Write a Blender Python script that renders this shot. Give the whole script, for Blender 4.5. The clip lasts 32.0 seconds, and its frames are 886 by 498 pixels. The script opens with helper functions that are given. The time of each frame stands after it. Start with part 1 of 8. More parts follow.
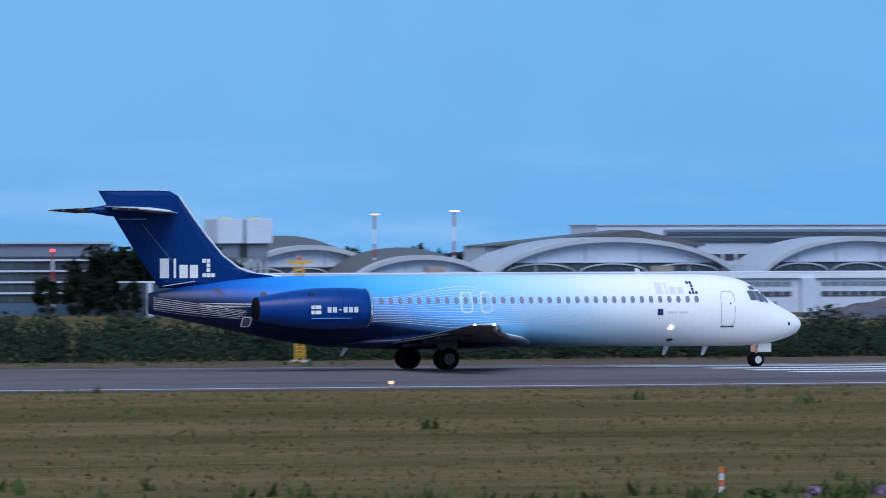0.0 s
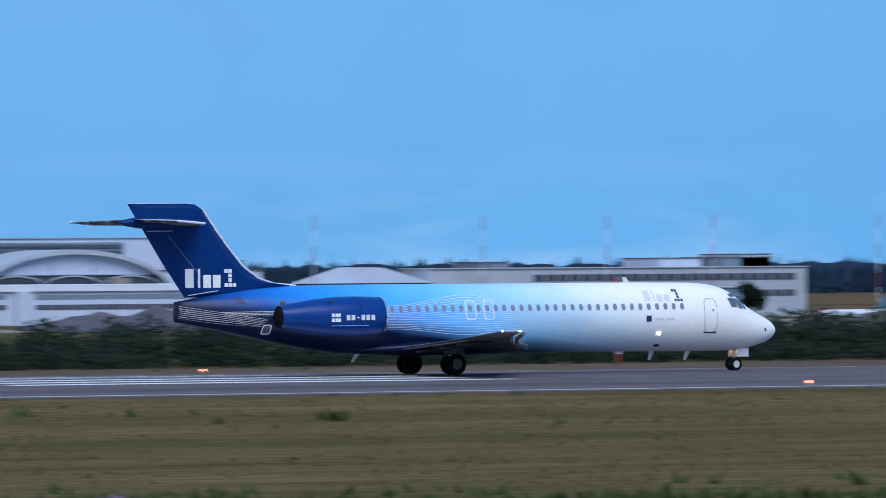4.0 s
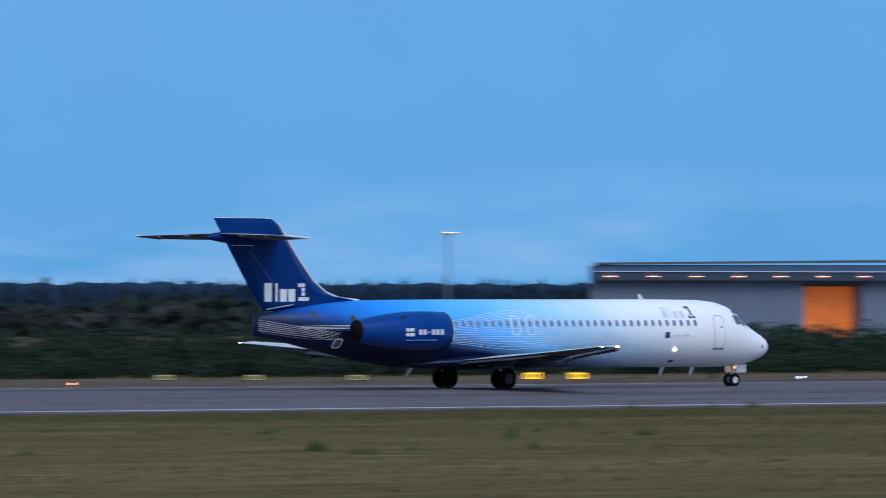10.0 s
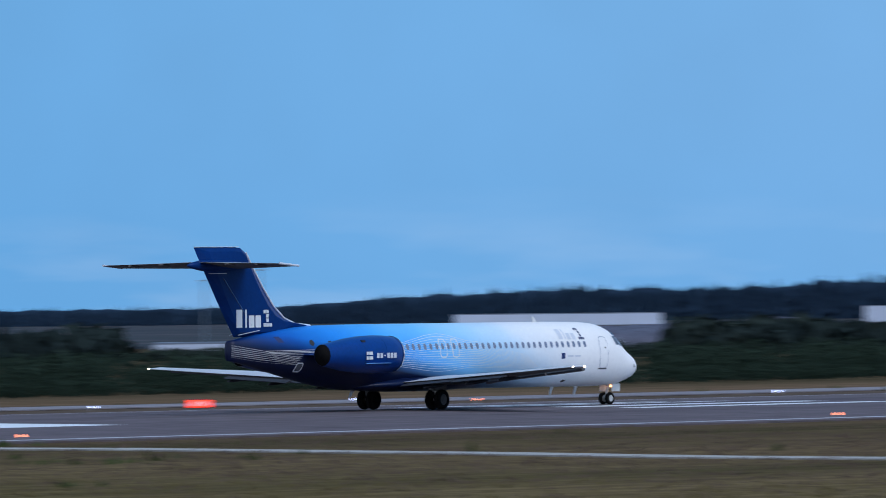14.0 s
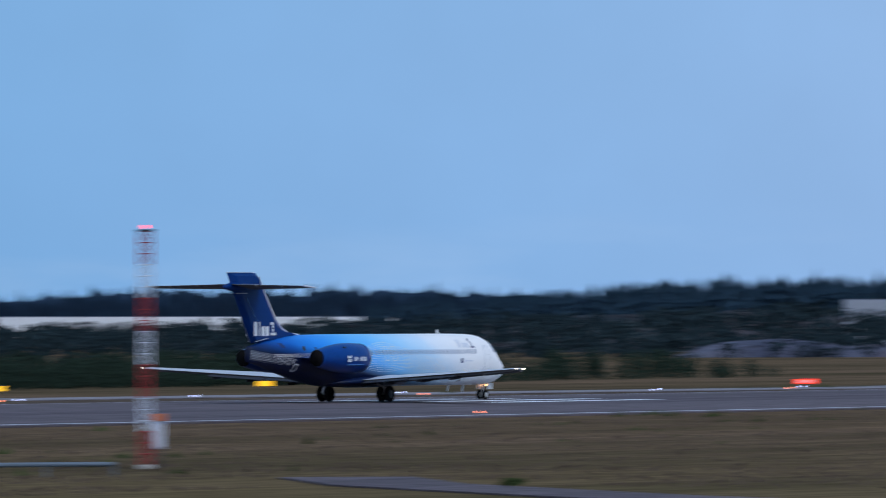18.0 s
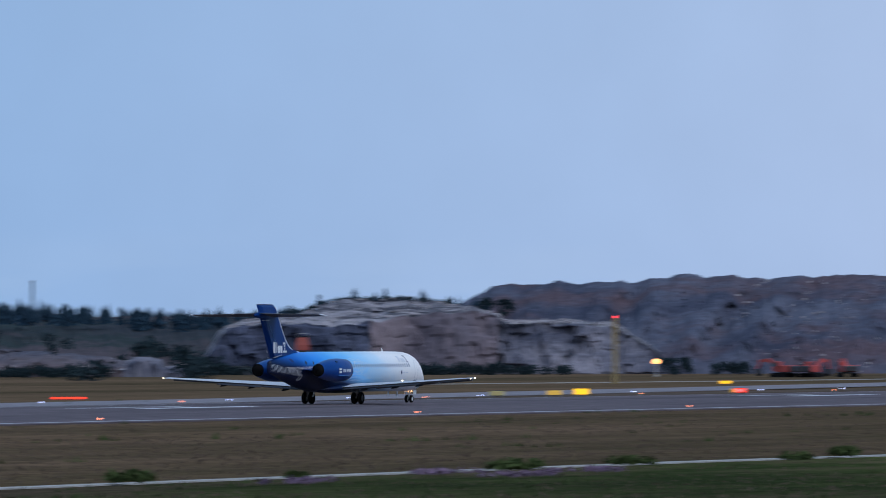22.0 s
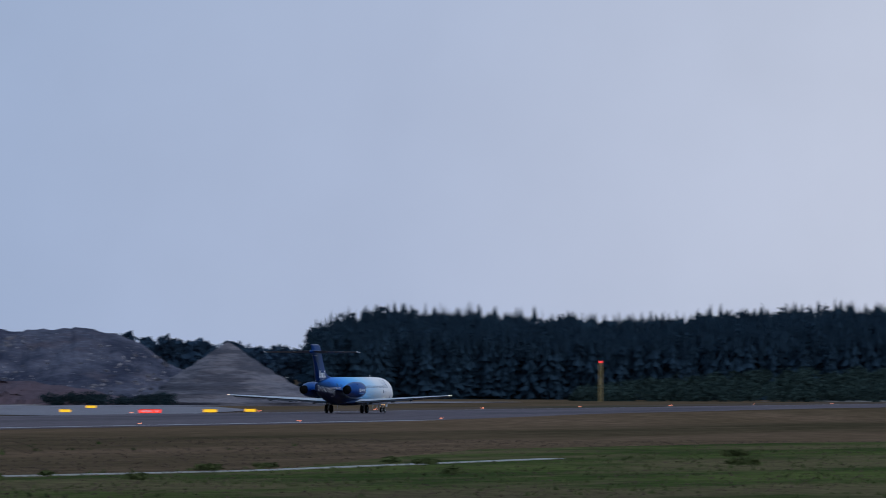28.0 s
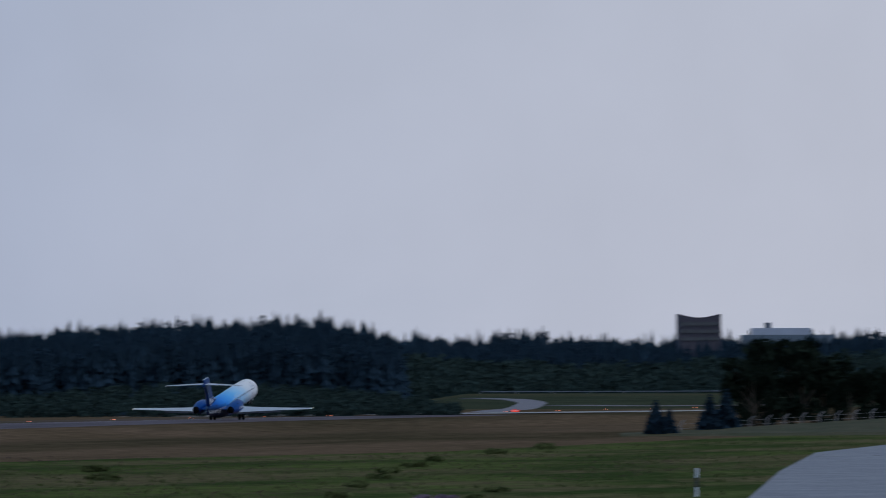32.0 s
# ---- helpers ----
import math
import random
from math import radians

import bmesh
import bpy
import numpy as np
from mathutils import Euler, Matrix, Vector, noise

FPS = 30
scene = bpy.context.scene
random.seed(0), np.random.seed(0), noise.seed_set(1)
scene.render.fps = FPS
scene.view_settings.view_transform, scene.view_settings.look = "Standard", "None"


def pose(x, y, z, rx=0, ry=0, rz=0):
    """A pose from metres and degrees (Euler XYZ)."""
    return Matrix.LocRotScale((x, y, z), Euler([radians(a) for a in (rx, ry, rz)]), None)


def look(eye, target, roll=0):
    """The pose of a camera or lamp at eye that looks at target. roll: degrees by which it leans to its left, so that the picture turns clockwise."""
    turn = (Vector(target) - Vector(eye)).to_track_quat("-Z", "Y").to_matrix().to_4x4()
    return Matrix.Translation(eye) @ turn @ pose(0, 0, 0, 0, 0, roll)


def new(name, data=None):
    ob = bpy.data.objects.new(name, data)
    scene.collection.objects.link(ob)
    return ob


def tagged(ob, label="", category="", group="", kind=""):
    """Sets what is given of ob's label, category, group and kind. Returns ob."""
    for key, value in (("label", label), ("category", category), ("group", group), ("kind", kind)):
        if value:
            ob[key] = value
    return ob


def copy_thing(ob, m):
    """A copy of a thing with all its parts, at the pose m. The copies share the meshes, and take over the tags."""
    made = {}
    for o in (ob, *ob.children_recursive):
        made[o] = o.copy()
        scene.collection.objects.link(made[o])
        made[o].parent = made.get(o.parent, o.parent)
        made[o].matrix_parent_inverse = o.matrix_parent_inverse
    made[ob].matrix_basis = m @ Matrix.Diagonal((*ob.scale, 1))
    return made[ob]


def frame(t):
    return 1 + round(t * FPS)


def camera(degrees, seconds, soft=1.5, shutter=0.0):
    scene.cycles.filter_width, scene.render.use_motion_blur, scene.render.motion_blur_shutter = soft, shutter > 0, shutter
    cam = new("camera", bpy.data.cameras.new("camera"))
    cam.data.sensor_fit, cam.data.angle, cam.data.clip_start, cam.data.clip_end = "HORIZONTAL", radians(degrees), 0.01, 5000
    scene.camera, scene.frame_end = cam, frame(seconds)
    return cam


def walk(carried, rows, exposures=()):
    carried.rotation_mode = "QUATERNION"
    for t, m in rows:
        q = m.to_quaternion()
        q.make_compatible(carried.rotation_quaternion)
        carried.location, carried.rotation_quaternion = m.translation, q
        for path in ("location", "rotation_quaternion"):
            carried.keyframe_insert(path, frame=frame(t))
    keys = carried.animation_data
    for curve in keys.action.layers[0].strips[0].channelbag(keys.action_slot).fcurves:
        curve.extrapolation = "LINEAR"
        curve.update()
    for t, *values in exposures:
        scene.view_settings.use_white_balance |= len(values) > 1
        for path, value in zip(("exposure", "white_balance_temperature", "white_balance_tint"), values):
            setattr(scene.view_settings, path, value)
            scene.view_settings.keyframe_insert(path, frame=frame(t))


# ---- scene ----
cam = camera(5.4258, 32.0, soft=0.9, shutter=1.0)
D = 306.19            # runway centre line
NEAR, FAR = 268.4, 330.0


def aim(x, y, z, yaw, tilt, lean):
    """A camera pose: yaw from north (+Y) towards east (+X), tilt up, lean, in degrees."""
    return pose(x, y, z) @ pose(0, 0, 0, 0, 0, -yaw) @ pose(0, 0, 0, 90 + tilt, 0, 0) @ pose(0, 0, 0, 0, 0, lean)


PATH = [
    (0, aim(-93.14, -100.27, 5.83, 23.6048, -0.0055, -0.164)),
    (0.5, aim(-93.14, -100.27, 5.83, 24.0643, -0.0013, -0.191)),
    (1, aim(-93.14, -100.27, 5.83, 24.6392, 0.0013, -0.168)),
    (1.5, aim(-93.14, -100.27, 5.83, 25.1085, -0.0061, -0.194)),
    (2, aim(-93.14, -100.27, 5.83, 25.6607, 0.0059, -0.074)),
    (2.5, aim(-93.14, -100.27, 5.83, 26.1923, 0.0178, -0.175)),
    (3, aim(-93.14, -100.27, 5.83, 26.8450, 0.0338, -0.319)),
    (3.5, aim(-93.14, -100.27, 5.83, 27.6022, 0.0502, -0.377)),
    (5.5, aim(-93.14, -100.27, 5.83, 30.8024, 0.0447, -0.203)),
    (6, aim(-93.14, -100.27, 5.83, 31.5449, 0.0437, -0.220)),
    (6.5, aim(-93.14, -100.27, 5.83, 32.5681, 0.0487, -0.191)),
    (7, aim(-93.14, -100.27, 5.83, 33.7450, 0.0612, -0.318)),
    (7.5, aim(-93.14, -100.27, 5.83, 34.8207, 0.0671, 0.069)),
    (8, aim(-88.99, -94.82, 6.07, 35.6889, 0.0667, 0.093)),
    (8.5, aim(-81.10, -84.40, 6.17, 36.5714, 0.0898, -0.069)),
    (9, aim(-73.10, -73.62, 6.03, 37.7732, 0.1233, -0.061)),
    (9.5, aim(-64.62, -62.61, 6.14, 38.9851, 0.1203, 0.020)),
    (10, aim(-53.94, -53.44, 6.05, 39.8149, 0.1269, 0.104)),
    (10.5, aim(-43.53, -41.30, 6.06, 40.9729, 0.1295, 0.077)),
    (11, aim(-31.87, -28.75, 5.89, 42.2253, 0.1695, -0.029)),
    (11.5, aim(-19.64, -16.78, 5.93, 43.8037, 0.1704, -0.066)),
    (12, aim(-7.30, -6.75, 5.85, 45.0656, 0.2103, 0.002)),
    (12.5, aim(0.00, 0.00, 5.86, 46.5310, 0.2396, -0.097)),
    (13, aim(0.00, 0.00, 5.86, 48.2103, 0.2748, 0.015)),
    (13.5, aim(0.00, 0.00, 5.86, 49.8193, 0.2959, -0.367)),
    (15.5, aim(0.00, 0.00, 5.86, 54.7873, 0.3355, -0.179)),
    (16, aim(0.00, 0.00, 5.86, 56.0538, 0.3489, -0.155)),
    (16.5, aim(0.00, 0.00, 5.86, 57.4543, 0.3580, -0.202)),
    (17, aim(0.00, 0.00, 5.86, 58.4586, 0.3784, -0.160)),
    (17.5, aim(0.00, 0.00, 5.86, 59.5788, 0.3758, -0.237)),
    (18, aim(0.00, 0.00, 5.86, 60.7658, 0.3992, -0.081)),
    (18.5, aim(0.00, 0.00, 5.86, 62.2116, 0.4276, -0.322)),
    (19, aim(0.00, 0.00, 5.86, 63.4896, 0.4569, -0.219)),
    (19.5, aim(0.00, 0.00, 5.86, 64.3482, 0.4776, 0.214)),
    (20, aim(0.00, 0.00, 5.86, 65.1000, 0.4927, -0.345)),
    (20.5, aim(0.00, 0.00, 5.86, 65.8942, 0.4926, -0.151)),
    (21, aim(0.00, 0.00, 5.86, 66.6790, 0.4871, -0.174)),
    (21.5, aim(0.00, 0.00, 5.86, 67.4589, 0.5133, -0.049)),
    (22, aim(0.00, 0.00, 5.86, 68.1248, 0.5344, -0.089)),
    (22.5, aim(0.00, 0.00, 5.86, 68.9650, 0.5480, -0.068)),
    (23, aim(0.00, 0.00, 5.86, 70.0018, 0.5538, -0.278)),
    (23.5, aim(0.00, 0.00, 5.86, 70.8217, 0.5622, -0.168)),
    (24, aim(0.00, 0.00, 5.86, 71.3957, 0.5628, -0.326)),
    (24.5, aim(0.00, 0.00, 5.86, 72.0578, 0.5772, -0.324)),
    (26.5, aim(0.00, 0.00, 5.86, 73.7029, 0.6012, -0.137)),
    (27, aim(0.00, 0.00, 5.86, 74.2021, 0.6676, 0.169)),
    (27.5, aim(0.00, 0.00, 5.86, 74.7674, 0.7135, 0.174)),
    (28, aim(0.00, 0.00, 5.86, 75.2882, 0.7230, 0.203)),
    (28.5, aim(0.00, 0.00, 5.86, 75.5506, 0.7286, 0.051)),
    (29, aim(0.00, 0.00, 5.86, 76.0132, 0.7342, 0.065)),
    (29.5, aim(0.00, 0.00, 5.86, 76.9745, 0.7641, 0.046)),
    (30, aim(0.00, 0.00, 5.86, 77.5459, 0.7839, -0.075)),
    (30.5, aim(0.00, 0.00, 5.86, 77.8898, 0.7962, -0.102)),
    (31, aim(0.00, 0.00, 5.86, 78.2066, 0.7998, -0.155)),
    (31.5, aim(0.00, 0.00, 5.86, 78.6903, 0.8028, -0.187)),
    (32, aim(0.00, 0.00, 5.86, 79.2189, 0.8177, -0.205)),
]

EXPO = [(0, 0.45), (7, 0.42), (9, 0.35), (10.5, 0.25), (11.2, 0.12), (12, -0.1), (12.4, 0.15), (13, 0.2), (16, 0.1), (18, 0.05), (20, 0.0), (23, -0.10), (26, -0.30), (28, -0.46), (30, -0.56), (32, -0.72)]
walk(cam, PATH, EXPO)

# ---- world and sun ----
SUN_AZ, SUN_EL = 186.0, 50.0
world = bpy.data.worlds.new("dusk_sky")
scene.world = world
world.use_nodes = True
wn, wl = world.node_tree.nodes, world.node_tree.links
wn.clear()


w_out, w_bg = wn.new("ShaderNodeOutputWorld"), wn.new("ShaderNodeBackground")
w_bg.inputs[1].default_value = 1.0
sky = wn.new("ShaderNodeTexSky")
sky.sky_type, sky.sun_disc = "NISHITA", False
sky.sun_elevation, sky.sun_rotation = radians(SUN_EL), radians(SUN_AZ)
coord = wn.new("ShaderNodeTexCoord")
split = wn.new("ShaderNodeSeparateXYZ")
wl.new(coord.outputs["Generated"], split.inputs[0])
# cosine of the bearing from 85 degrees east of north
mx, my, ad = wn.new("ShaderNodeMath"), wn.new("ShaderNodeMath"), wn.new("ShaderNodeMath")
mx.operation, my.operation, ad.operation = "MULTIPLY", "MULTIPLY", "ADD"
mx.inputs[1].default_value, my.inputs[1].default_value = math.sin(radians(85)), math.cos(radians(85))
wl.new(split.outputs[0], mx.inputs[0]); wl.new(split.outputs[1], my.inputs[0])
wl.new(mx.outputs[0], ad.inputs[0]); wl.new(my.outputs[0], ad.inputs[1])
to01 = wn.new("ShaderNodeMapRange")
to01.inputs[1].default_value, to01.inputs[2].default_value = -1.0, 1.0
wl.new(ad.outputs[0], to01.inputs[0])
ramp = wn.new("ShaderNodeValToRGB")
stops = [(0.0, (0.62, 0.73, 0.92)), (0.12, (0.56, 0.68, 0.88)), (0.30, (0.42, 0.54, 0.76)), (0.55, (0.16, 0.34, 0.62)), (0.727, (0.074, 0.288, 0.604)), (0.821, (0.074, 0.288, 0.604)),
         (0.866, (0.060, 0.278, 0.600)), (0.899, (0.086, 0.312, 0.638)), (0.937, (0.138, 0.356, 0.675)), (0.957, (0.205, 0.404, 0.725)), (0.970, (0.255, 0.430, 0.735)),
         (0.983, (0.355, 0.500, 0.780)), (0.992, (0.500, 0.605, 0.870)), (0.9973, (0.758, 0.815, 0.988)), (1.0, (0.80, 0.84, 1.0))]
while len(ramp.color_ramp.elements) < len(stops):
    ramp.color_ramp.elements.new(0.5)
for el, (p, c) in zip(ramp.color_ramp.elements, stops):
    el.position, el.color = p, (*c, 1)
ramp.color_ramp.interpolation = "B_SPLINE"
wl.new(to01.outputs[0], ramp.inputs[0])
# a little cloud low over the horizon
cm = wn.new("ShaderNodeMapping"); cm.inputs[3].default_value = (16, 16, 80)
wl.new(coord.outputs["Generated"], cm.inputs[0])
cn = wn.new("ShaderNodeTexNoise"); cn.inputs["Scale"].default_value = 2.2; cn.inputs["Detail"].default_value = 6
wl.new(cm.outputs[0], cn.inputs["Vector"])
cr = wn.new("ShaderNodeMapRange"); cr.inputs[1].default_value, cr.inputs[2].default_value = 0.46, 0.74
cr.inputs[3].default_value, cr.inputs[4].default_value = 0.0, 0.30
wl.new(cn.outputs[0], cr.inputs[0])
low = wn.new("ShaderNodeMapRange"); low.inputs[1].default_value, low.inputs[2].default_value = 0.0, 0.012
low.inputs[3].default_value, low.inputs[4].default_value = 1.0, 0.0
wl.new(split.outputs[2], low.inputs[0])
cf = wn.new("ShaderNodeMath"); cf.operation = "MULTIPLY"
wl.new(cr.outputs[0], cf.inputs[0]); wl.new(low.outputs[0], cf.inputs[1])
cmix = wn.new("ShaderNodeMixRGB"); cmix.inputs[2].default_value = (0.50, 0.62, 0.80, 1)
wl.new(cf.outputs[0], cmix.inputs[0]); wl.new(ramp.outputs[0], cmix.inputs[1])
high = wn.new("ShaderNodeMapRange"); high.inputs[1].default_value, high.inputs[2].default_value = 0.0, 0.6
high.inputs[3].default_value, high.inputs[4].default_value = 1.0, 0.72
wl.new(split.outputs[2], high.inputs[0])
hm = wn.new("ShaderNodeMixRGB"); hm.blend_type = "MULTIPLY"; hm.inputs[0].default_value = 1
wl.new(cmix.outputs[0], hm.inputs[1]); wl.new(high.outputs[0], hm.inputs[2])
mo = wn.new("ShaderNodeTexNoise"); mo.inputs["Scale"].default_value = 60; mo.inputs["Detail"].default_value = 5
wl.new(coord.outputs["Generated"], mo.inputs["Vector"])
mor = wn.new("ShaderNodeMapRange"); mor.inputs[1].default_value, mor.inputs[2].default_value = 0.3, 0.7
mor.inputs[3].default_value, mor.inputs[4].default_value = 0.975, 1.025
wl.new(mo.outputs[0], mor.inputs[0])
hm2 = wn.new("ShaderNodeMixRGB"); hm2.blend_type = "MULTIPLY"; hm2.inputs[0].default_value = 1
wl.new(hm.outputs[0], hm2.inputs[1]); wl.new(mor.outputs[0], hm2.inputs[2])
nm = wn.new("ShaderNodeMixRGB"); nm.blend_type = "ADD"; nm.inputs[0].default_value = 0.008
wl.new(hm2.outputs[0], nm.inputs[1]); wl.new(sky.outputs[0], nm.inputs[2])
wl.new(nm.outputs[0], w_bg.inputs[0]); wl.new(w_bg.outputs[0], w_out.inputs[0])

sun = new("sun", bpy.data.lights.new("sun", "SUN"))
sun.data.energy, sun.data.angle, sun.data.color = 1.50, radians(40), (0.92, 0.94, 1.0)
sun.matrix_world = look((0, 0, 60), (-math.sin(radians(SUN_AZ)) * 100, -math.cos(radians(SUN_AZ)) * 100, 60 - 100 * math.tan(radians(SUN_EL))))


# ---- materials ----
def mat(name, color, rough=0.7, metal=0.0, noise_scale=3.0, vary=0.12, bump=0.0, bump_scale=None, emit=0.0, stretch=(1, 1, 1), fine=None, island=0.0, coat=0.0, spec=0.5, random_ob=0.0):
    """Base colour varied at two scales by noise in object space, with bump, wear in the gloss and an optional glow."""
    m = bpy.data.materials.new(name)
    m.use_nodes = True
    n, l = m.node_tree.nodes, m.node_tree.links
    b = n["Principled BSDF"]
    b.inputs["Roughness"].default_value, b.inputs["Metallic"].default_value = rough, metal
    b.inputs["Coat Weight"].default_value = coat
    b.inputs["Specular IOR Level"].default_value = spec
    tc, mp = n.new("ShaderNodeTexCoord"), n.new("ShaderNodeMapping")
    mp.inputs[3].default_value = stretch
    l.new(tc.outputs["Object"], mp.inputs[0])
    big, small = n.new("ShaderNodeTexNoise"), n.new("ShaderNodeTexNoise")
    big.inputs["Scale"].default_value, big.inputs["Detail"].default_value = noise_scale, 4
    small.inputs["Scale"].default_value, small.inputs["Detail"].default_value = fine or noise_scale * 9, 3
    l.new(mp.outputs[0], big.inputs["Vector"]); l.new(mp.outputs[0], small.inputs["Vector"])
    add = n.new("ShaderNodeMath"); add.operation = "ADD"
    l.new(big.outputs[0], add.inputs[0]); l.new(small.outputs[0], add.inputs[1])
    last = add
    if island or random_ob:
        src = n.new("ShaderNodeNewGeometry").outputs["Random Per Island"] if island else n.new("ShaderNodeObjectInfo").outputs["Random"]
        k = n.new("ShaderNodeMath"); k.operation = "MULTIPLY_ADD"
        k.inputs[1].default_value = island or random_ob
        l.new(src, k.inputs[0]); l.new(add.outputs[0], k.inputs[2])
        last = k
    mr = n.new("ShaderNodeMapRange")
    mr.inputs[1].default_value, mr.inputs[2].default_value = 0.6, 1.4 + island + random_ob
    mr.inputs[3].default_value, mr.inputs[4].default_value = 1 - vary, 1 + vary
    l.new(last.outputs[0], mr.inputs[0])
    mul = n.new("ShaderNodeMixRGB"); mul.blend_type = "MULTIPLY"; mul.inputs[0].default_value = 1
    mul.inputs[1].default_value = (*color, 1)
    l.new(mr.outputs[0], mul.inputs[2])
    l.new(mul.outputs[0], b.inputs["Base Color"])
    if bump:
        bp = n.new("ShaderNodeBump"); bp.inputs["Strength"].default_value = bump
        bp.inputs["Distance"].default_value = bump_scale or 0.05
        l.new(add.outputs[0], bp.inputs["Height"]); l.new(bp.outputs[0], b.inputs["Normal"])
    if emit:
        b.inputs["Emission Color"].default_value = (*color, 1)
        b.inputs["Emission Strength"].default_value = emit
    return m


def two_tone(name, a, c, scale, rough=0.9, lo=0.42, hi=0.58, stretch=(1, 1, 1), bump=0.3, dist=0.1, third=None, third_scale=0.05, third_cut=(0.55, 0.65), third_stretch=(1, 1, 1), along=None, spec=0.2, rot=(0, 0, 0)):
    """A ground or rock surface of two colours in patches, a third in larger ones, with fine grain."""
    m = bpy.data.materials.new(name)
    m.use_nodes = True
    n, l = m.node_tree.nodes, m.node_tree.links
    b = n["Principled BSDF"]
    b.inputs["Roughness"].default_value = rough
    b.inputs["Specular IOR Level"].default_value = spec
    tc = n.new("ShaderNodeTexCoord")

    def patch(sc, st, cut, detail=6):
        mp = n.new("ShaderNodeMapping"); mp.inputs[3].default_value = st; mp.inputs[2].default_value = rot
        l.new(tc.outputs["Object"], mp.inputs[0])
        t = n.new("ShaderNodeTexNoise"); t.inputs["Scale"].default_value, t.inputs["Detail"].default_value = sc, detail
        t.inputs["Roughness"].default_value = 0.65
        l.new(mp.outputs[0], t.inputs["Vector"])
        r = n.new("ShaderNodeMapRange"); r.inputs[1].default_value, r.inputs[2].default_value = cut
        l.new(t.outputs[0], r.inputs[0])
        return t, r
    t1, r1 = patch(scale, stretch, (lo, hi))
    mix = n.new("ShaderNodeMixRGB"); mix.inputs[1].default_value, mix.inputs[2].default_value = (*a, 1), (*c, 1)
    l.new(r1.outputs[0], mix.inputs[0])
    out = mix
    if third:
        _, r3 = patch(third_scale, third_stretch, third_cut)
        m3 = n.new("ShaderNodeMixRGB"); m3.inputs[2].default_value = (*third, 1)
        l.new(r3.outputs[0], m3.inputs[0]); l.new(mix.outputs[0], m3.inputs[1])
        out = m3
    _, rg = patch(scale * 14, stretch, (0.3, 0.7), 3)
    rg.inputs[3].default_value, rg.inputs[4].default_value = 0.72, 1.28
    mul = n.new("ShaderNodeMixRGB"); mul.blend_type = "MULTIPLY"; mul.inputs[0].default_value = 1
    l.new(out.outputs[0], mul.inputs[1]); l.new(rg.outputs[0], mul.inputs[2])
    if along:
        x0, x1, tint = along
        sx = n.new("ShaderNodeSeparateXYZ"); l.new(tc.outputs["Object"], sx.inputs[0])
        rx = n.new("ShaderNodeMapRange"); rx.inputs[1].default_value, rx.inputs[2].default_value = x0, x1
        l.new(sx.outputs[0], rx.inputs[0])
        tm = n.new("ShaderNodeMixRGB"); tm.inputs[1].default_value, tm.inputs[2].default_value = (1, 1, 1, 1), (*tint, 1)
        l.new(rx.outputs[0], tm.inputs[0])
        m4 = n.new("ShaderNodeMixRGB"); m4.blend_type = "MULTIPLY"; m4.inputs[0].default_value = 1
        l.new(mul.outputs[0], m4.inputs[1]); l.new(tm.outputs[0], m4.inputs[2])
        mul = m4
    l.new(mul.outputs[0], b.inputs["Base Color"])
    bp = n.new("ShaderNodeBump"); bp.inputs["Strength"].default_value, bp.inputs["Distance"].default_value = bump, dist
    l.new(t1.outputs[0], bp.inputs["Height"]); l.new(bp.outputs[0], b.inputs["Normal"])
    return m


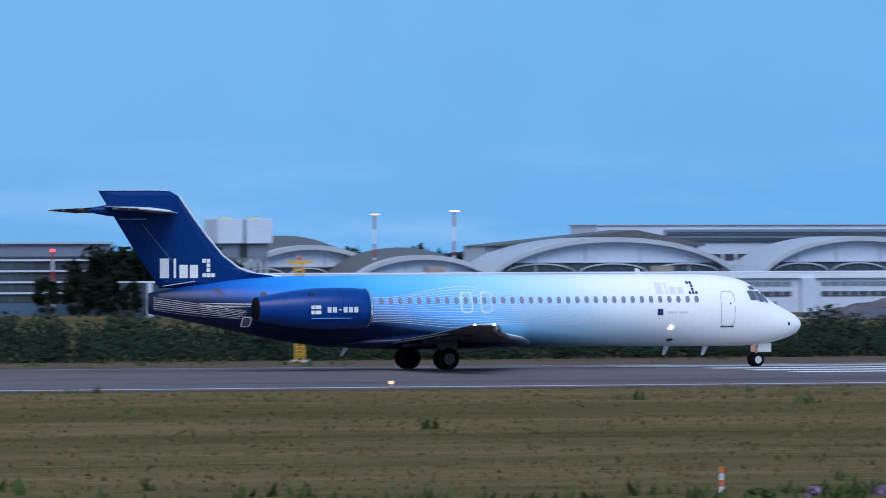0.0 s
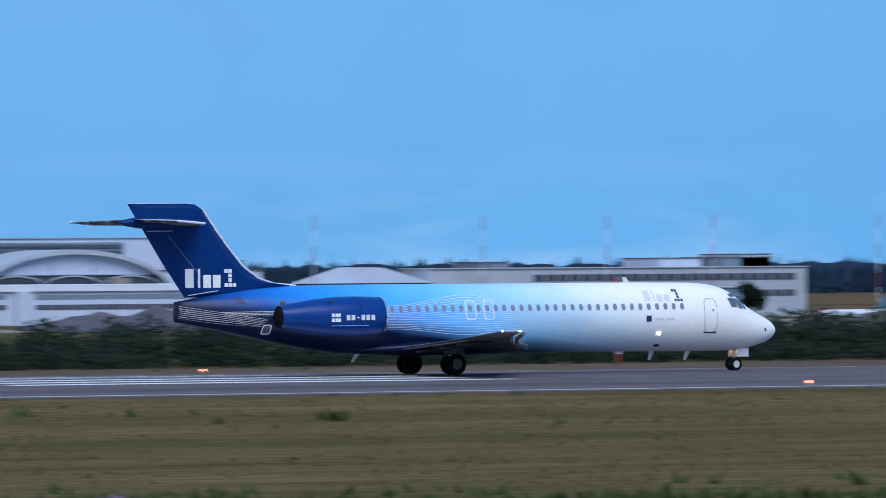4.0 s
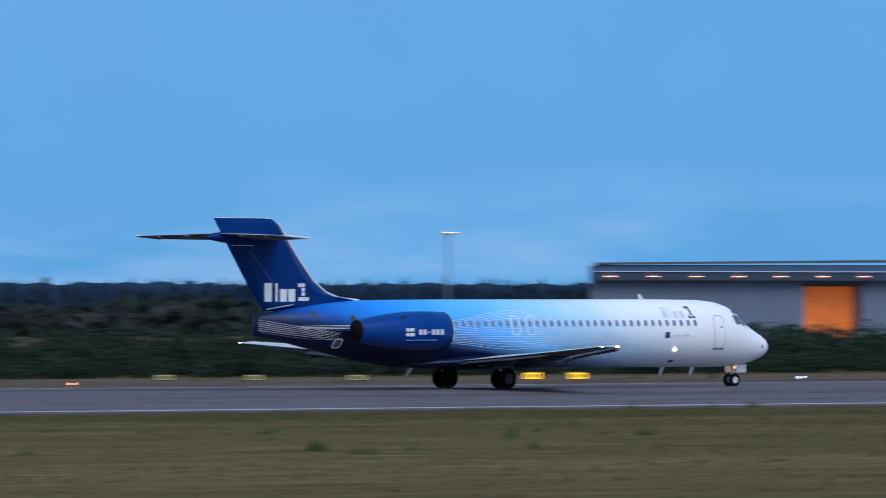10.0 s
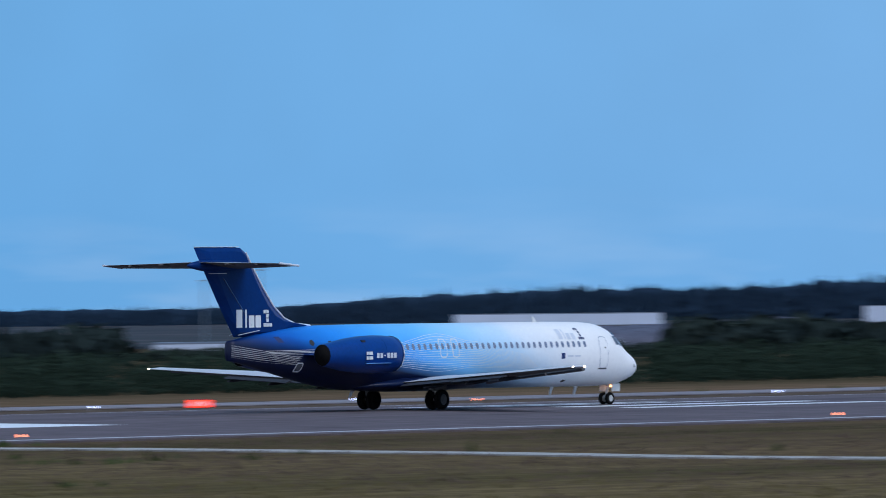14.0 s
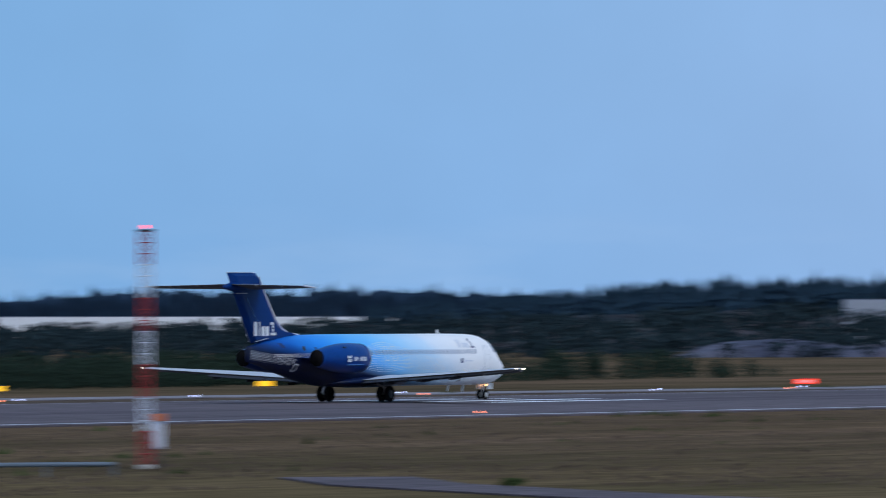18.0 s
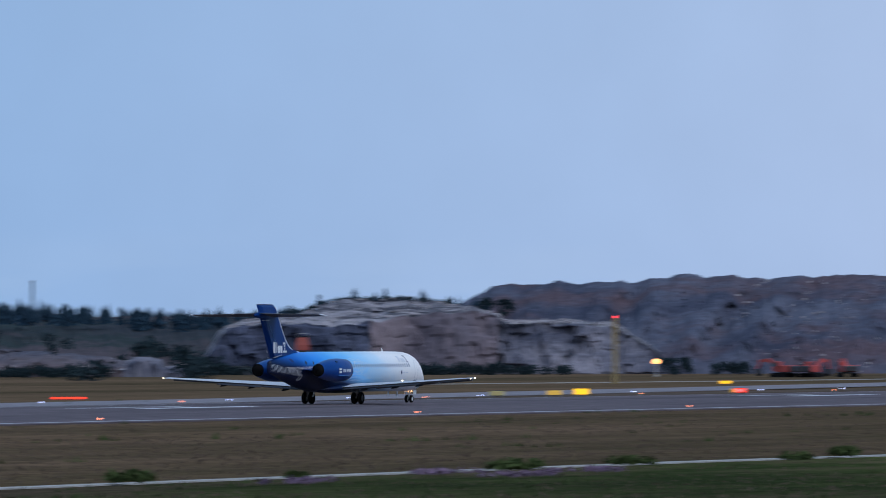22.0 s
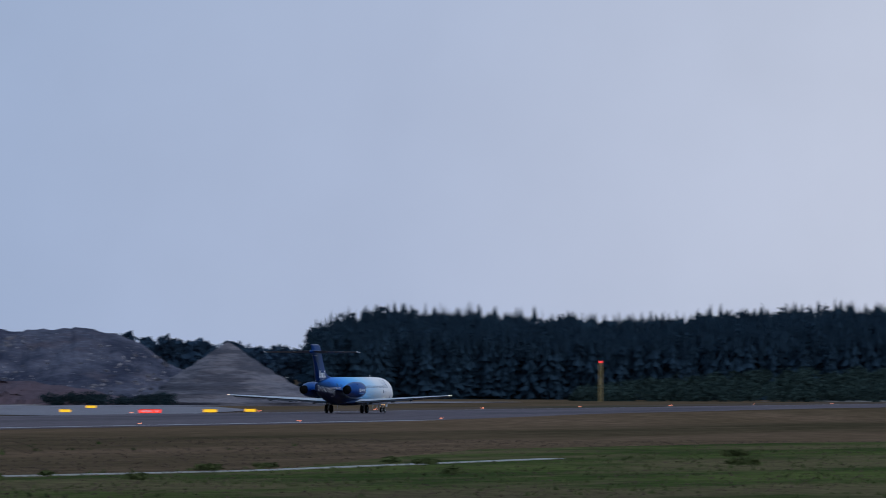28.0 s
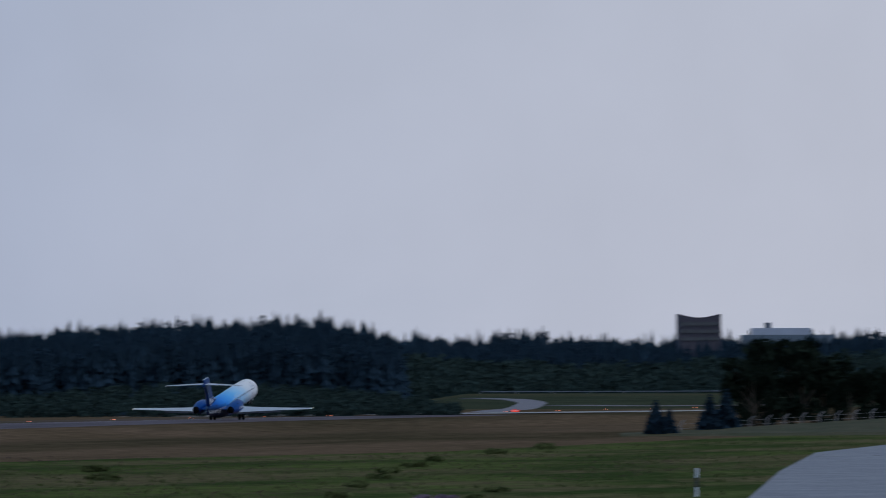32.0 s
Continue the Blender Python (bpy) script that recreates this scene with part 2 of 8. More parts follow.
def livery():
    """Fuselage paint: navy tail, through blue and pale blue, to a white nose, along the hull."""
    m = bpy.data.materials.new("hull_paint")
    m.use_nodes = True
    n, l = m.node_tree.nodes, m.node_tree.links
    b = n["Principled BSDF"]
    b.inputs["Roughness"].default_value, b.inputs["Coat Weight"].default_value = 0.36, 0.0
    b.inputs["Specular IOR Level"].default_value = 0.30
    tc, sp = n.new("ShaderNodeTexCoord"), n.new("ShaderNodeSeparateXYZ")
    l.new(tc.outputs["Object"], sp.inputs[0])
    nz = n.new("ShaderNodeTexNoise"); nz.inputs["Scale"].default_value, nz.inputs["Detail"].default_value = 0.35, 3
    l.new(tc.outputs["Object"], nz.inputs["Vector"])
    k1 = n.new("ShaderNodeMath"); k1.operation = "MULTIPLY_ADD"; k1.inputs[1].default_value = 1.5
    l.new(sp.outputs[2], k1.inputs[0]); l.new(sp.outputs[0], k1.inputs[2])
    k2 = n.new("ShaderNodeMath"); k2.operation = "MULTIPLY_ADD"; k2.inputs[1].default_value = 3.0
    l.new(nz.outputs[0], k2.inputs[0]); l.new(k1.outputs[0], k2.inputs[2])
    mr = n.new("ShaderNodeMapRange"); mr.inputs[1].default_value, mr.inputs[2].default_value = -6.9, 27.3
    l.new(k2.outputs[0], mr.inputs[0])
    cr = n.new("ShaderNodeValToRGB")
    st = [(0.0, (0.001, 0.034, 0.205)), (0.11, (0.003, 0.11, 0.50)), (0.23, (0.020, 0.27, 0.82)), (0.34, (0.07, 0.42, 0.93)), (0.44, (0.20, 0.58, 0.96)),
          (0.53, (0.40, 0.70, 0.97)), (0.60, (0.58, 0.78, 0.96)), (0.66, (0.80, 0.87, 0.95)), (0.74, (0.93, 0.93, 0.94)), (1.0, (0.95, 0.93, 0.92))]
    while len(cr.color_ramp.elements) < len(st):
        cr.color_ramp.elements.new(0.5)
    for e, (p, c) in zip(cr.color_ramp.elements, st):
        e.position, e.color = p, (*c, 1)
    l.new(mr.outputs[0], cr.inputs[0])
    # navy belly aft of the wing
    by = n.new("ShaderNodeMath"); by.operation = "MULTIPLY_ADD"; by.inputs[1].default_value = 0.13
    l.new(sp.outputs[0], by.inputs[0]); l.new(sp.outputs[2], by.inputs[2])
    br = n.new("ShaderNodeMapRange"); br.inputs[1].default_value, br.inputs[2].default_value = 1.74, 2.60
    br.inputs[3].default_value, br.inputs[4].default_value = 1.0, 0.0
    l.new(by.outputs[0], br.inputs[0])
    mx_ = n.new("ShaderNodeMixRGB"); mx_.inputs[2].default_value = (0.003, 0.010, 0.050, 1)
    l.new(br.outputs[0], mx_.inputs[0]); l.new(cr.outputs[0], mx_.inputs[1])
    fine = n.new("ShaderNodeTexNoise"); fine.inputs["Scale"].default_value = 6
    l.new(tc.outputs["Object"], fine.inputs["Vector"])
    fr = n.new("ShaderNodeMapRange"); fr.inputs[3].default_value, fr.inputs[4].default_value = 0.93, 1.05
    l.new(fine.outputs[0], fr.inputs[0])
    mm = n.new("ShaderNodeMixRGB"); mm.blend_type = "MULTIPLY"; mm.inputs[0].default_value = 1
    l.new(mx_.outputs[0], mm.inputs[1]); l.new(fr.outputs[0], mm.inputs[2])
    l.new(mm.outputs[0], b.inputs["Base Color"])
    return m


HULL = livery()
NAVY = mat("navy_paint", (0.001, 0.028, 0.150), 0.34, vary=0.18, noise_scale=0.6, spec=0.14)
ENGINE_BLUE = mat("engine_blue_paint", (0.001, 0.043, 0.235), 0.30, vary=0.18, noise_scale=0.8, spec=0.3)
# grey darkened so that it stands for shade under the wings
SHADE_GREY = mat("underside_shade_grey", (0.115, 0.108, 0.108), 0.65, vary=0.4, noise_scale=1.3, spec=0.25)
# metal whitened: the sky's reflection is put into its colour
EDGE_METAL = mat("sky_bright_edge_metal", (0.90, 0.92, 0.95), 0.32, 0.35, vary=0.06)
WING_GREY = mat("wing_grey_paint", (0.54, 0.57, 0.62), 0.45, vary=0.12, noise_scale=0.8)
# slat metal in dark grey, varied by noise
SLAT_METAL = mat("dark_slat_metal", (0.13, 0.13, 0.14), 0.5, 0.3, vary=0.2)
WING_BLUE = mat("fairing_blue_paint", (0.16, 0.40, 0.80), 0.35, vary=0.1, noise_scale=0.8)
BARE_METAL = mat("bare_metal", (0.72, 0.73, 0.75), 0.25, 0.9, vary=0.08)
DARK_METAL = mat("dark_metal", (0.05, 0.05, 0.06), 0.5, 0.4, vary=0.2)
GEAR_WHITE = mat("gear_paint", (0.62, 0.63, 0.64), 0.45, vary=0.12)
TYRE = mat("tyre_rubber", (0.009, 0.009, 0.010), 0.95, vary=0.2, spec=0.1)
# exhaust soot; the same near-black stands for shade on inboard rims
SOOT_SHADE = mat("soot_and_shade_metal", (0.008, 0.008, 0.009), 0.9, vary=0.2, spec=0.1)
# nearly black grey: shade below the wing is put into it
FLAP_SHADE = mat("flap_shade_grey", (0.040, 0.043, 0.054), 0.6, vary=0.2, spec=0.1)
GLASS_DARK = mat("dark_glass", (0.10, 0.12, 0.16), 0.15, vary=0.2, spec=0.8)
CABIN_GLASS = mat("cabin_window_glass", (0.21, 0.25, 0.36), 0.25, vary=0.3, noise_scale=1.5)
WHITE_LINE = mat("white_paint", (0.80, 0.82, 0.85), 0.5, vary=0.06)
WORN_PAINT = mat("worn_white_road_paint", (0.46, 0.46, 0.50), 0.7, vary=0.35, noise_scale=0.3)
SHED_WHITE = mat("bright_white_sheet", (0.84, 0.87, 0.92), 0.6, vary=0.12, noise_scale=0.08)
PALE_MARK = mat("silver_lettering", (0.68, 0.72, 0.80), 0.5, vary=0.06)
NAVY_MARK = mat("navy_lettering", (0.01, 0.03, 0.14), 0.5, vary=0.06)
RED_GLASS = mat("red_beacon_glass", (0.5, 0.02, 0.02), 0.2)
LAMP_WHITE = mat("landing_lamp", (1.0, 0.84, 0.60), 0.3, emit=9)
LAMP_TIP = mat("wing_tip_lamp", (1.0, 0.80, 0.58), 0.3, emit=9)
LAMP_NOSE = mat("taxi_lamp", (1.0, 0.50, 0.22), 0.3, emit=4)
EDGE_LAMP = mat("runway_lamp", (1.0, 0.26, 0.13), 0.3, emit=5)
BLUE_LAMP = mat("taxiway_lamp", (0.55, 0.62, 1.0), 0.3, emit=5)
YELLOW_SIGN = mat("lit_yellow_sign", (1.0, 0.55, 0.02), 0.5, emit=1.1, vary=0.2)
DUSK_SIGN = mat("dimly_lit_yellow_sign", (0.80, 0.48, 0.08), 0.5, emit=0.35, vary=0.3, noise_scale=1.2)
DIM_SIGN = mat("unlit_yellow_sign", (0.62, 0.52, 0.22), 0.6, vary=0.15)
RED_SIGN = mat("lit_red_sign", (1.0, 0.045, 0.02), 0.5, emit=1.6, vary=0.2)
FLOOD_LAMP = mat("flood_lamp", (1.0, 0.40, 0.26), 0.3, emit=2.2)
ORANGE_GLOW = mat("sodium_lit_hall", (0.75, 0.17, 0.03), 0.6, emit=0.22, vary=0.6, noise_scale=0.5)
DIM_GLOW = mat("dim_lit_glass", (0.34, 0.15, 0.09), 0.4, emit=0.12, vary=0.5, noise_scale=0.6)
FASCIA = mat("dark_fascia", (0.038, 0.058, 0.098), 0.6, vary=0.1, noise_scale=0.3)
RED_OBSTRUCTION = mat("obstruction_lamp", (1.0, 0.05, 0.06), 0.3, emit=3)
ASPHALT = two_tone("runway_asphalt", (0.118, 0.098, 0.112), (0.140, 0.117, 0.130), 0.08, 0.9, 0.35, 0.65, (0.2, 1, 1), 0.12, 0.02, (0.090, 0.075, 0.086), 0.03, (0.5, 0.62), (0.25, 3, 1), None, 0.08)
CONCRETE = two_tone("taxiway_concrete", (0.20, 0.18, 0.20), (0.24, 0.22, 0.24), 0.08, 0.7, 0.3, 0.7, (0.3, 1, 1), 0.1, 0.02)
PATH_CONCRETE = mat("path_concrete", (0.36, 0.35, 0.34), 0.9, vary=0.2, noise_scale=0.4)
ROAD = two_tone("old_asphalt", (0.20, 0.20, 0.225), (0.25, 0.25, 0.27), 0.2, 0.8)
PALE_ROAD = two_tone("pale_old_asphalt", (0.25, 0.25, 0.275), (0.30, 0.30, 0.325), 0.15, 0.8)
GRASS = two_tone("dry_grass", (0.122, 0.094, 0.048), (0.152, 0.114, 0.062), 0.05, 1.0, 0.38, 0.62, (0.2, 1.0, 1), 0.5, 0.15, (0.070, 0.062, 0.030), 0.022, (0.45, 0.62), (0.15, 1, 1), (230, 390, (1.02, 0.93, 1.14)), 0.0)
GREEN_GRASS = two_tone("green_grass", (0.026, 0.036, 0.016), (0.052, 0.060, 0.026), 0.05, 1.0, 0.44, 0.58, (0.35, 1, 1), 0.4, 0.15, (0.072, 0.058, 0.040), 0.05, (0.47, 0.58), (0.25, 1.0, 1), (350, 470, (1.7, 1.85, 1.4)), spec=0.0)
VERGE = two_tone("dry_brown_verge", (0.130, 0.098, 0.080), (0.100, 0.078, 0.062), 0.06, 1.0, 0.38, 0.62, (0.15, 1, 1), 0.4, 0.12, (0.070, 0.068, 0.042), 0.02, (0.55, 0.68), (0.2, 1, 1), spec=0.0)
WEEDS = mat("weed_leaves", (0.058, 0.082, 0.032), 0.9, vary=0.35, noise_scale=0.05, island=0.3, spec=0.0)
DRY_TUFT = mat("dry_grass_tufts", (0.122, 0.092, 0.074), 1.0, vary=0.22, noise_scale=0.05, island=0.25, spec=0.0)
OLIVE_TUFT = mat("olive_grass_tufts", (0.128, 0.106, 0.050), 1.0, vary=0.22, noise_scale=0.05, island=0.2, spec=0.0)
HEATHER = mat("purple_flowers", (0.20, 0.14, 0.22), 0.9, vary=0.3, noise_scale=0.3, island=0.5, spec=0.2)
BUSH = mat("bush_leaves", (0.026, 0.044, 0.032), 0.95, vary=0.22, noise_scale=0.08, island=0.3, spec=0.05)
SCRUB = two_tone("heath_scrub", (0.020, 0.031, 0.032), (0.028, 0.040, 0.036), 0.03, 0.95, 0.42, 0.58, (1, 1, 3), 0.2, 0.2, (0.044, 0.041, 0.044), 0.012, (0.58, 0.68), (0.6, 0.6, 6), spec=0.0)
HEATH = two_tone("heath_slope", (0.022, 0.033, 0.034), (0.072, 0.056, 0.064), 0.028, 0.95, 0.44, 0.56, (1, 1, 3), 0.4, 0.5, (0.028, 0.032, 0.04), 0.008, (0.5, 0.6))
YOUNG_LEAF = mat("young_tree_leaves", (0.030, 0.052, 0.050), 0.9, vary=0.4, noise_scale=0.05, island=0.5, spec=0.05)
# the blue of distance haze is mixed into the next two colours
SPRUCE = mat("haze_blue_needles", (0.021, 0.044, 0.070), 1.0, vary=0.16, noise_scale=0.03, island=0.2, spec=0.05)
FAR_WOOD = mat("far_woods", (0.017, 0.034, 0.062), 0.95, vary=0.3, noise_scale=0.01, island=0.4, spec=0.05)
TREE_LEAF = mat("dark_tree_leaves", (0.015, 0.024, 0.018), 0.95, vary=0.25, noise_scale=0.1, island=0.3, spec=0.0)
BARK = mat("bark", (0.07, 0.06, 0.05), 0.95, vary=0.3)
ROCK = two_tone("blasted_rock", (0.104, 0.112, 0.156), (0.052, 0.057, 0.090), 0.030, 0.95, 0.42, 0.60, (1, 1.7, 0.35), 1.0, 2.0, (0.100, 0.073, 0.090), 0.018, (0.49, 0.57), (1, 1, 1.5), None, 0.1, (0.75, 0, 0))
PINK_ROCK = two_tone("pinkish_granite", (0.215, 0.178, 0.205), (0.150, 0.130, 0.162), 0.06, 0.95, 0.40, 0.62, (1, 1, 0.5), 0.8, 0.8, (0.125, 0.120, 0.156), 0.03, (0.62, 0.72), (1, 1, 0.4))
FACE_ROCK = two_tone("blue_grey_granite", (0.084, 0.098, 0.154), (0.050, 0.060, 0.102), 0.07, 0.95, 0.42, 0.60, (1, 1, 0.6), 1.0, 0.8, (0.110, 0.108, 0.132), 0.05, (0.58, 0.66), (1, 0.6, 1.4))
# pale streaks put sky light on level rock into the colour
SKYLIT_LEDGE = two_tone("skylit_ledge_rock", (0.330, 0.312, 0.345), (0.070, 0.068, 0.086), 0.10, 0.95, 0.46, 0.57, (1, 0.30, 2.4), 1.0, 0.5, (0.048, 0.050, 0.056), 0.03, (0.56, 0.63), (1, 0.5, 2))
SCREE = two_tone("pale_scree", (0.225, 0.218, 0.262), (0.092, 0.096, 0.134), 0.09, 0.95, 0.42, 0.60, (1, 0.7, 0.8), 1.0, 0.8, (0.045, 0.048, 0.068), 0.05, (0.56, 0.62), (1, 1, 0.8))
PALE_ROCK = two_tone("pale_granite", (0.086, 0.086, 0.114), (0.050, 0.054, 0.080), 0.05, 0.95, 0.44, 0.56, (1, 1, 0.5), 1.0, 0.8, (0.130, 0.106, 0.120), 0.02, (0.52, 0.60), (1, 1, 0.3))
MEADOW = two_tone("green_meadow", (0.044, 0.056, 0.036), (0.060, 0.068, 0.044), 0.03, 1.0, 0.4, 0.6, (1, 1, 1), 0.4, 0.2, (0.11, 0.088, 0.05), 0.012, (0.55, 0.68), (1, 0.3, 1), spec=0.0)
SLOPE_BUSH = mat("slope_shrub_leaves", (0.022, 0.038, 0.046), 0.9, vary=0.4, noise_scale=0.05, island=0.5, spec=0.05)
GRAVEL = two_tone("crushed_stone", (0.165, 0.158, 0.185), (0.075, 0.076, 0.098), 0.07, 0.95, 0.46, 0.56, (1, 1, 8), 0.6, 0.6)
# one pale colour for slabs and broken stones
SLAB_ROCK = mat("pale_slab_rock", (0.30, 0.28, 0.305), 0.95, vary=0.35, noise_scale=0.2, island=0.5)
SAND = two_tone("sandy_earth", (0.30, 0.255, 0.225), (0.20, 0.17, 0.15), 0.03, 0.95, 0.4, 0.62, (0.3, 1, 1), 0.4, 0.3)
DARK_EARTH = two_tone("dark_bare_earth", (0.075, 0.068, 0.066), (0.110, 0.095, 0.088), 0.05, 0.95, 0.4, 0.62, (0.3, 1, 1), 0.4, 0.3, (0.045, 0.055, 0.042), 0.06, (0.52, 0.62))
# haze before the farthest trees is put into this leaf colour
HAZE_LEAF = mat("haze_tinted_leaves", (0.032, 0.060, 0.100), 0.95, vary=0.25, noise_scale=0.02, island=0.4, spec=0.0)
DARK_ROCK = two_tone("dark_blasted_rock", (0.104, 0.106, 0.145), (0.040, 0.044, 0.072), 0.05, 0.95, 0.42, 0.58, (1, 1.7, 0.5), 1.0, 2.0, (0.120, 0.094, 0.108), 0.018, (0.55, 0.64), (1, 1, 1.5), None, 0.1, (0.75, 0, 0))
GRASS_BLADE = mat("green_grass_blades", (0.098, 0.120, 0.050), 1.0, vary=0.25, noise_scale=0.05, island=0.25, spec=0.0)
# blades in a deeper green, for the stretch at lower x
DARK_BLADE = mat("dark_green_grass_blades", (0.056, 0.076, 0.034), 1.0, vary=0.25, noise_scale=0.05, island=0.25, spec=0.0)
CLAD_WHITE = mat("white_cladding", (0.52, 0.59, 0.74), 0.6, vary=0.09, noise_scale=0.25)
CLAD_GREY = mat("grey_cladding", (0.155, 0.19, 0.26), 0.6, vary=0.08, noise_scale=0.25)
CLAD_STEEL = mat("blue_steel_cladding", (0.085, 0.135, 0.225), 0.5, vary=0.1, noise_scale=0.3)
FASCIA_BLUE = mat("blue_fascia_panel", (0.062, 0.115, 0.20), 0.5, vary=0.1, noise_scale=0.3)
CLAD_BLUE = mat("blue_grey_cladding", (0.16, 0.22, 0.29), 0.55, vary=0.08, noise_scale=0.25)
CONC_WALL = mat("weathered_concrete", (0.40, 0.44, 0.52), 0.85, vary=0.16, noise_scale=0.3)
TOWER_WALL = mat("brown_tower_cladding", (0.085, 0.082, 0.115), 0.7, vary=0.12, noise_scale=0.1)
ROOF_DARK = mat("dark_roofing_felt", (0.10, 0.105, 0.12), 0.8, vary=0.15, noise_scale=0.2)
ROOF_GREY = mat("grey_sheet_roof", (0.36, 0.40, 0.48), 0.6, vary=0.12, noise_scale=0.2)
WHITE_ROOF = mat("white_sheet_roof", (0.66, 0.72, 0.84), 0.55, vary=0.08, noise_scale=0.2)
TEAL_TRIM = mat("blue_roof_trim", (0.07, 0.16, 0.24), 0.5, vary=0.1)
DARK_WINDOW = mat("hangar_window_glass", (0.06, 0.07, 0.09), 0.2, vary=0.35, noise_scale=0.4, spec=0.8)
PAINT_RED = mat("red_paint", (0.34, 0.032, 0.036), 0.6, vary=0.15)
PAINT_WHITE = mat("chalky_white_paint", (0.64, 0.69, 0.80), 0.6, vary=0.1)
PAINT_ORANGE = mat("orange_paint", (0.60, 0.16, 0.06), 0.6, vary=0.15)
BOX_YELLOW = mat("faded_yellow_paint", (0.62, 0.54, 0.30), 0.7, vary=0.12)
PIPE_BLUE = mat("blue_grey_pipe", (0.10, 0.14, 0.19), 0.6, vary=0.1)
STEEL = mat("galvanised_steel", (0.42, 0.43, 0.45), 0.45, 0.5, vary=0.1)
RED_MACHINE = mat("red_machine_paint", (0.46, 0.065, 0.055), 0.5, vary=0.2)


# ---- building blocks ----
def part(name, bm, material, parent=None, label="", smooth=False):
    """Links a bmesh as one mesh object under a thing or a part."""
    me = bpy.data.meshes.new(name)
    bm.to_mesh(me)
    bm.free()
    me.materials.append(material)
    if smooth:
        for p in me.polygons:
            p.use_smooth = True
    ob = new(name, me)
    if parent is not None:
        ob.parent = parent
    if label:
        ob["label"] = label
    return ob


def share(ob, m, parent=None):
    """Another object on the same mesh, at the pose m."""
    o = ob.copy()
    scene.collection.objects.link(o)
    o.parent = parent if parent is not None else ob.parent
    o.matrix_basis = m
    return o


def thing(name, label, category, at=(0, 0, 0), rz=0, group="", kind=""):
    e = new(name)
    e.empty_display_size = 0.5
    e.matrix_basis = pose(*at, 0, 0, rz)
    return tagged(e, label, category, group, kind)


def box(bm, x0, x1, y0, y1, z0, z1, bevel=0.0):
    r = bmesh.ops.create_cube(bm, size=1, matrix=Matrix.Translation(((x0 + x1) / 2, (y0 + y1) / 2, (z0 + z1) / 2)) @ Matrix.Diagonal((x1 - x0, y1 - y0, z1 - z0, 1)))
    if bevel:
        es = list({e for v in r["verts"] for e in v.link_edges})
        bmesh.ops.bevel(bm, geom=es, offset=bevel, segments=2, affect="EDGES", profile=0.5)
    return bm


def boxes(*bs, bevel=0.0):
    bm = bmesh.new()
    for b in bs:
        box(bm, *b, bevel=bevel)
    return bm


def rod(bm, a, b, r, n=8, r2=None):
    a, b = Vector(a), Vector(b)
    d = b - a
    m = Matrix.Translation((a + b) / 2) @ d.to_track_quat("Z", "Y").to_matrix().to_4x4()
    bmesh.ops.create_cone(bm, cap_ends=True, segments=n, radius1=r, radius2=r if r2 is None else r2, depth=d.length, matrix=m)
    return bm


def rods(*rs, n=8):
    bm = bmesh.new()
    for a, b, r in rs:
        rod(bm, a, b, r, n)
    return bm


def loft(rings, close=True):
    """A skin over rings of points with equal counts."""
    bm = bmesh.new()
    vs = [[bm.verts.new(p) for p in ring] for ring in rings]
    n = len(vs[0])
    for a, b in zip(vs, vs[1:]):
        for i in range(n):
            bm.faces.new((a[i], a[(i + 1) % n], b[(i + 1) % n], b[i]))
    if close:
        bm.faces.new(vs[0][::-1])
        bm.faces.new(vs[-1])
    bmesh.ops.recalc_face_normals(bm, faces=bm.faces)
    return bm


def raw(name, verts, faces, material, parent=None, smooth=False):
    me = bpy.data.meshes.new(name)
    me.from_pydata(verts, [], faces)
    me.materials.append(material)
    if smooth:
        for p in me.polygons:
            p.use_smooth = True
    ob = new(name, me)
    if parent is not None:
        ob.parent = parent
    return ob
# ---- ground, runway and paved strips ----
def sheet(name, outline, z, material, label, kind="structure", cat=""):
    bm = bmesh.new()
    bm.faces.new([bm.verts.new((x, y, z)) for x, y in outline])
    bmesh.ops.recalc_face_normals(bm, faces=bm.faces)
    for f in bm.faces:
        if f.normal.z < 0:
            f.normal_flip()
    return tagged(part(name, bm, material), label, cat or name, kind=kind)


def crown(y):
    return -0.27 * abs(y - D) / 35.0 + 0.09


def rise(x, y):
    """Height of the meadow beyond the runway end."""
    r, a = math.hypot(x, y), math.degrees(math.atan2(x, y))
    side = min(1.0, max(0.0, (a - 78.95) / 0.4)) * min(1.0, max(0.0, (84.4 - a) / 0.8))
    return -0.25 + 0.00518 * max(0.0, min(r, 2640) - 2080) * side


def band(name, pts, width, z, material, label, cat):
    """A paved strip along a line, 5 cm thick, draped over the ground."""
    bm = bmesh.new()
    rows = []
    for i, p in enumerate(pts):
        a, b = Vector(pts[max(i - 1, 0)]), Vector(pts[min(i + 1, len(pts) - 1)])
        d = (b - a).normalized()
        nrm = Vector((-d.y, d.x)) * width / 2
        q = Vector(p)
        rows.append([(q.x - nrm.x, q.y - nrm.y, z - 0.06), (q.x - nrm.x, q.y - nrm.y, z), (q.x + nrm.x, q.y + nrm.y, z), (q.x + nrm.x, q.y + nrm.y, z - 0.06)])
    bm.free()
    return tagged(part(name, loft(rows), material), label, cat, kind="structure")


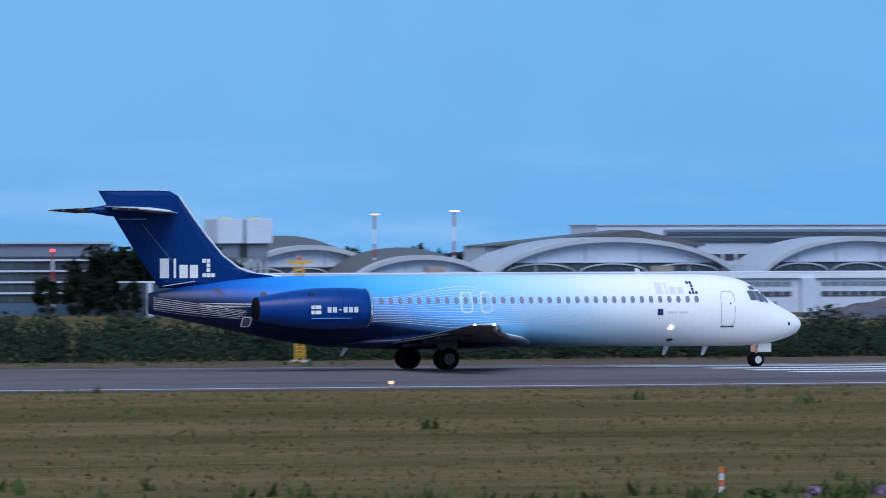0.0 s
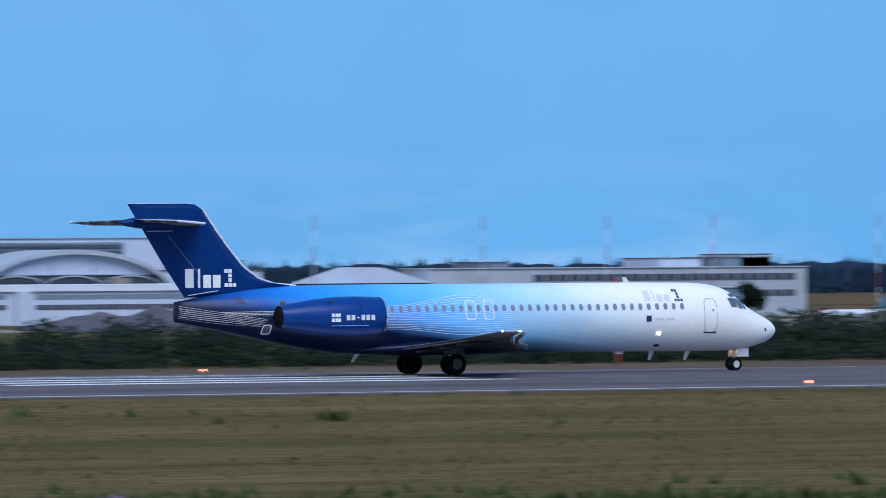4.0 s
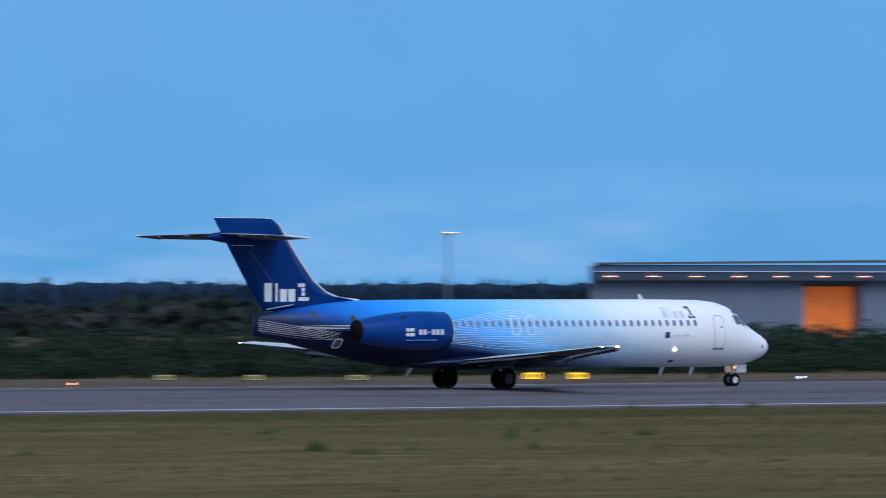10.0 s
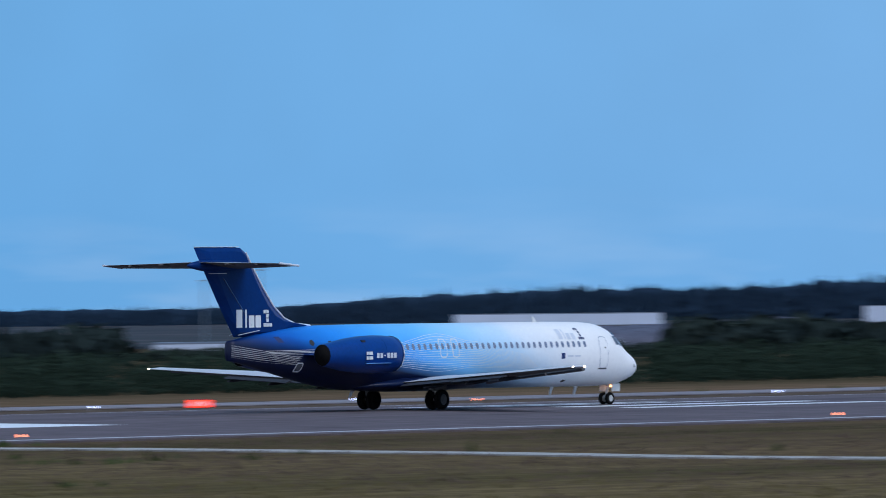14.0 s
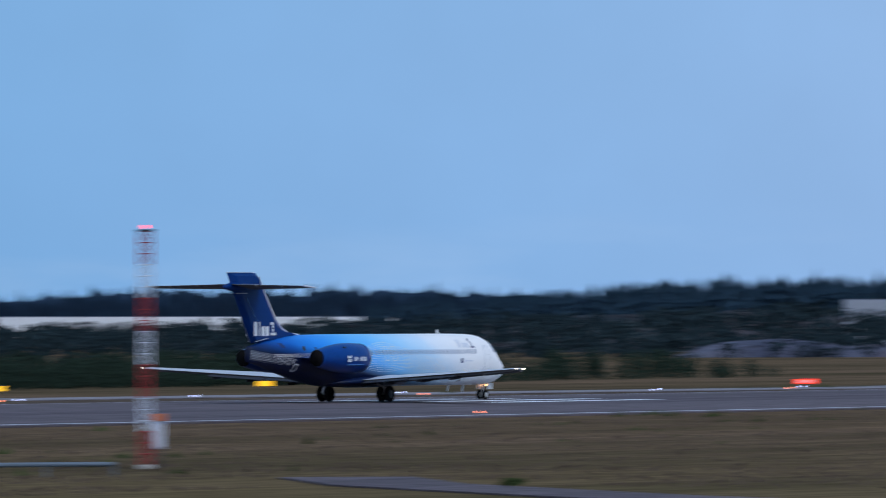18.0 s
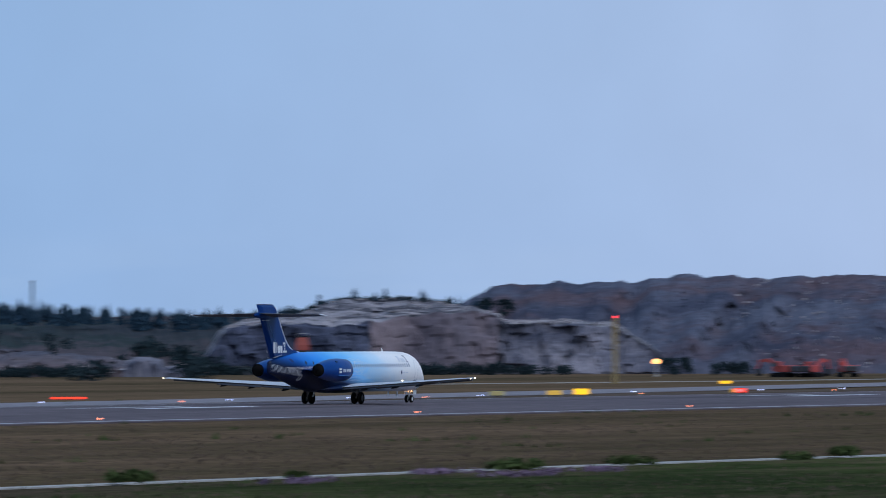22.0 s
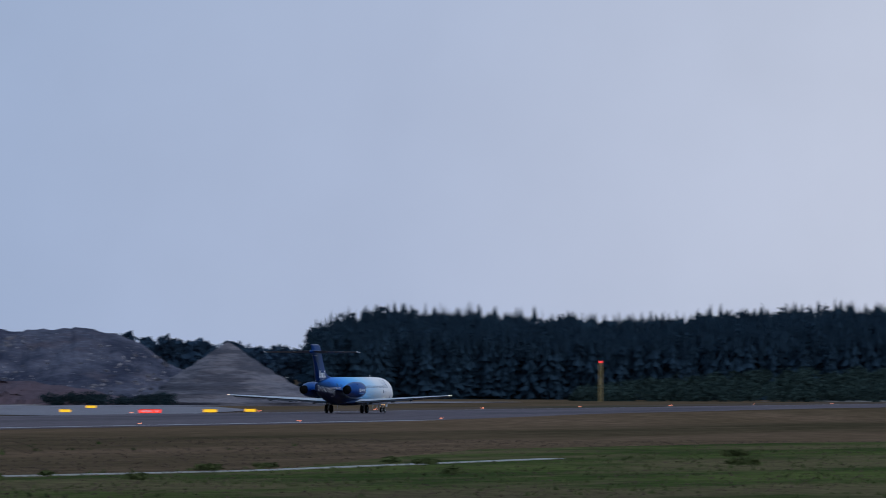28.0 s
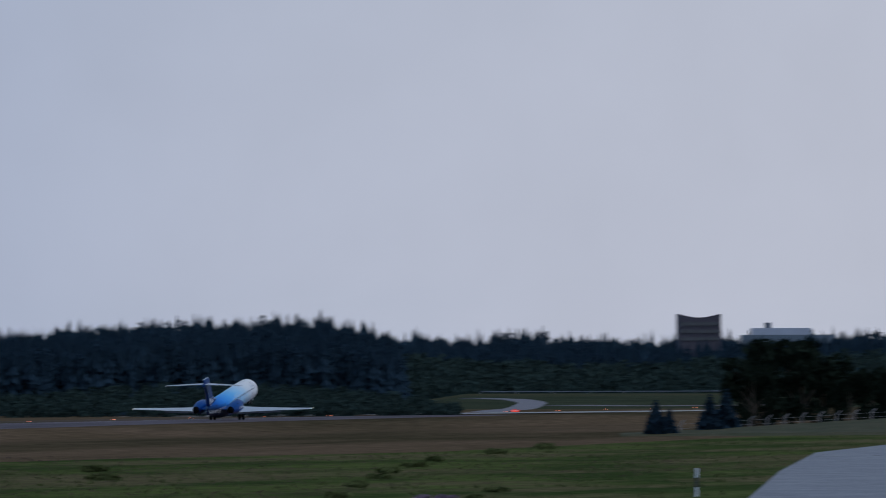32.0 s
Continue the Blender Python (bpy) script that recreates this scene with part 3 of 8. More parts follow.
def build_ground():
    # one sheet to the horizon, finer near the runway, falling away behind the northern woods
    xs = [-4800, -600, -100, 0, 100, 200, 300, 450, 600, 800, 1000, 1300, 1600, 2000, 2600, 4800]
    ys = [-4800, -300, 0, 60, 120, 180, 230, NEAR - 3, NEAR, D, FAR, FAR + 4, 400, 470, 560, 700, 1000, 1600, 1760, 2600, 4800]
    bm = bmesh.new()
    grid = [[bm.verts.new((x, y, (-0.32 if NEAR - 1 < y < FAR + 1 else -0.22 - 0.02 * max(0, y - 1760)))) for x in xs] for y in ys]
    for j in range(len(ys) - 1):
        for i in range(len(xs) - 1):
            bm.faces.new((grid[j][i], grid[j][i + 1], grid[j + 1][i + 1], grid[j + 1][i]))
    tagged(part("ground", bm, GRASS), "wide flat field of dry olive-brown grass", "ground", kind="structure")
    # runway with a crowned cross section
    rows = [[(x, NEAR, -0.3)] + [(x, y, crown(y)) for y in (NEAR, D, FAR)] + [(x, FAR, -0.3)] for x in (-900, 1640)]
    runway = tagged(part("runway", loft(rows), ASPHALT), "long worn grey asphalt runway with white markings", "runway", kind="structure")

    def paint(x0, x1, y0, y1, n=1):
        bm = bmesh.new()
        for k in range(n):
            u, v = y0 + (y1 - y0) * k / n, y0 + (y1 - y0) * (k + 1) / n
            bm.faces.new([bm.verts.new(p) for p in ((x0, u, crown(u) + 0.006), (x1, u, crown(u) + 0.006), (x1, v, crown(v) + 0.006), (x0, v, crown(v) + 0.006))])
        return bm
    part("edge_line", paint(-900, 1600, 270.6, 271.7), WORN_PAINT, runway, "white painted edge line")
    part("edge_line", paint(-900, 1600, 326.2, 326.8), WORN_PAINT, runway, "white painted edge line")
    for x0, n in ((97, 3), (387, 2), (540, 2), (690, 1), (845, 1)):
        for k in range(n):
            part("touchdown_bar", paint(x0, x0 + (27 if x0 < 100 else 22.5), 302.2 - 4.6 * k, 304.0 - 4.6 * k), WHITE_LINE, runway)
            part("touchdown_bar", paint(x0, x0 + (27 if x0 < 100 else 22.5), 2 * D - 304.0 + 4.6 * k, 2 * D - 302.2 + 4.6 * k), WHITE_LINE, runway)
    part("aiming_bar", paint(292, 338, 291.0, 300.0, 4), WHITE_LINE, runway)
    part("aiming_bar", paint(292, 338, 2 * D - 300.0, 2 * D - 291.0, 4), WHITE_LINE, runway)
    band("taxiway", [(330, 362), (345, 350), (420, 347), (540, 350), (620, 346), (700, 337)], 9, -0.10, CONCRETE, "pale concrete exit taxiway beside the runway", "taxiway")
    band("taxiway", [(690, 337), (800, 344), (960, 362), (1290, 402), (1560, 404)], 17, -0.09, CONCRETE, "pale concrete taxiway leading away from the runway", "taxiway")
    band("service_road", [(326, 155), (371, 155.5), (420, 156), (484, 153), (520, 148), (600, 150)], 1.5, -0.15, PATH_CONCRETE, "narrow pale concrete path through the grass", "path")
    band("service_road", [(290, 262), (290, 250), (284, 226), (279, 212), (277, 198), (276, 196)], 3.0, -0.16, PATH_CONCRETE, "narrow pale access road to the mast", "road")
    band("service_road", [(262, 128), (272, 145), (288, 163), (300, 172)], 5, -0.15, ASPHALT, "patch of old grey asphalt road in the grass", "road")
    band("perimeter_road", [(-80, 68), (0, 85), (34, 89.5), (60, 93.5), (110, 99), (170, 106), (230, 116)], 9, -0.15, ROAD, "old grey asphalt perimeter road", "road")
    band("perimeter_road", [(330, 38), (400, 50), (472, 63), (620, 84), (780, 105.5), (884, 113.5), (1100, 127)], 22, -0.14, PALE_ROAD, "old pale grey asphalt road", "road")
    sheet("verge", [(-900, FAR + 0.5), (1640, FAR + 0.5), (1640, 356), (800, 352), (300, 361), (-900, 361)], -0.185, VERGE, "strip of dry brown grass beyond the runway")
    sheet("grass_verge", [(200, 30), (262, 100), (330, 153.5), (420, 154.5), (484, 151.5), (520, 147), (580, 158), (665, 172), (740, 166), (800, 153), (1000, 158), (1100, 160), (1100, 20)], -0.19, GREEN_GRASS, "stretch of low green grass below the path")
    sheet("apron", [(1075, 331), (1140, 331), (1225, 348), (1330, 384), (1345, 428), (1240, 412), (1130, 392)], -0.115, CONCRETE, "pale worn concrete apron beside the taxiway")
    # a gentle grassy rise beyond the runway end, with a road curving up it
    V, F, na, nr = [], [], 60, 30
    for i in range(na + 1):
        for j in range(nr + 1):
            az, r = radians(78.9 + 5.6 * i / na), 2060 + 640 * j / nr
            V.append((r * math.sin(az), r * math.cos(az), rise(r * math.sin(az), r * math.cos(az)) - (0.2 if j == 0 else 0) - (4.0 if j == nr else 0)))
    for i in range(na):
        for j in range(nr):
            q = i * (nr + 1) + j
            F.append((q, q + nr + 1, q + nr + 2, q + 1))
    tagged(raw("meadow", V, F, MEADOW), "gently rising green meadow beyond the runway end", "meadow", kind="structure")

    def on_rise(name, pts, width, material, label, cat):
        """A strip that follows the rise."""
        rows = []
        for k in range(len(pts) - 1):
            for m in range(10):
                rows.append(Vector(pts[k]).lerp(Vector(pts[k + 1]), m / 10))
        rows.append(Vector(pts[-1]))
        rings = []
        for i, q in enumerate(rows):
            d = (rows[min(i + 2, len(rows) - 1)] - rows[max(i - 2, 0)]).normalized()
            n = Vector((-d.y, d.x)) * width / 2
            z = max(rise(q.x, q.y), -0.2) + 0.09
            rings.append([(q.x - n.x, q.y - n.y, z - 0.3), (q.x - n.x, q.y - n.y, z), (q.x + n.x, q.y + n.y, z), (q.x + n.x, q.y + n.y, z - 0.3)])
        return tagged(part(name, loft(rings), material), label, cat, kind="structure")

    def bearings(*rows):
        return [(r * math.sin(radians(a)), r * math.cos(radians(a))) for a, r in rows]
    on_rise("curved_road", bearings((79.40, 2450), (79.54, 2426), (79.66, 2395), (79.70, 2362), (79.75, 2310), (79.765, 2265), (79.74, 2200), (79.72, 2144), (79.64, 2060), (79.55, 1986), (79.48, 1880)), 7, CONCRETE, "pale curving road beyond the runway end", "road")
    on_rise("field_track", bearings((79.95, 2200), (80.2, 2181), (80.5, 2170), (80.95, 2181), (81.6, 2190)), 14, CONCRETE, "pale strip of bare earth across the meadow", "track")
    band("end_road", [(1655, 366), (1731, 349), (1800, 331), (1850, 318), (1930, 305), (2040, 300)], 22, -0.11, PATH_CONCRETE, "pale road across the runway end", "road")
    rail = tagged(new("guard_rail"), "long pale steel guard rail before the young trees", "guard rail")
    ends = bearings(*[(79.45 + 0.22 * k, 2645) for k in range(11)])
    for k in range(10):
        (x0, y0), (x1, y1) = ends[k], ends[k + 1]
        z0, z1 = rise(x0, y0), rise(x1, y1)
        part("rail", rods(((x0, y0, z0 + 0.5), (x1, y1, z1 + 0.5), 0.12), n=6), CLAD_GREY, rail)
        part("post", rods(((x0, y0, z0 - 0.1), (x0, y0, z0 + 0.5), 0.1), n=6), STEEL, rail)
    band("field_track", [(1090, 440), (1180, 428), (1300, 424), (1500, 430)], 2.5, -0.15, PATH_CONCRETE, "pale gravel track across the field", "track")


# ---- the airliner ----
FX = [-13.85, -12.8, -11.7, -9.7, -7.3, -5.0, -3.0, 0, 5, 12, 15.1, 16.3, 17.14, 17.6, 18.0, 18.7, 19.3, 19.7, 19.93, 20.0]
FT = [3.66, 3.86, 4.06, 4.32, 4.43, 4.46, 4.47, 4.47, 4.47, 4.47, 4.44, 4.33, 4.05, 3.70, 3.34, 2.96, 2.68, 2.46, 2.24, 2.08]
FB = [2.72, 2.52, 2.30, 1.88, 1.40, 1.08, 1.02, 1.02, 1.02, 1.02, 1.0, 1.0, 1.02, 1.04, 1.08, 1.22, 1.40, 1.58, 1.80, 2.04]
FW = [0.10, 0.42, 0.72, 1.16, 1.46, 1.62, 1.67, 1.67, 1.67, 1.67, 1.63, 1.54, 1.42, 1.32, 1.20, 0.95, 0.70, 0.45, 0.22, 0.02]


def hull(x):
    return (float(np.interp(x, FX, FT)), float(np.interp(x, FX, FB)), float(np.interp(x, FX, FW)))


def hull_y(x, z):
    """Half width of the hull at height z."""
    t, b, w = hull(x)
    c, r = (t + b) / 2, (t - b) / 2
    return w * math.sqrt(max(0.0, 1 - min(1, ((z - c) / r) ** 2)))


def wing_section(x_le, x_te, y, z, thick):
    c = x_le - x_te
    up = [(0, 0.0), (0.04, 0.35), (0.15, 0.8), (0.35, 1.0), (0.6, 0.75), (0.85, 0.3), (1, 0.04)]
    pts = [(x_le - c * u, y, z + thick * v) for u, v in up]
    pts += [(x_le - c * u, y, z - thick * 0.6 * v) for u, v in reversed(up[1:])]
    return pts


def lower_ring(x_le, x_te, y, z, thick):
    """Outline of a thin skin laid under a wing section."""
    c = x_le - x_te
    low = [(0.06, 0.42), (0.15, 0.8), (0.35, 1.0), (0.6, 0.75), (0.85, 0.3), (0.97, 0.1)]
    pts = [(x_le - c * u, y, z - thick * 0.6 * v - 0.012) for u, v in low]
    return pts + [(x_le - c * u, y, z - thick * 0.6 * v + 0.006) for u, v in reversed(low)]


def decal(x, z, w, h, side, lift=0.012, n=3, shear=0.0, round_=0.0):
    """A thin curved patch on the hull's side, centred at x, z."""
    bm = bmesh.new()
    cols = []
    for i in range(n + 1):
        xx = x - w / 2 + w * i / n
        col = []
        for j in range(n + 1):
            k = j / n
            zz = z - h / 2 + h * k
            cut = round_ * w / 2 if (i in (0, n) and j in (0, n)) else 0
            xs_ = xx + (cut if i == 0 else -cut if i == n else 0) + shear * (zz - z)
            col.append(bm.verts.new((xs_, side * (hull_y(xs_, zz) + lift), zz)))
        cols.append(col)
    for i in range(n):
        for j in range(n):
            bm.faces.new((cols[i][j], cols[i + 1][j], cols[i + 1][j + 1], cols[i][j + 1]))
    bmesh.ops.recalc_face_normals(bm, faces=bm.faces)
    return bm


def ring_decal(x, z, w, h, side, t=0.05, lift=0.012):
    """A rounded outline on the hull's side."""
    bm = bmesh.new()
    inner, outer = [], []
    for k in range(20):
        a = 2 * math.pi * k / 20
        cx = math.copysign(abs(math.cos(a)) ** 0.45, math.cos(a))
        cz = math.copysign(abs(math.sin(a)) ** 0.45, math.sin(a))
        for lst, s in ((inner, 0), (outer, t)):
            xx, zz = x + (w / 2 - t + s) * cx, z + (h / 2 - t + s) * cz
            lst.append(bm.verts.new((xx, side * (hull_y(xx, zz) + lift), zz)))
    for k in range(20):
        bm.faces.new((inner[k], inner[(k + 1) % 20], outer[(k + 1) % 20], outer[k]))
    return bm


def ribbon(f, x0, x1, side, w, n=40, lift=0.010):
    """A painted line along the hull: height f(x), width w."""
    bm = bmesh.new()
    prev = None
    for i in range(n + 1):
        x = x0 + (x1 - x0) * i / n
        z = f(x)
        a = bm.verts.new((x, side * (hull_y(x, z - w / 2) + lift), z - w / 2))
        b = bm.verts.new((x, side * (hull_y(x, z + w / 2) + lift), z + w / 2))
        if prev:
            bm.faces.new((prev[0], a, b, prev[1]))
        prev = (a, b)
    return bm


def wheel(parent, x, y, z, r, w, hub=None):
    bm = bmesh.new()
    prof = [(0.55, 0.5), (0.85, 0.5), (0.97, 0.36), (1.0, 0.15), (1.0, -0.15), (0.97, -0.36), (0.85, -0.5), (0.55, -0.5)]
    n = 24
    vs = [[bm.verts.new((r * a * math.cos(2 * math.pi * k / n), w * b, r * a * math.sin(2 * math.pi * k / n))) for a, b in prof] for k in range(n)]
    for k in range(n):
        for i in range(len(prof)):
            j = (i + 1) % len(prof)
            bm.faces.new((vs[k][i], vs[k][j], vs[(k + 1) % n][j], vs[(k + 1) % n][i]))
    bmesh.ops.recalc_face_normals(bm, faces=bm.faces)
    wh = part("wheel", bm, TYRE, parent, "black rubber tyre on a grey rim", smooth=True)
    wh.location = (x, y, z)
    bm = bmesh.new()
    bmesh.ops.create_cone(bm, cap_ends=True, segments=20, radius1=r * 0.56, radius2=r * 0.56, depth=w * 0.8, matrix=pose(0, 0, 0, 90, 0, 0))
    bmesh.ops.create_cone(bm, cap_ends=True, segments=12, radius1=r * 0.2, radius2=r * 0.16, depth=w * 1.02, matrix=pose(0, 0, 0, 90, 0, 0))
    for k in range(6):
        a = k * math.pi / 3
        bmesh.ops.create_cone(bm, cap_ends=True, segments=6, radius1=r * 0.06, radius2=r * 0.06, depth=w * 0.9, matrix=pose(r * 0.38 * math.cos(a), 0, r * 0.38 * math.sin(a), 90, 0, 0))
    part("rim", bm, hub or GEAR_WHITE, wh, "metal wheel rim")
    return wh


def build_airliner():
    jet = thing("airliner", "twin-jet T-tail airliner, navy blue tail fading to a white nose", "airliner")
    # fuselage
    xs = sorted(set(list(np.linspace(-13.85, 15, 60)) + list(np.linspace(15, 19.3, 26)) + list(np.linspace(19.3, 20.0, 12))))
    rings = []
    for x in xs:
        t, b, w = hull(x)
        # soften the joints of the outline
        acc = [hull(min(20.0, max(-13.85, x + d))) for d in (-0.35, -0.18, 0, 0.18, 0.35)] if x < 19.2 else [(t, b, w)]
        t, b, w = (sum(a[i] for a in acc) / len(acc) for i in range(3))
        rings.append([(x, w * math.cos(k * math.pi / 20), (t + b) / 2 + (t - b) / 2 * math.sin(k * math.pi / 20)) for k in range(40)])
    part("fuselage", loft(rings), HULL, jet, "blue to white painted hull", smooth=True)
    # fin with dorsal fillet
    fin_pts = [(-7.2, 4.42), (-8.4, 4.52), (-9.3, 4.82), (-10.1, 5.40), (-10.9, 6.30), (-11.6, 7.20), (-12.0, 7.75), (-12.3, 8.19), (-12.7, 8.43), (-13.4, 8.49), (-16.36, 8.47), (-16.0, 7.90), (-14.6, 5.75), (-13.3, 3.9), (-9.0, 3.9)]
    bm = bmesh.new()
    mids, sides = [], {1: [], -1: []}
    cx, cz = -12.6, 6.2
    for x, z in fin_pts:
        mids.append(bm.verts.new((x, 0, z)))
        for s in (1, -1):
            k = 0.72
            sides[s].append(bm.verts.new((cx + (x - cx) * k, s * (0.30 - 0.035 * (z - 3.9)), cz + (z - cz) * 0.9)))
    n = len(mids)
    for s in (1, -1):
        for i in range(n):
            j = (i + 1) % n
            bm.faces.new((mids[i], mids[j], sides[s][j], sides[s][i]))
        bm.faces.new(sides[s])
    bmesh.ops.recalc_face_normals(bm, faces=bm.faces)
    fin = part("fin", bm, NAVY, jet, "navy blue vertical tail fin")
    bm = bmesh.new()
    for (x0, z0), (x1, z1) in zip(fin_pts[:7], fin_pts[1:8]):
        rod(bm, (x0 + 0.03, 0, z0 + 0.01), (x1 + 0.03, 0, z1 + 0.01), 0.062, 8)
    part("leading_edge", bm, EDGE_METAL, fin, "bright bare metal leading edge")
    part("top_strip", boxes((-16.3, -12.9, -0.06, 0.06, 8.475, 8.505)), EDGE_METAL, fin, "thin pale strip along the fin's top")
    for q in (1, -1):
        part("rudder_gap", rods(((-14.3, q * 0.19, 6.9), (-12.15, q * 0.275, 4.45), 0.022), n=5), DARK_METAL, fin, "dark rudder hinge line")
        part("hinge_edge", rods(((-14.24, q * 0.195, 6.9), (-12.09, q * 0.28, 4.45), 0.010), n=5), WING_BLUE, fin, "pale edge of the rudder hinge")
        part("tab_strip", boxes((-15.35, -14.0, q * 0.16 - 0.03, q * 0.16 + 0.03, 7.12, 7.15)), PALE_MARK, fin, "pale strip below the tailplane")
        part("root_seal", rods(((-13.25, q * 0.30, 3.99), (-11.6, q * 0.31, 4.22), 0.02), n=5), PALE_MARK, fin, "pale seal along the fin's root")
        part("hinge_bracket", rods(((-15.4, q * 0.14, 7.45), (-14.5, q * 0.16, 7.32), 0.05), n=6), NAVY, fin)
    # bullet and tailplane
    rings = []
    for x, r in ((-16.9, 0.02), (-16.5, 0.16), (-15.8, 0.28), (-14.6, 0.32), (-13.2, 0.26), (-12.5, 0.14), (-12.2, 0.02)):
        rings.append([(x, r * math.cos(k * math.pi / 8), 7.55 + r * math.sin(k * math.pi / 8)) for k in range(16)])
    part("tail_bullet", loft(rings), NAVY, jet, "navy tail bullet fairing", smooth=True)
    for s in (1, -1):
        def trim(ring):
            return [(x, y, z - 0.085 * (x + 14.6 + 0.25 * abs(y))) for x, y, z in ring]
        rs = [wing_section(-12.5, -16.1, s * 0.15, 7.60, 0.16), wing_section(-13.6, -16.25, s * 2.6, 7.58, 0.12), wing_section(-15.05, -16.6, s * 5.75, 7.56, 0.07), wing_section(-15.4, -16.6, s * 5.9, 7.56, 0.02)]
        st = part("tailplane", loft([trim(r) for r in rs]), WING_GREY, jet, "grey horizontal stabiliser with navy root", smooth=False)
        # extra skin whose darker grey stands for the tailplane's shade
        part("lower_skin", loft([trim(lower_ring(*a)) for a in ((-12.5, -16.1, s * 0.15, 7.60, 0.16), (-13.6, -16.25, s * 2.6, 7.58, 0.12), (-15.05, -16.6, s * 5.75, 7.56, 0.07))]), SHADE_GREY, st, "blotchy underside, its grey darkened for shade")
        edge = trim([(-12.5, s * 0.3, 7.60), (-13.6, s * 2.6, 7.58), (-15.05, s * 5.75, 7.56)])
        part("leading_edge", rods((edge[0], edge[1], 0.03), (edge[1], edge[2], 0.025), n=6), EDGE_METAL, st, "bright metal leading edge")
        for y in (2.2, 4.2):
            part("hinge_fairing", rods((*trim([(-15.7, s * y, 7.52), (-16.5, s * y, 7.50)]), 0.05), n=8), SHADE_GREY, st)
        tip = trim([(-15.1, s * 5.86, 7.56), (-16.6, s * 5.86, 7.56)])
        part("tip_cap", rods((tip[0], tip[1], 0.055), n=8), PALE_MARK, st, "pale rounded tip cap")
    # wings, flaps, fairings
    for s in (1, -1):
        rs = [wing_section(5.0, -1.7, s * 1.2, 1.42, 0.34), wing_section(4.2, -1.7, s * 2.4, 1.48, 0.30), wing_section(1.9, -1.95, s * 5.6, 1.68, 0.22),
              wing_section(-0.6, -2.8, s * 10.2, 1.96, 0.15), wing_section(-2.25, -3.55, s * 14.0, 2.20, 0.08), wing_section(-2.6, -3.5, s * 14.22, 2.22, 0.02)]
        wg = part("wing", loft(rs), WING_GREY, jet, "grey swept wing with extended flaps")
        # the wing's underside shade lies in this skin's grey
        part("lower_skin", loft([lower_ring(5.0, -1.7, s * 1.2, 1.42, 0.34), lower_ring(4.2, -1.7, s * 2.4, 1.48, 0.30), lower_ring(1.9, -1.95, s * 5.6, 1.68, 0.22), lower_ring(-0.6, -2.8, s * 10.2, 1.96, 0.15), lower_ring(-2.25, -3.55, s * 13.9, 2.20, 0.08)]), SHADE_GREY, wg, "blotchy underside, its grey darkened for shade")
        slat = bmesh.new()
        for (xa, ya, za), (xb, yb, zb) in zip([(4.25, 2.4, 1.42), (1.95, 5.6, 1.62), (-0.55, 10.2, 1.90)], [(1.95, 5.6, 1.62), (-0.55, 10.2, 1.90), (-2.2, 13.9, 2.15)]):
            rod(slat, (xa + 0.16, s * ya, za - 0.06), (xb + 0.16, s * (yb - 0.12), zb - 0.06), 0.10, 8)
        part("slat", slat, SLAT_METAL, wg, "dark leading edge slat")
        for ya, yb, xa, xb, za, zb in ((2.0, 5.3, -1.75, -1.95, 1.40, 1.60), (5.5, 9.3, -1.98, -2.62, 1.60, 1.82)):
            fl = loft([[(xa + 0.1, s * ya, za), (xa - 0.35, s * ya, za - 0.08), (xa - 0.6, s * ya, za - 0.16), (xa - 0.58, s * ya, za - 0.19), (xa - 0.3, s * ya, za - 0.15), (xa + 0.1, s * ya, za - 0.12)],
                       [(xb + 0.1, s * yb, zb), (xb - 0.3, s * yb, zb - 0.06), (xb - 0.5, s * yb, zb - 0.13), (xb - 0.48, s * yb, zb - 0.16), (xb - 0.25, s * yb, zb - 0.12), (xb + 0.1, s * yb, zb - 0.10)]])
            part("flap", fl, FLAP_SHADE, wg, "grey lowered flap")
        for y, x, z in ((3.6, -1.6, 1.35), (6.6, -1.9, 1.55), (9.0, -2.3, 1.72)):
            rs = [[(x + dx, s * y + r * 0.8 * math.cos(k * math.pi / 5), z - dz + r * math.sin(k * math.pi / 5)) for k in range(10)] for dx, r, dz in ((1.1, 0.03, 0.05), (0.6, 0.09, 0.08), (0, 0.11, 0.11), (-0.45, 0.09, 0.15), (-0.8, 0.03, 0.20))]
            part("flap_fairing", loft(rs), FLAP_SHADE, wg, smooth=True)
        # tip lamps, fore and aft
        for dx, r in ((-2.42, 0.06), (-3.40, 0.05)):
            bm = bmesh.new()
            bmesh.ops.create_icosphere(bm, subdivisions=2, radius=r, matrix=Matrix.Translation((dx, s * 14.16, 2.22)) @ Matrix.Diagonal((1.4, 0.9, 0.8, 1)))
            part("tip_lamp", bm, LAMP_TIP, wg, "bright warm wing tip lamp", smooth=True)
        rs = [[(x, s * w * math.cos(k * math.pi / 8), z0 + h * math.sin(k * math.pi / 8)) for k in range(-8, 8)] for x, w, z0, h in ((5.7, 0.5, 1.22, 0.10), (4.8, 1.45, 1.32, 0.30), (2.5, 1.92, 1.38, 0.45), (-1.0, 1.9, 1.36, 0.42), (-3.2, 1.4, 1.30, 0.28), (-4.6, 0.5, 1.2, 0.08))]
        if s == 1:
            part("wing_fairing", loft(rs), HULL, jet, "belly fairing at the wing root", smooth=True)
    # engines
    for s in (1, -1):
        cy, cz = s * 2.76, 2.92
        prof = [(-3.97, 0.80), (-3.94, 0.86), (-4.07, 0.91), (-4.7, 0.965), (-5.6, 0.985), (-6.7, 0.95), (-7.8, 0.84), (-8.8, 0.68), (-9.55, 0.55)]
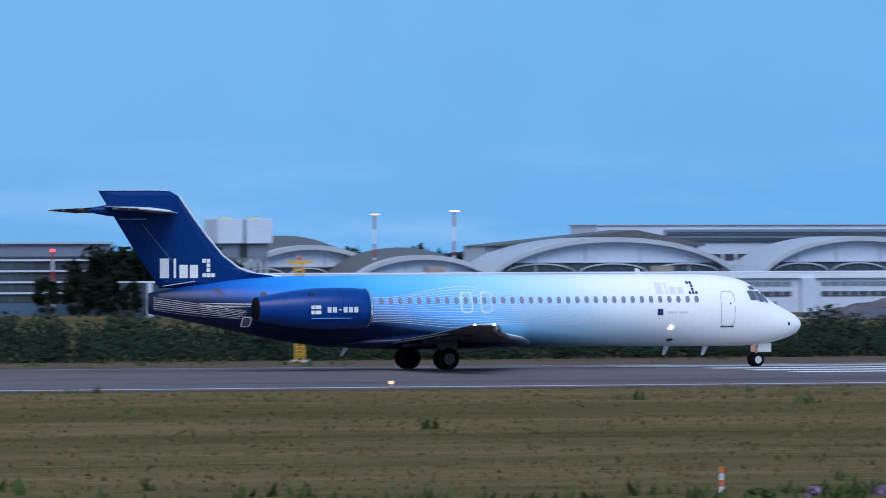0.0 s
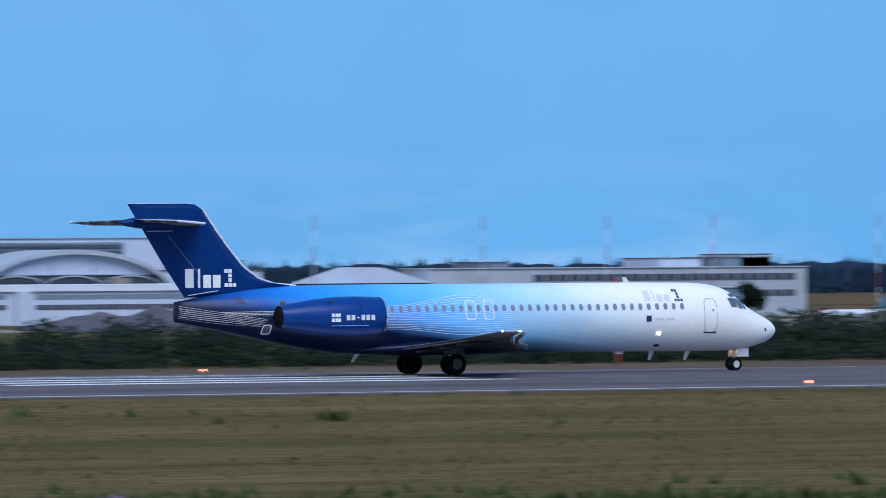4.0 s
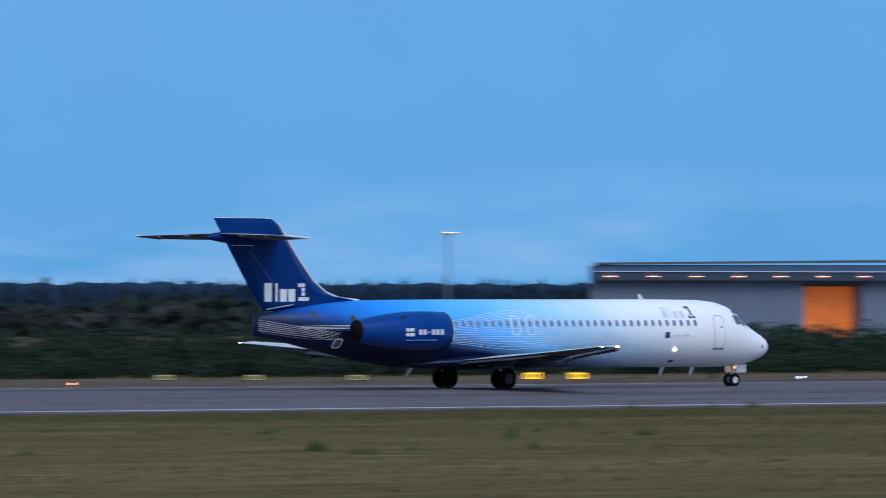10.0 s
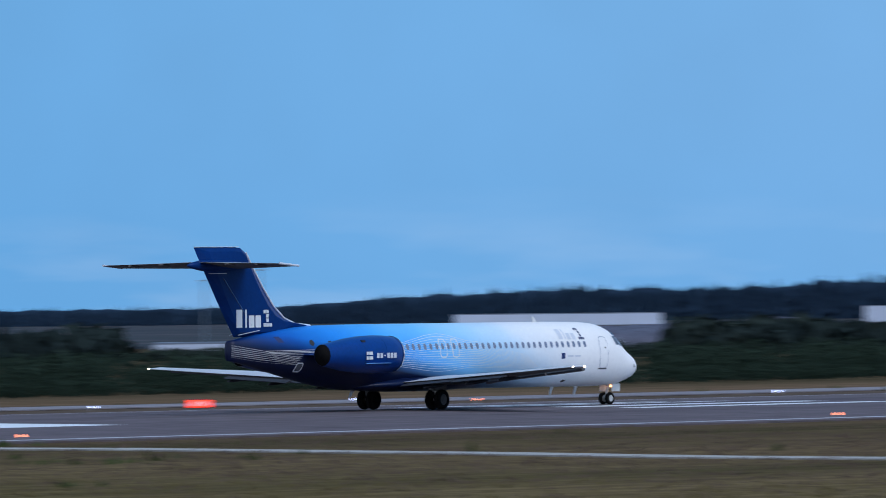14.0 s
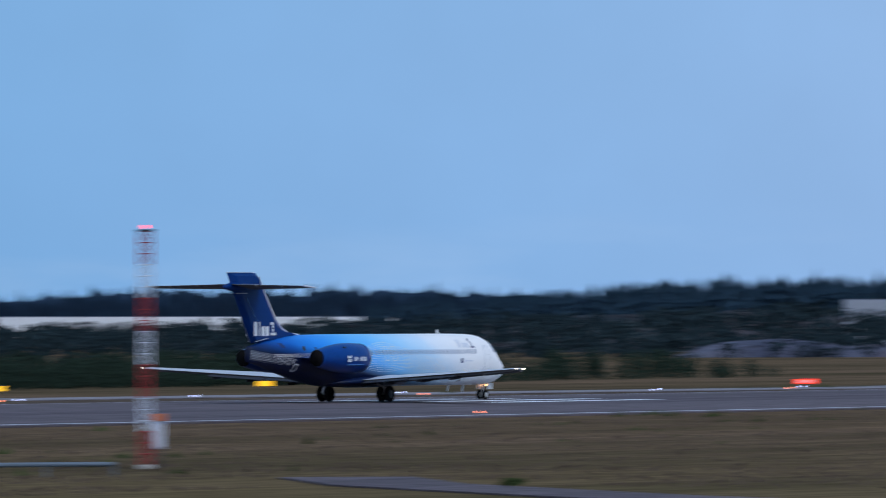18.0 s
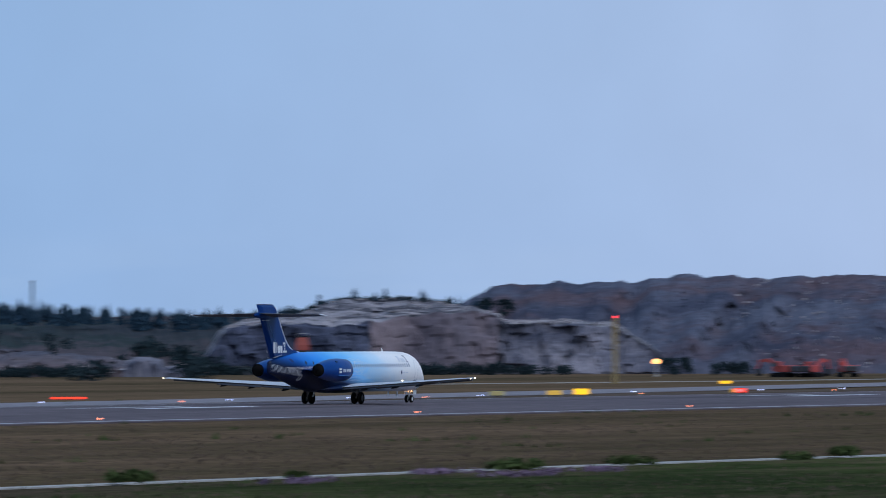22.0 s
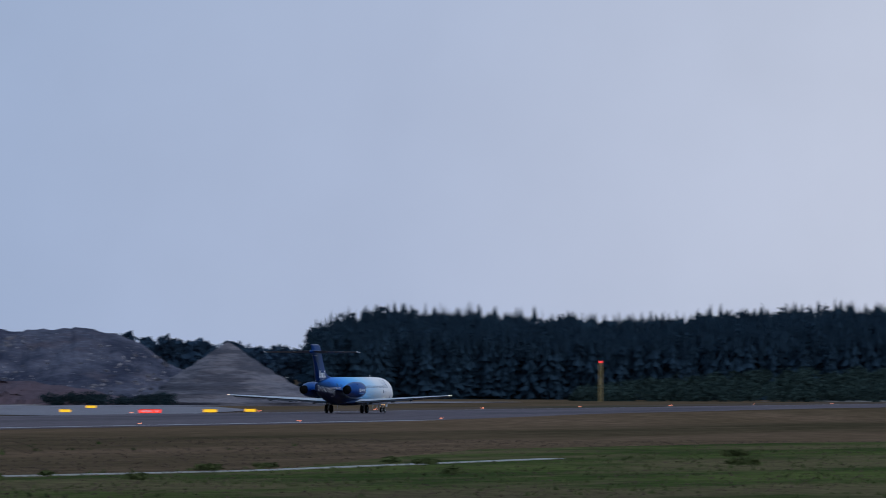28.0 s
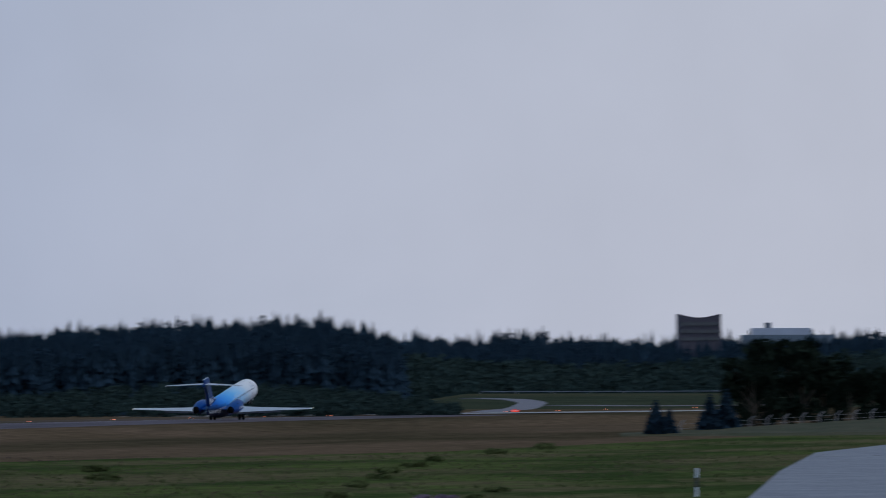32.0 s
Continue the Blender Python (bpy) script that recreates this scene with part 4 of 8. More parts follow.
        rs = [[(x, cy + r * math.cos(k * math.pi / 16), cz - 0.035 * (x + 3.2) * 0 + r * math.sin(k * math.pi / 16)) for k in range(32)] for x, r in prof]
        eng = part("engine", loft(rs, close=False), ENGINE_BLUE, jet, "blue painted rear-mounted engine nacelle", smooth=True)
        lip = [[(x, cy + r * math.cos(k * math.pi / 16), cz + r * math.sin(k * math.pi / 16)) for k in range(32)] for x, r in ((-4.22, 0.76), (-4.04, 0.80), (-3.92, 0.86), (-3.98, 0.92), (-4.09, 0.94))]
        part("intake_lip", loft(lip, close=False), BARE_METAL, eng, "polished metal intake lip", smooth=True)
        bm = bmesh.new()
        bmesh.ops.create_cone(bm, cap_ends=True, segments=28, radius1=0.78, radius2=0.78, depth=0.1, matrix=pose(-4.6, cy, cz, 0, 90, 0))
        part("fan", bm, DARK_METAL, eng, "dark engine fan")
        core = [[(x, cy + r * math.cos(k * math.pi / 12), cz + r * math.sin(k * math.pi / 12)) for k in range(24)] for x, r in ((-9.54, 0.545), (-9.3, 0.50), (-9.0, 0.40), (-8.9, 0.02))]
        part("exhaust", loft(core), SOOT_SHADE, eng, "dark exhaust nozzle", smooth=True)
        py = loft([wing_section(-4.6, -9.2, s * 1.2, 2.95, 0.22), wing_section(-4.8, -9.0, s * 2.0, 2.92, 0.22)])
        part("pylon", py, ENGINE_BLUE, eng)
        part("strake", boxes((-7.1, -5.1, cy + s * 0.84 - 0.02, cy + s * 0.97 + 0.02, cz - 0.46, cz - 0.43)), WING_BLUE, eng, "pale blue cowling strake")
        part("cowl_seam", loft([[(x, cy + 0.988 * math.cos(k * math.pi / 16), cz + 0.988 * math.sin(k * math.pi / 16)) for k in range(32)] for x in (-5.48, -5.51)], close=False), NAVY, eng, smooth=True)
        # flag panel and registration bars on the cowling
        for u, w, h in ((-7.05, 0.17, 0.12), (-7.05, 0.17, -0.12), (-6.78, 0.30, 0.12), (-6.78, 0.30, -0.12)):
            bm = boxes((u - w / 2, u + w / 2, -0.006, 0.006, -0.085, 0.085))
            o = part("flag_panel", bm, WHITE_LINE, eng)
            o.location = (0, cy + s * (0.962 - 0.5 * h * h), cz - 0.05 + h)
        for k in range(6):
            bm = boxes((-0.10, 0.10, -0.006, 0.006, -0.13, 0.13)) if k != 2 else boxes((-0.06, 0.06, -0.006, 0.006, -0.03, 0.03))
            o = part("registration_bar", bm, PALE_MARK, eng, "pale registration bar")
            o.location = (-6.22 + 0.27 * k, cy + s * (0.972 + 0.005 * k), cz - 0.05)
        part("cowl_vent", boxes((-7.15, -6.9, cy + s * 0.58 - 0.1, cy + s * 0.58 + 0.1, cz + 0.63, cz + 0.74)), DARK_METAL, eng)
    # cabin windows, doors, exits
    for s in (1, -1):
        first = None
        for k in range(37):
            x = 13.75 - 0.483 * k
            if x > 11.5:
                part("cabin_window", decal(x, 3.265, 0.225, 0.315, s, 0.014, round_=0.42), CABIN_GLASS, jet, "grey oval cabin window")
            elif first is None:
                x_first = x
                first = part("cabin_window", decal(x, 3.265, 0.225, 0.315, s, 0.022, round_=0.42), CABIN_GLASS, jet, "grey oval cabin window")
            else:
                share(first, pose(x - x_first, 0, 0))
        part("passenger_door", ring_decal(15.42, 2.80, 0.80, 1.72, s, 0.035), CONC_WALL, jet, "white passenger door outline")
        part("door_sill", decal(15.42, 1.94, 0.74, 0.07, s), DARK_METAL, jet)
        part("door_handle", decal(15.55, 3.05, 0.09, 0.09, s, 0.014), DARK_METAL, jet)
        for x in (1.72, 2.74):
            part("overwing_exit", ring_decal(x, 3.17, 0.61, 1.00, s, 0.055), WHITE_LINE, jet, "white outlined emergency exit")
        part("static_port", decal(19.0, 2.05, 0.12, 0.16, s), DARK_METAL, jet)
        part("service_panel", ring_decal(-9.3, 2.30, 0.48, 0.5, s, 0.06), PALE_MARK, jet, "pale outlined service panel")
        part("service_panel", decal(-9.3, 2.30, 0.34, 0.36, s, 0.011), GLASS_DARK, jet)
        part("tail_patch", decal(-10.65, 3.74, 0.36, 0.30, s, 0.014, shear=-0.6), NAVY_MARK, jet, "dark slanted patch at the fin root")
        part("apu_vent", decal(-8.5, 3.55, 0.34, 0.30, s, 0.012, round_=0.6), DARK_METAL, jet)
        part("apu_vent", decal(-7.2, 3.52, 0.2, 0.24, s, 0.012), DARK_METAL, jet)
        # cockpit glazing
        for x, z, w, h, sh in ((16.86, 3.43, 0.40, 0.46, -0.30), (17.30, 3.38, 0.34, 0.50, -0.45), (17.68, 3.30, 0.26, 0.44, -0.60)):
            part("cockpit_window", decal(x, z, w, h, s, 0.015, shear=sh), GLASS_DARK, jet, "dark cockpit window")
        part("eyebrow_window", decal(16.95, 3.80, 0.34, 0.16, s, 0.02, shear=-0.6), GLASS_DARK, jet, "dark eyebrow window")
        # airline title as plain bars, stepped square mark, small group panel
        for x, w, h in ((11.85, 0.36, 0.62), (12.24, 0.09, 0.62), (12.56, 0.32, 0.40), (12.98, 0.32, 0.40)):
            part("title_bar", decal(x, 3.80 + (h - 0.62) / 2, w, h * 0.86, s, 0.014), PALE_MARK, jet, "pale silver title bar")
        for x, z in ((13.46, 4.06), (13.63, 4.06), (13.63, 3.90), (13.63, 3.74), (13.46, 3.58), (13.63, 3.58), (13.80, 3.58)):
            part("title_square", decal(x, z, 0.13, 0.13, s), NAVY_MARK, jet)
        part("group_panel", decal(11.8, 2.66, 0.30, 0.30, s), NAVY_MARK, jet, "small navy square panel")
        for k in range(2):
            part("group_bar", decal(12.42 + 0.62 * k, 2.64, 0.5, 0.09, s), PALE_MARK, jet)
        # tail title
        for x, w, h in ((-13.15, 0.46, 0.92), (-12.62, 0.13, 0.92), (-12.18, 0.42, 0.62), (-11.66, 0.42, 0.62)):
            o = part("tail_title_bar", boxes((-w / 2, w / 2, -0.006, 0.006, -h / 2, h / 2)), WHITE_LINE, fin, "white title bar")
            o.location = (x + 0.0, s * 0.285, 4.83 + (h - 0.92) / 2)
        for x, z in ((-11.15, 5.18), (-10.93, 5.18), (-10.93, 4.96), (-10.93, 4.74), (-11.15, 4.50), (-10.93, 4.50), (-10.71, 4.50)):
            o = part("tail_title_square", boxes((-0.09, 0.09, -0.03, 0.03, -0.09, 0.09)), WHITE_LINE, fin)
            o.location = (x, s * (0.275 if z > 4.6 else 0.31), z)
        # swirling white lines: a fan from the engine over the wing, and one round the tail cone
        for k in range(16):
            u = k / 15

            def mid(x, u=u):
                knots = [(-4.2, 3.40 - 1.05 * u), (-2.6, 3.42 - 1.15 * u), (1.6, 3.92 - 1.95 * u), (4.4, 3.50 - 1.35 * u), (6.4, 3.05 - 0.95 * u), (8.6, 2.80 - 0.75 * u), (11.6, 2.35 - 0.15 * u)]
                for (x0, z0), (x1, z1) in zip(knots, knots[1:]):
                    if x <= x1:
                        w = (x - x0) / (x1 - x0)
                        return z0 + (z1 - z0) * w * w * (3 - 2 * w)
                return knots[-1][1]
            part("wave_line", ribbon(mid, -4.1, 5.4 - 0.8 * abs(u - 0.5), s, 0.017, 48, 0.018), WHITE_LINE, jet)
            part("wave_line", ribbon(mid, 5.4 - 0.8 * abs(u - 0.5), 8.6 + 1.2 * u, s, 0.012, 30, 0.018), WHITE_LINE, jet)
        # a net of two crossing sets of lines round the tail cone, then a few towards the engine
        for k in range(6):
            u = k / 5

            def fall(x, u=u):
                w = (x + 13.85) / 4.8
                return (3.50 - 0.52 * u) * (1 - w) + (2.74 - 0.34 * u) * w

            def cross(x, u=u):
                w = (x + 13.85) / 4.8
                return (3.36 - 0.44 * u) * (1 - w) + (2.96 - 0.52 * u) * w - 0.10 * math.sin(w * math.pi)
            part("wave_line", ribbon(fall, -13.80 + 0.1 * u, -9.4 - 0.3 * u, s, 0.015, 20, 0.018), WHITE_LINE, jet)
            part("wave_line", ribbon(cross, -13.75, -9.2 - 0.3 * u, s, 0.008, 20, 0.020), PALE_MARK, jet)
        for k in range(3):
            u = k / 2

            def aft(x, u=u):
                w = (x + 11.6) / 4.4
                return 3.16 - 0.14 * u + 0.05 * w
            part("wave_line", ribbon(aft, -11.6 + 0.3 * u, -7.4, s, 0.022, 16, 0.018), WHITE_LINE, jet)
        # side landing lamp under the cabin floor
        o = part("landing_lamp", decal(12.45, 1.90, 0.17, 0.12, s, 0.05, round_=0.6), LAMP_WHITE, jet, "bright landing lamp")
    # aerials, drains, beacon
    part("aerial", loft([[(11.75, -0.02, 4.3), (11.75, 0.02, 4.3), (11.35, 0.02, 4.3), (11.35, -0.02, 4.3)], [(11.4, -0.01, 4.74), (11.4, 0.01, 4.74), (11.2, 0.01, 4.74), (11.2, -0.01, 4.74)]]), GEAR_WHITE, jet, "white blade aerial")
    for x, z in ((12.8, 1.05), (14.85, 1.02)):
        part("belly_aerial", loft([[(x + 0.25, -0.02, z), (x + 0.25, 0.02, z), (x - 0.05, 0.02, z), (x - 0.05, -0.02, z)], [(x, -0.01, z - 0.45), (x, 0.01, z - 0.45), (x - 0.15, 0.01, z - 0.45), (x - 0.15, -0.01, z - 0.45)]]), GEAR_WHITE, jet, "white belly aerial")
    part("drain_mast", loft([[(-3.6, -0.02, 1.1), (-3.6, 0.02, 1.1), (-3.9, 0.02, 1.1), (-3.9, -0.02, 1.1)], [(-4.0, -0.01, 0.65), (-4.0, 0.01, 0.65), (-4.15, 0.01, 0.65), (-4.15, -0.01, 0.65)]]), GEAR_WHITE, jet, "white drain mast")
    for x, z in ((2.6, 4.31), (1.2, 1.0)):
        bm = bmesh.new()
        bmesh.ops.create_icosphere(bm, subdivisions=2, radius=0.09, matrix=Matrix.Translation((x, 0, z)))
        part("beacon", bm, RED_GLASS, jet, "red beacon dome", smooth=True)
    part("wiper_vent", decal(12.6, 1.32, 0.35, 0.14, -1, 0.012, round_=0.5), DARK_METAL, jet)
    # nose gear
    leg = part("nose_gear_leg", rods(((17.62, 0, 0.36), (17.75, 0, 1.3), 0.07), ((17.62, -0.26, 0.36), (17.62, 0.26, 0.36), 0.05), ((17.68, 0, 0.8), (18.4, 0, 1.25), 0.04)), GEAR_WHITE, jet, "grey nose landing gear leg")
    for s in (1, -1):
        wheel(leg, 17.62, s * 0.22, 0.33, 0.33, 0.20)
        part("gear_door", boxes((17.55, 18.25, s * 0.42 - 0.015, s * 0.42 + 0.015, 0.70, 1.12), bevel=0.01), GEAR_WHITE, leg, "white nose gear door")
        bm = bmesh.new()
        bmesh.ops.create_icosphere(bm, subdivisions=2, radius=0.07, matrix=Matrix.Translation((17.86, s * 0.14, 0.98)))
        part("taxi_lamp", bm, LAMP_NOSE, leg, "glowing taxi lamp", smooth=True)
    for s in (1, -1):
        leg = part("main_gear_leg", rods(((0.3, s * 2.28, 0.52), (0.2, s * 2.36, 1.55), 0.11), ((0.3, s * 1.9, 0.52), (0.3, s * 2.7, 0.52), 0.07), ((0.25, s * 2.28, 0.9), (0.1, s * 1.4, 1.35), 0.06)), GEAR_WHITE, jet, "grey main landing gear leg")
        for d in (-0.30, 0.30):
            # inboard rims have shade put into their colour
            wheel(leg, 0.35, s * 2.28 + d, 0.52, 0.52, 0.32, SHADE_GREY if d * s > 0 else SOOT_SHADE)
        part("gear_door", boxes((-0.15, 0.85, s * 2.5 - 0.02, s * 2.5 + 0.02, 0.98, 1.55), bevel=0.01), SHADE_GREY, leg, "grey main gear door")
    return jet


build_ground()
airliner = build_airliner()


# ---- growing things ----
def leaf_mesh(name, centres, sizes, material, per, squash=1.0, seed=1, leaf=1.0, up=False):
    """One joined mesh of many small leaf-shaped faces round the given centres (clump radius by size)."""
    rng = np.random.default_rng(seed)
    centres, sizes = np.asarray(centres, float), np.asarray(sizes, float)
    n = len(centres) * per
    c = np.repeat(centres, per, 0)
    r = np.repeat(sizes, per)
    d = rng.normal(size=(n, 3))
    d /= np.linalg.norm(d, axis=1)[:, None]
    d *= (rng.random(n) ** 0.45)[:, None]
    d[:, 2] = np.abs(d[:, 2]) if up else d[:, 2]
    c = c + d * r[:, None] * np.array([1, 1, squash])
    a = rng.normal(size=(n, 3)); a /= np.linalg.norm(a, axis=1)[:, None]
    b = np.cross(a, rng.normal(size=(n, 3))); b /= np.linalg.norm(b, axis=1)[:, None]
    w = (leaf * r * (0.22 + 0.25 * rng.random(n)))[:, None]
    v = np.stack([c - a * w, c + b * w * 0.6, c + a * w, c - b * w * 0.6], 1).reshape(-1, 3)
    f = np.arange(n * 4).reshape(-1, 4)
    me = bpy.data.meshes.new(name)
    me.from_pydata(v.tolist(), [], f.tolist())
    me.materials.append(material)
    return new(name, me)


def polar(az, r, z=0.0):
    return (r * math.sin(radians(az)), r * math.cos(radians(az)), z)


def build_bushes():
    rng = np.random.default_rng(11)
    line = [(-20, 356), (60, 358), (170, 364), (330, 372), (430, 392), (560, 398), (720, 402), (800, 410)]
    cs, ss = [], []
    for (x0, y0), (x1, y1) in zip(line, line[1:]):
        n = int((x1 - x0) * 6.0)
        for k in range(n):
            u = rng.random()
            x, y = x0 + (x1 - x0) * u, y0 + (y1 - y0) * u
            dep = rng.random() ** 1.5 * 16
            h = (0.96 + 0.12 * noise.noise(Vector((x * 0.05, 0, 3))) + 0.14 * rng.random()) * (0.75 + 0.05 * dep) * float(np.interp(x, [-20, 120, 200, 330, 400, 700], [0.82, 0.80, 0.88, 0.92, 0.80, 0.85]))
            thin = 1.0 if x < 640 else max(0.25, 1 - (x - 640) / 160)
            if rng.random() > thin:
                continue
            cs.append((x, y + dep, 0.45 * h)); ss.append(0.95 * h)
            if dep > 3:
                cs.append((x, y + dep, 1.3 * h)); ss.append(0.8 * h)
    ob = leaf_mesh("bushes", cs, ss, BUSH, 84, 1.0, 5, 0.46)
    tagged(ob, "dense belt of dark green bushes behind the runway", "bushes", kind="stuff")
    cs, ss = [], []
    # a second, lower scrub belt farther off that hides the field
    for k in range(2600):
        a = 32 + 26 * rng.random() + 3 * rng.random() ** 2
        r = (860 + 160 * rng.random()) * (1.0 if a < 50 else 1.12)
        open_ground = 49.2 < a < 52.7
        if open_ground:
            r = 925 + 50 * rng.random()
        p = polar(a, r)
        x, y = p[0] - 93 * max(0.0, (48 - a) / 16), p[1] - 100 * max(0.0, (48 - a) / 16)
        h = (1.3 + 0.5 * rng.random() + 0.5 * noise.noise(Vector((a * 1.3, 2.0, 0)))) * (0.38 if open_ground else 1.0 if a < 49 else 1.15 if a < 53.5 else float(np.interp(a, [53.5, 54.8, 58], [1.1, 0.48, 0.48])))
        if a > 54.8 and noise.noise(Vector((a * 1.2, r * 0.02, 5))) < -0.05:
            continue
        if y > 560 or x > 520:
            cs.append((x, y, 0.5 * h)); ss.append(1.5 * h)
    tagged(leaf_mesh("heath_scrub", cs, ss, SCRUB, 26, 0.8, 6), "low purple-brown scrub across the heath", "scrub", kind="stuff")


def build_heath():
    pts = [polar(a, 1180)[:2] for a in range(42, 60, 2)] + [polar(a, 2330)[:2] for a in range(58, 40, -2)]
    sheet("heath", pts, -0.16, HEATH, "dark flat heath before the distant woods")


def conifers(name, trees, material, seed, layers=9, arms=7, label="", category="woods"):
    """Joined spruces: a trunk and whorls of drooping, ragged boughs. trees: x, y, base z, height, spread."""
    rng = np.random.default_rng(seed)
    V, F = [], []
    for x, y, z0, h, sp in trees:
        b = len(V)
        w = 0.012 * h + 0.05
        V += [(x - w, y, z0), (x + w, y, z0), (x, y + w, z0 + h * 0.98)]
        F.append((b, b + 1, b + 2))
        bare = rng.random() * 0.12
        for k in range(layers):
            u = bare + (1 - bare) * (k + rng.random() * 0.7) / layers
            rad = sp * h * (1 - u) ** 0.62 * (0.75 + 0.5 * rng.random())
            zc = z0 + h * u
            a0 = rng.random() * 6.3
            for j in range(arms):
                a = a0 + j * 6.283 / arms + rng.normal() * 0.2
                rr = rad * (0.6 + 0.6 * rng.random())
                ca, sa = math.cos(a), math.sin(a)
                dz = h / layers
                b = len(V)
                V += [(x + ca * 0.05, y + sa * 0.05, zc + dz * 0.8), (x + ca * rr - sa * rr * 0.38, y + sa * rr + ca * rr * 0.38, zc - dz * (0.7 + 0.7 * rng.random())),
                      (x + ca * rr * 1.15, y + sa * rr * 1.15, zc - dz * 0.9), (x + ca * rr + sa * rr * 0.38, y + sa * rr - ca * rr * 0.38, zc - dz * (0.7 + 0.8 * rng.random()))]
                F.append((b, b + 1, b + 2, b + 3))
    ob = raw(name, V, F, material)
    return tagged(ob, label, category, kind="stuff")


def woods(name, prof, r0, depth, count, material, seed, label, sp=0.20, jag=0.14, layers=7, arms=6, base=0.0, eye=(0, 0), core=0.0, lumps=0):
    """A stand of spruces whose skyline follows prof: (bearing, height) seen from eye."""
    rng = np.random.default_rng(seed)
    az = np.array([p[0] for p in prof]); hz = np.array([p[1] for p in prof])
    tr = []
    for k in range(count):
        a = az[0] + (az[-1] - az[0]) * rng.random()
        q = rng.random()
        r = r0 + depth * q
        top = np.interp(a, az, hz) * (0.72 + 0.28 * q)
        h = top * (1 - jag + 2 * jag * rng.random() ** 2)
        p = polar(a, r)
        tr.append((eye[0] + p[0], eye[1] + p[1], base, h, sp * (0.8 + 0.5 * rng.random()) * min(1.0, 12 / max(h, 4)) ** 0.3))
    if core:
        # added solid ridge that closes gaps; stands for the wood's dark inside
        V, F, n = [], [], 420
        for i in range(n + 1):
            a = az[0] + (az[-1] - az[0]) * i / n
            top = np.interp(a, az, hz) * core * (0.86 + 0.2 * rng.random())
            for r, z in ((r0 + depth * 0.55, base - 0.5), (r0 + depth * 0.75, top), (r0 + depth, top * 0.97), (r0 + depth * 1.2, base - 0.5)):
                p = polar(a, r)
                V.append((eye[0] + p[0], eye[1] + p[1], z))
            if i:
                b = 4 * i
                F += [(b - 4 + j, b - 3 + j, b + 1 + j, b + j) for j in range(3)]
        tagged(raw("forest_understorey", V, F, material), "solid dark backing added inside the distant wood", "undergrowth", kind="stuff")
    if lumps:
        # rounder pine crowns among the spruces
        cs, ss = [], []
        for x, y, z0, h, _ in tr[:lumps]:
            for m in range(7):
                cs.append((x + rng.normal() * 0.055 * h, y + rng.normal() * 0.055 * h, z0 + h * (0.16 + 0.74 * rng.random() ** 0.7)))
                ss.append(h * (0.05 + 0.05 * rng.random()))
        tagged(leaf_mesh("pine_crowns", cs, ss, material, 22, 1.0, seed + 3), "rounded dark pine crowns along the forest edge", "woods", kind="stuff")
    return conifers(name, tr, material, seed + 1, layers, arms, label)


def broadleaf(name, x, y, h, spread, seed, label, group=""):
    """A tree with tapered trunk, limbs and a ragged crown of many small leaves."""
    rng = np.random.default_rng(seed)
    t = thing(name, label, "tree", (x, y, -0.2), group=group)
    bm = bmesh.new()
    rod(bm, (0, 0, 0), (0, 0, h * 0.5), 0.02 * h + 0.05, 8, 0.012 * h)
    cs, ss = [], []
    for k in range(9):
        a, u = rng.random() * 6.28, 0.25 + 0.6 * rng.random()
        e = (spread * (0.4 + 0.5 * rng.random()) * math.cos(a), spread * (0.4 + 0.5 * rng.random()) * math.sin(a), h * (u + 0.15))
        rod(bm, (0, 0, h * u * 0.6), e, 0.012 * h, 6, 0.004 * h)
        cs.append(e); ss.append(h * (0.12 + 0.1 * rng.random()))
    rod(bm, (0, 0, h * 0.5), (0, 0, h * 0.95), 0.012 * h, 6, 0.003 * h)
    part("trunk", bm, BARK, t, "dark bark trunk with limbs")
    for k in range(26):
        u = rng.random() ** 0.8
        rad = spread * math.sin(math.pi * (0.12 + 0.85 * u)) ** 0.7
        a = rng.random() * 6.28
        cs.append((rad * 0.8 * math.cos(a), rad * 0.8 * math.sin(a), h * (0.1 + 0.86 * u))); ss.append(h * (0.07 + 0.07 * rng.random()))
    cr = leaf_mesh("crown", cs, ss, TREE_LEAF, 90, 0.9, seed, 0.8)
    cr.parent = t
    cr["label"] = "ragged dark green crown"
    return t


def grass_tufts(name, pts, h, material, seed, blades=4, label="", cat="grass"):
    rng = np.random.default_rng(seed)
    P = np.asarray(pts, float)
    n = len(P) * blades
    c = np.repeat(P, blades, 0)
    hh = np.repeat(np.asarray(h, float), blades) * (0.5 + 0.8 * rng.random(n))
    a = rng.random(n) * 6.283
    wd = hh * (0.25 + 0.35 * rng.random(n))
    off = np.stack([np.cos(a), np.sin(a)], 1)
    base = c[:, :2] + rng.normal(size=(n, 2)) * (hh * 0.5)[:, None]
    lean = rng.normal(size=(n, 2)) * (hh * 0.35)[:, None]
    z = c[:, 2]
    v = np.zeros((n, 3, 3))
    v[:, 0, :2] = base - off * wd[:, None]; v[:, 0, 2] = z
    v[:, 1, :2] = base + off * wd[:, None]; v[:, 1, 2] = z
    v[:, 2, :2] = base + lean; v[:, 2, 2] = z + hh
    f = np.arange(n * 3).reshape(-1, 3)
    me = bpy.data.meshes.new(name)
    me.from_pydata(v.reshape(-1, 3).tolist(), [], f.tolist())
    me.materials.append(material)
    return tagged(new(name, me), label, cat, kind="stuff")


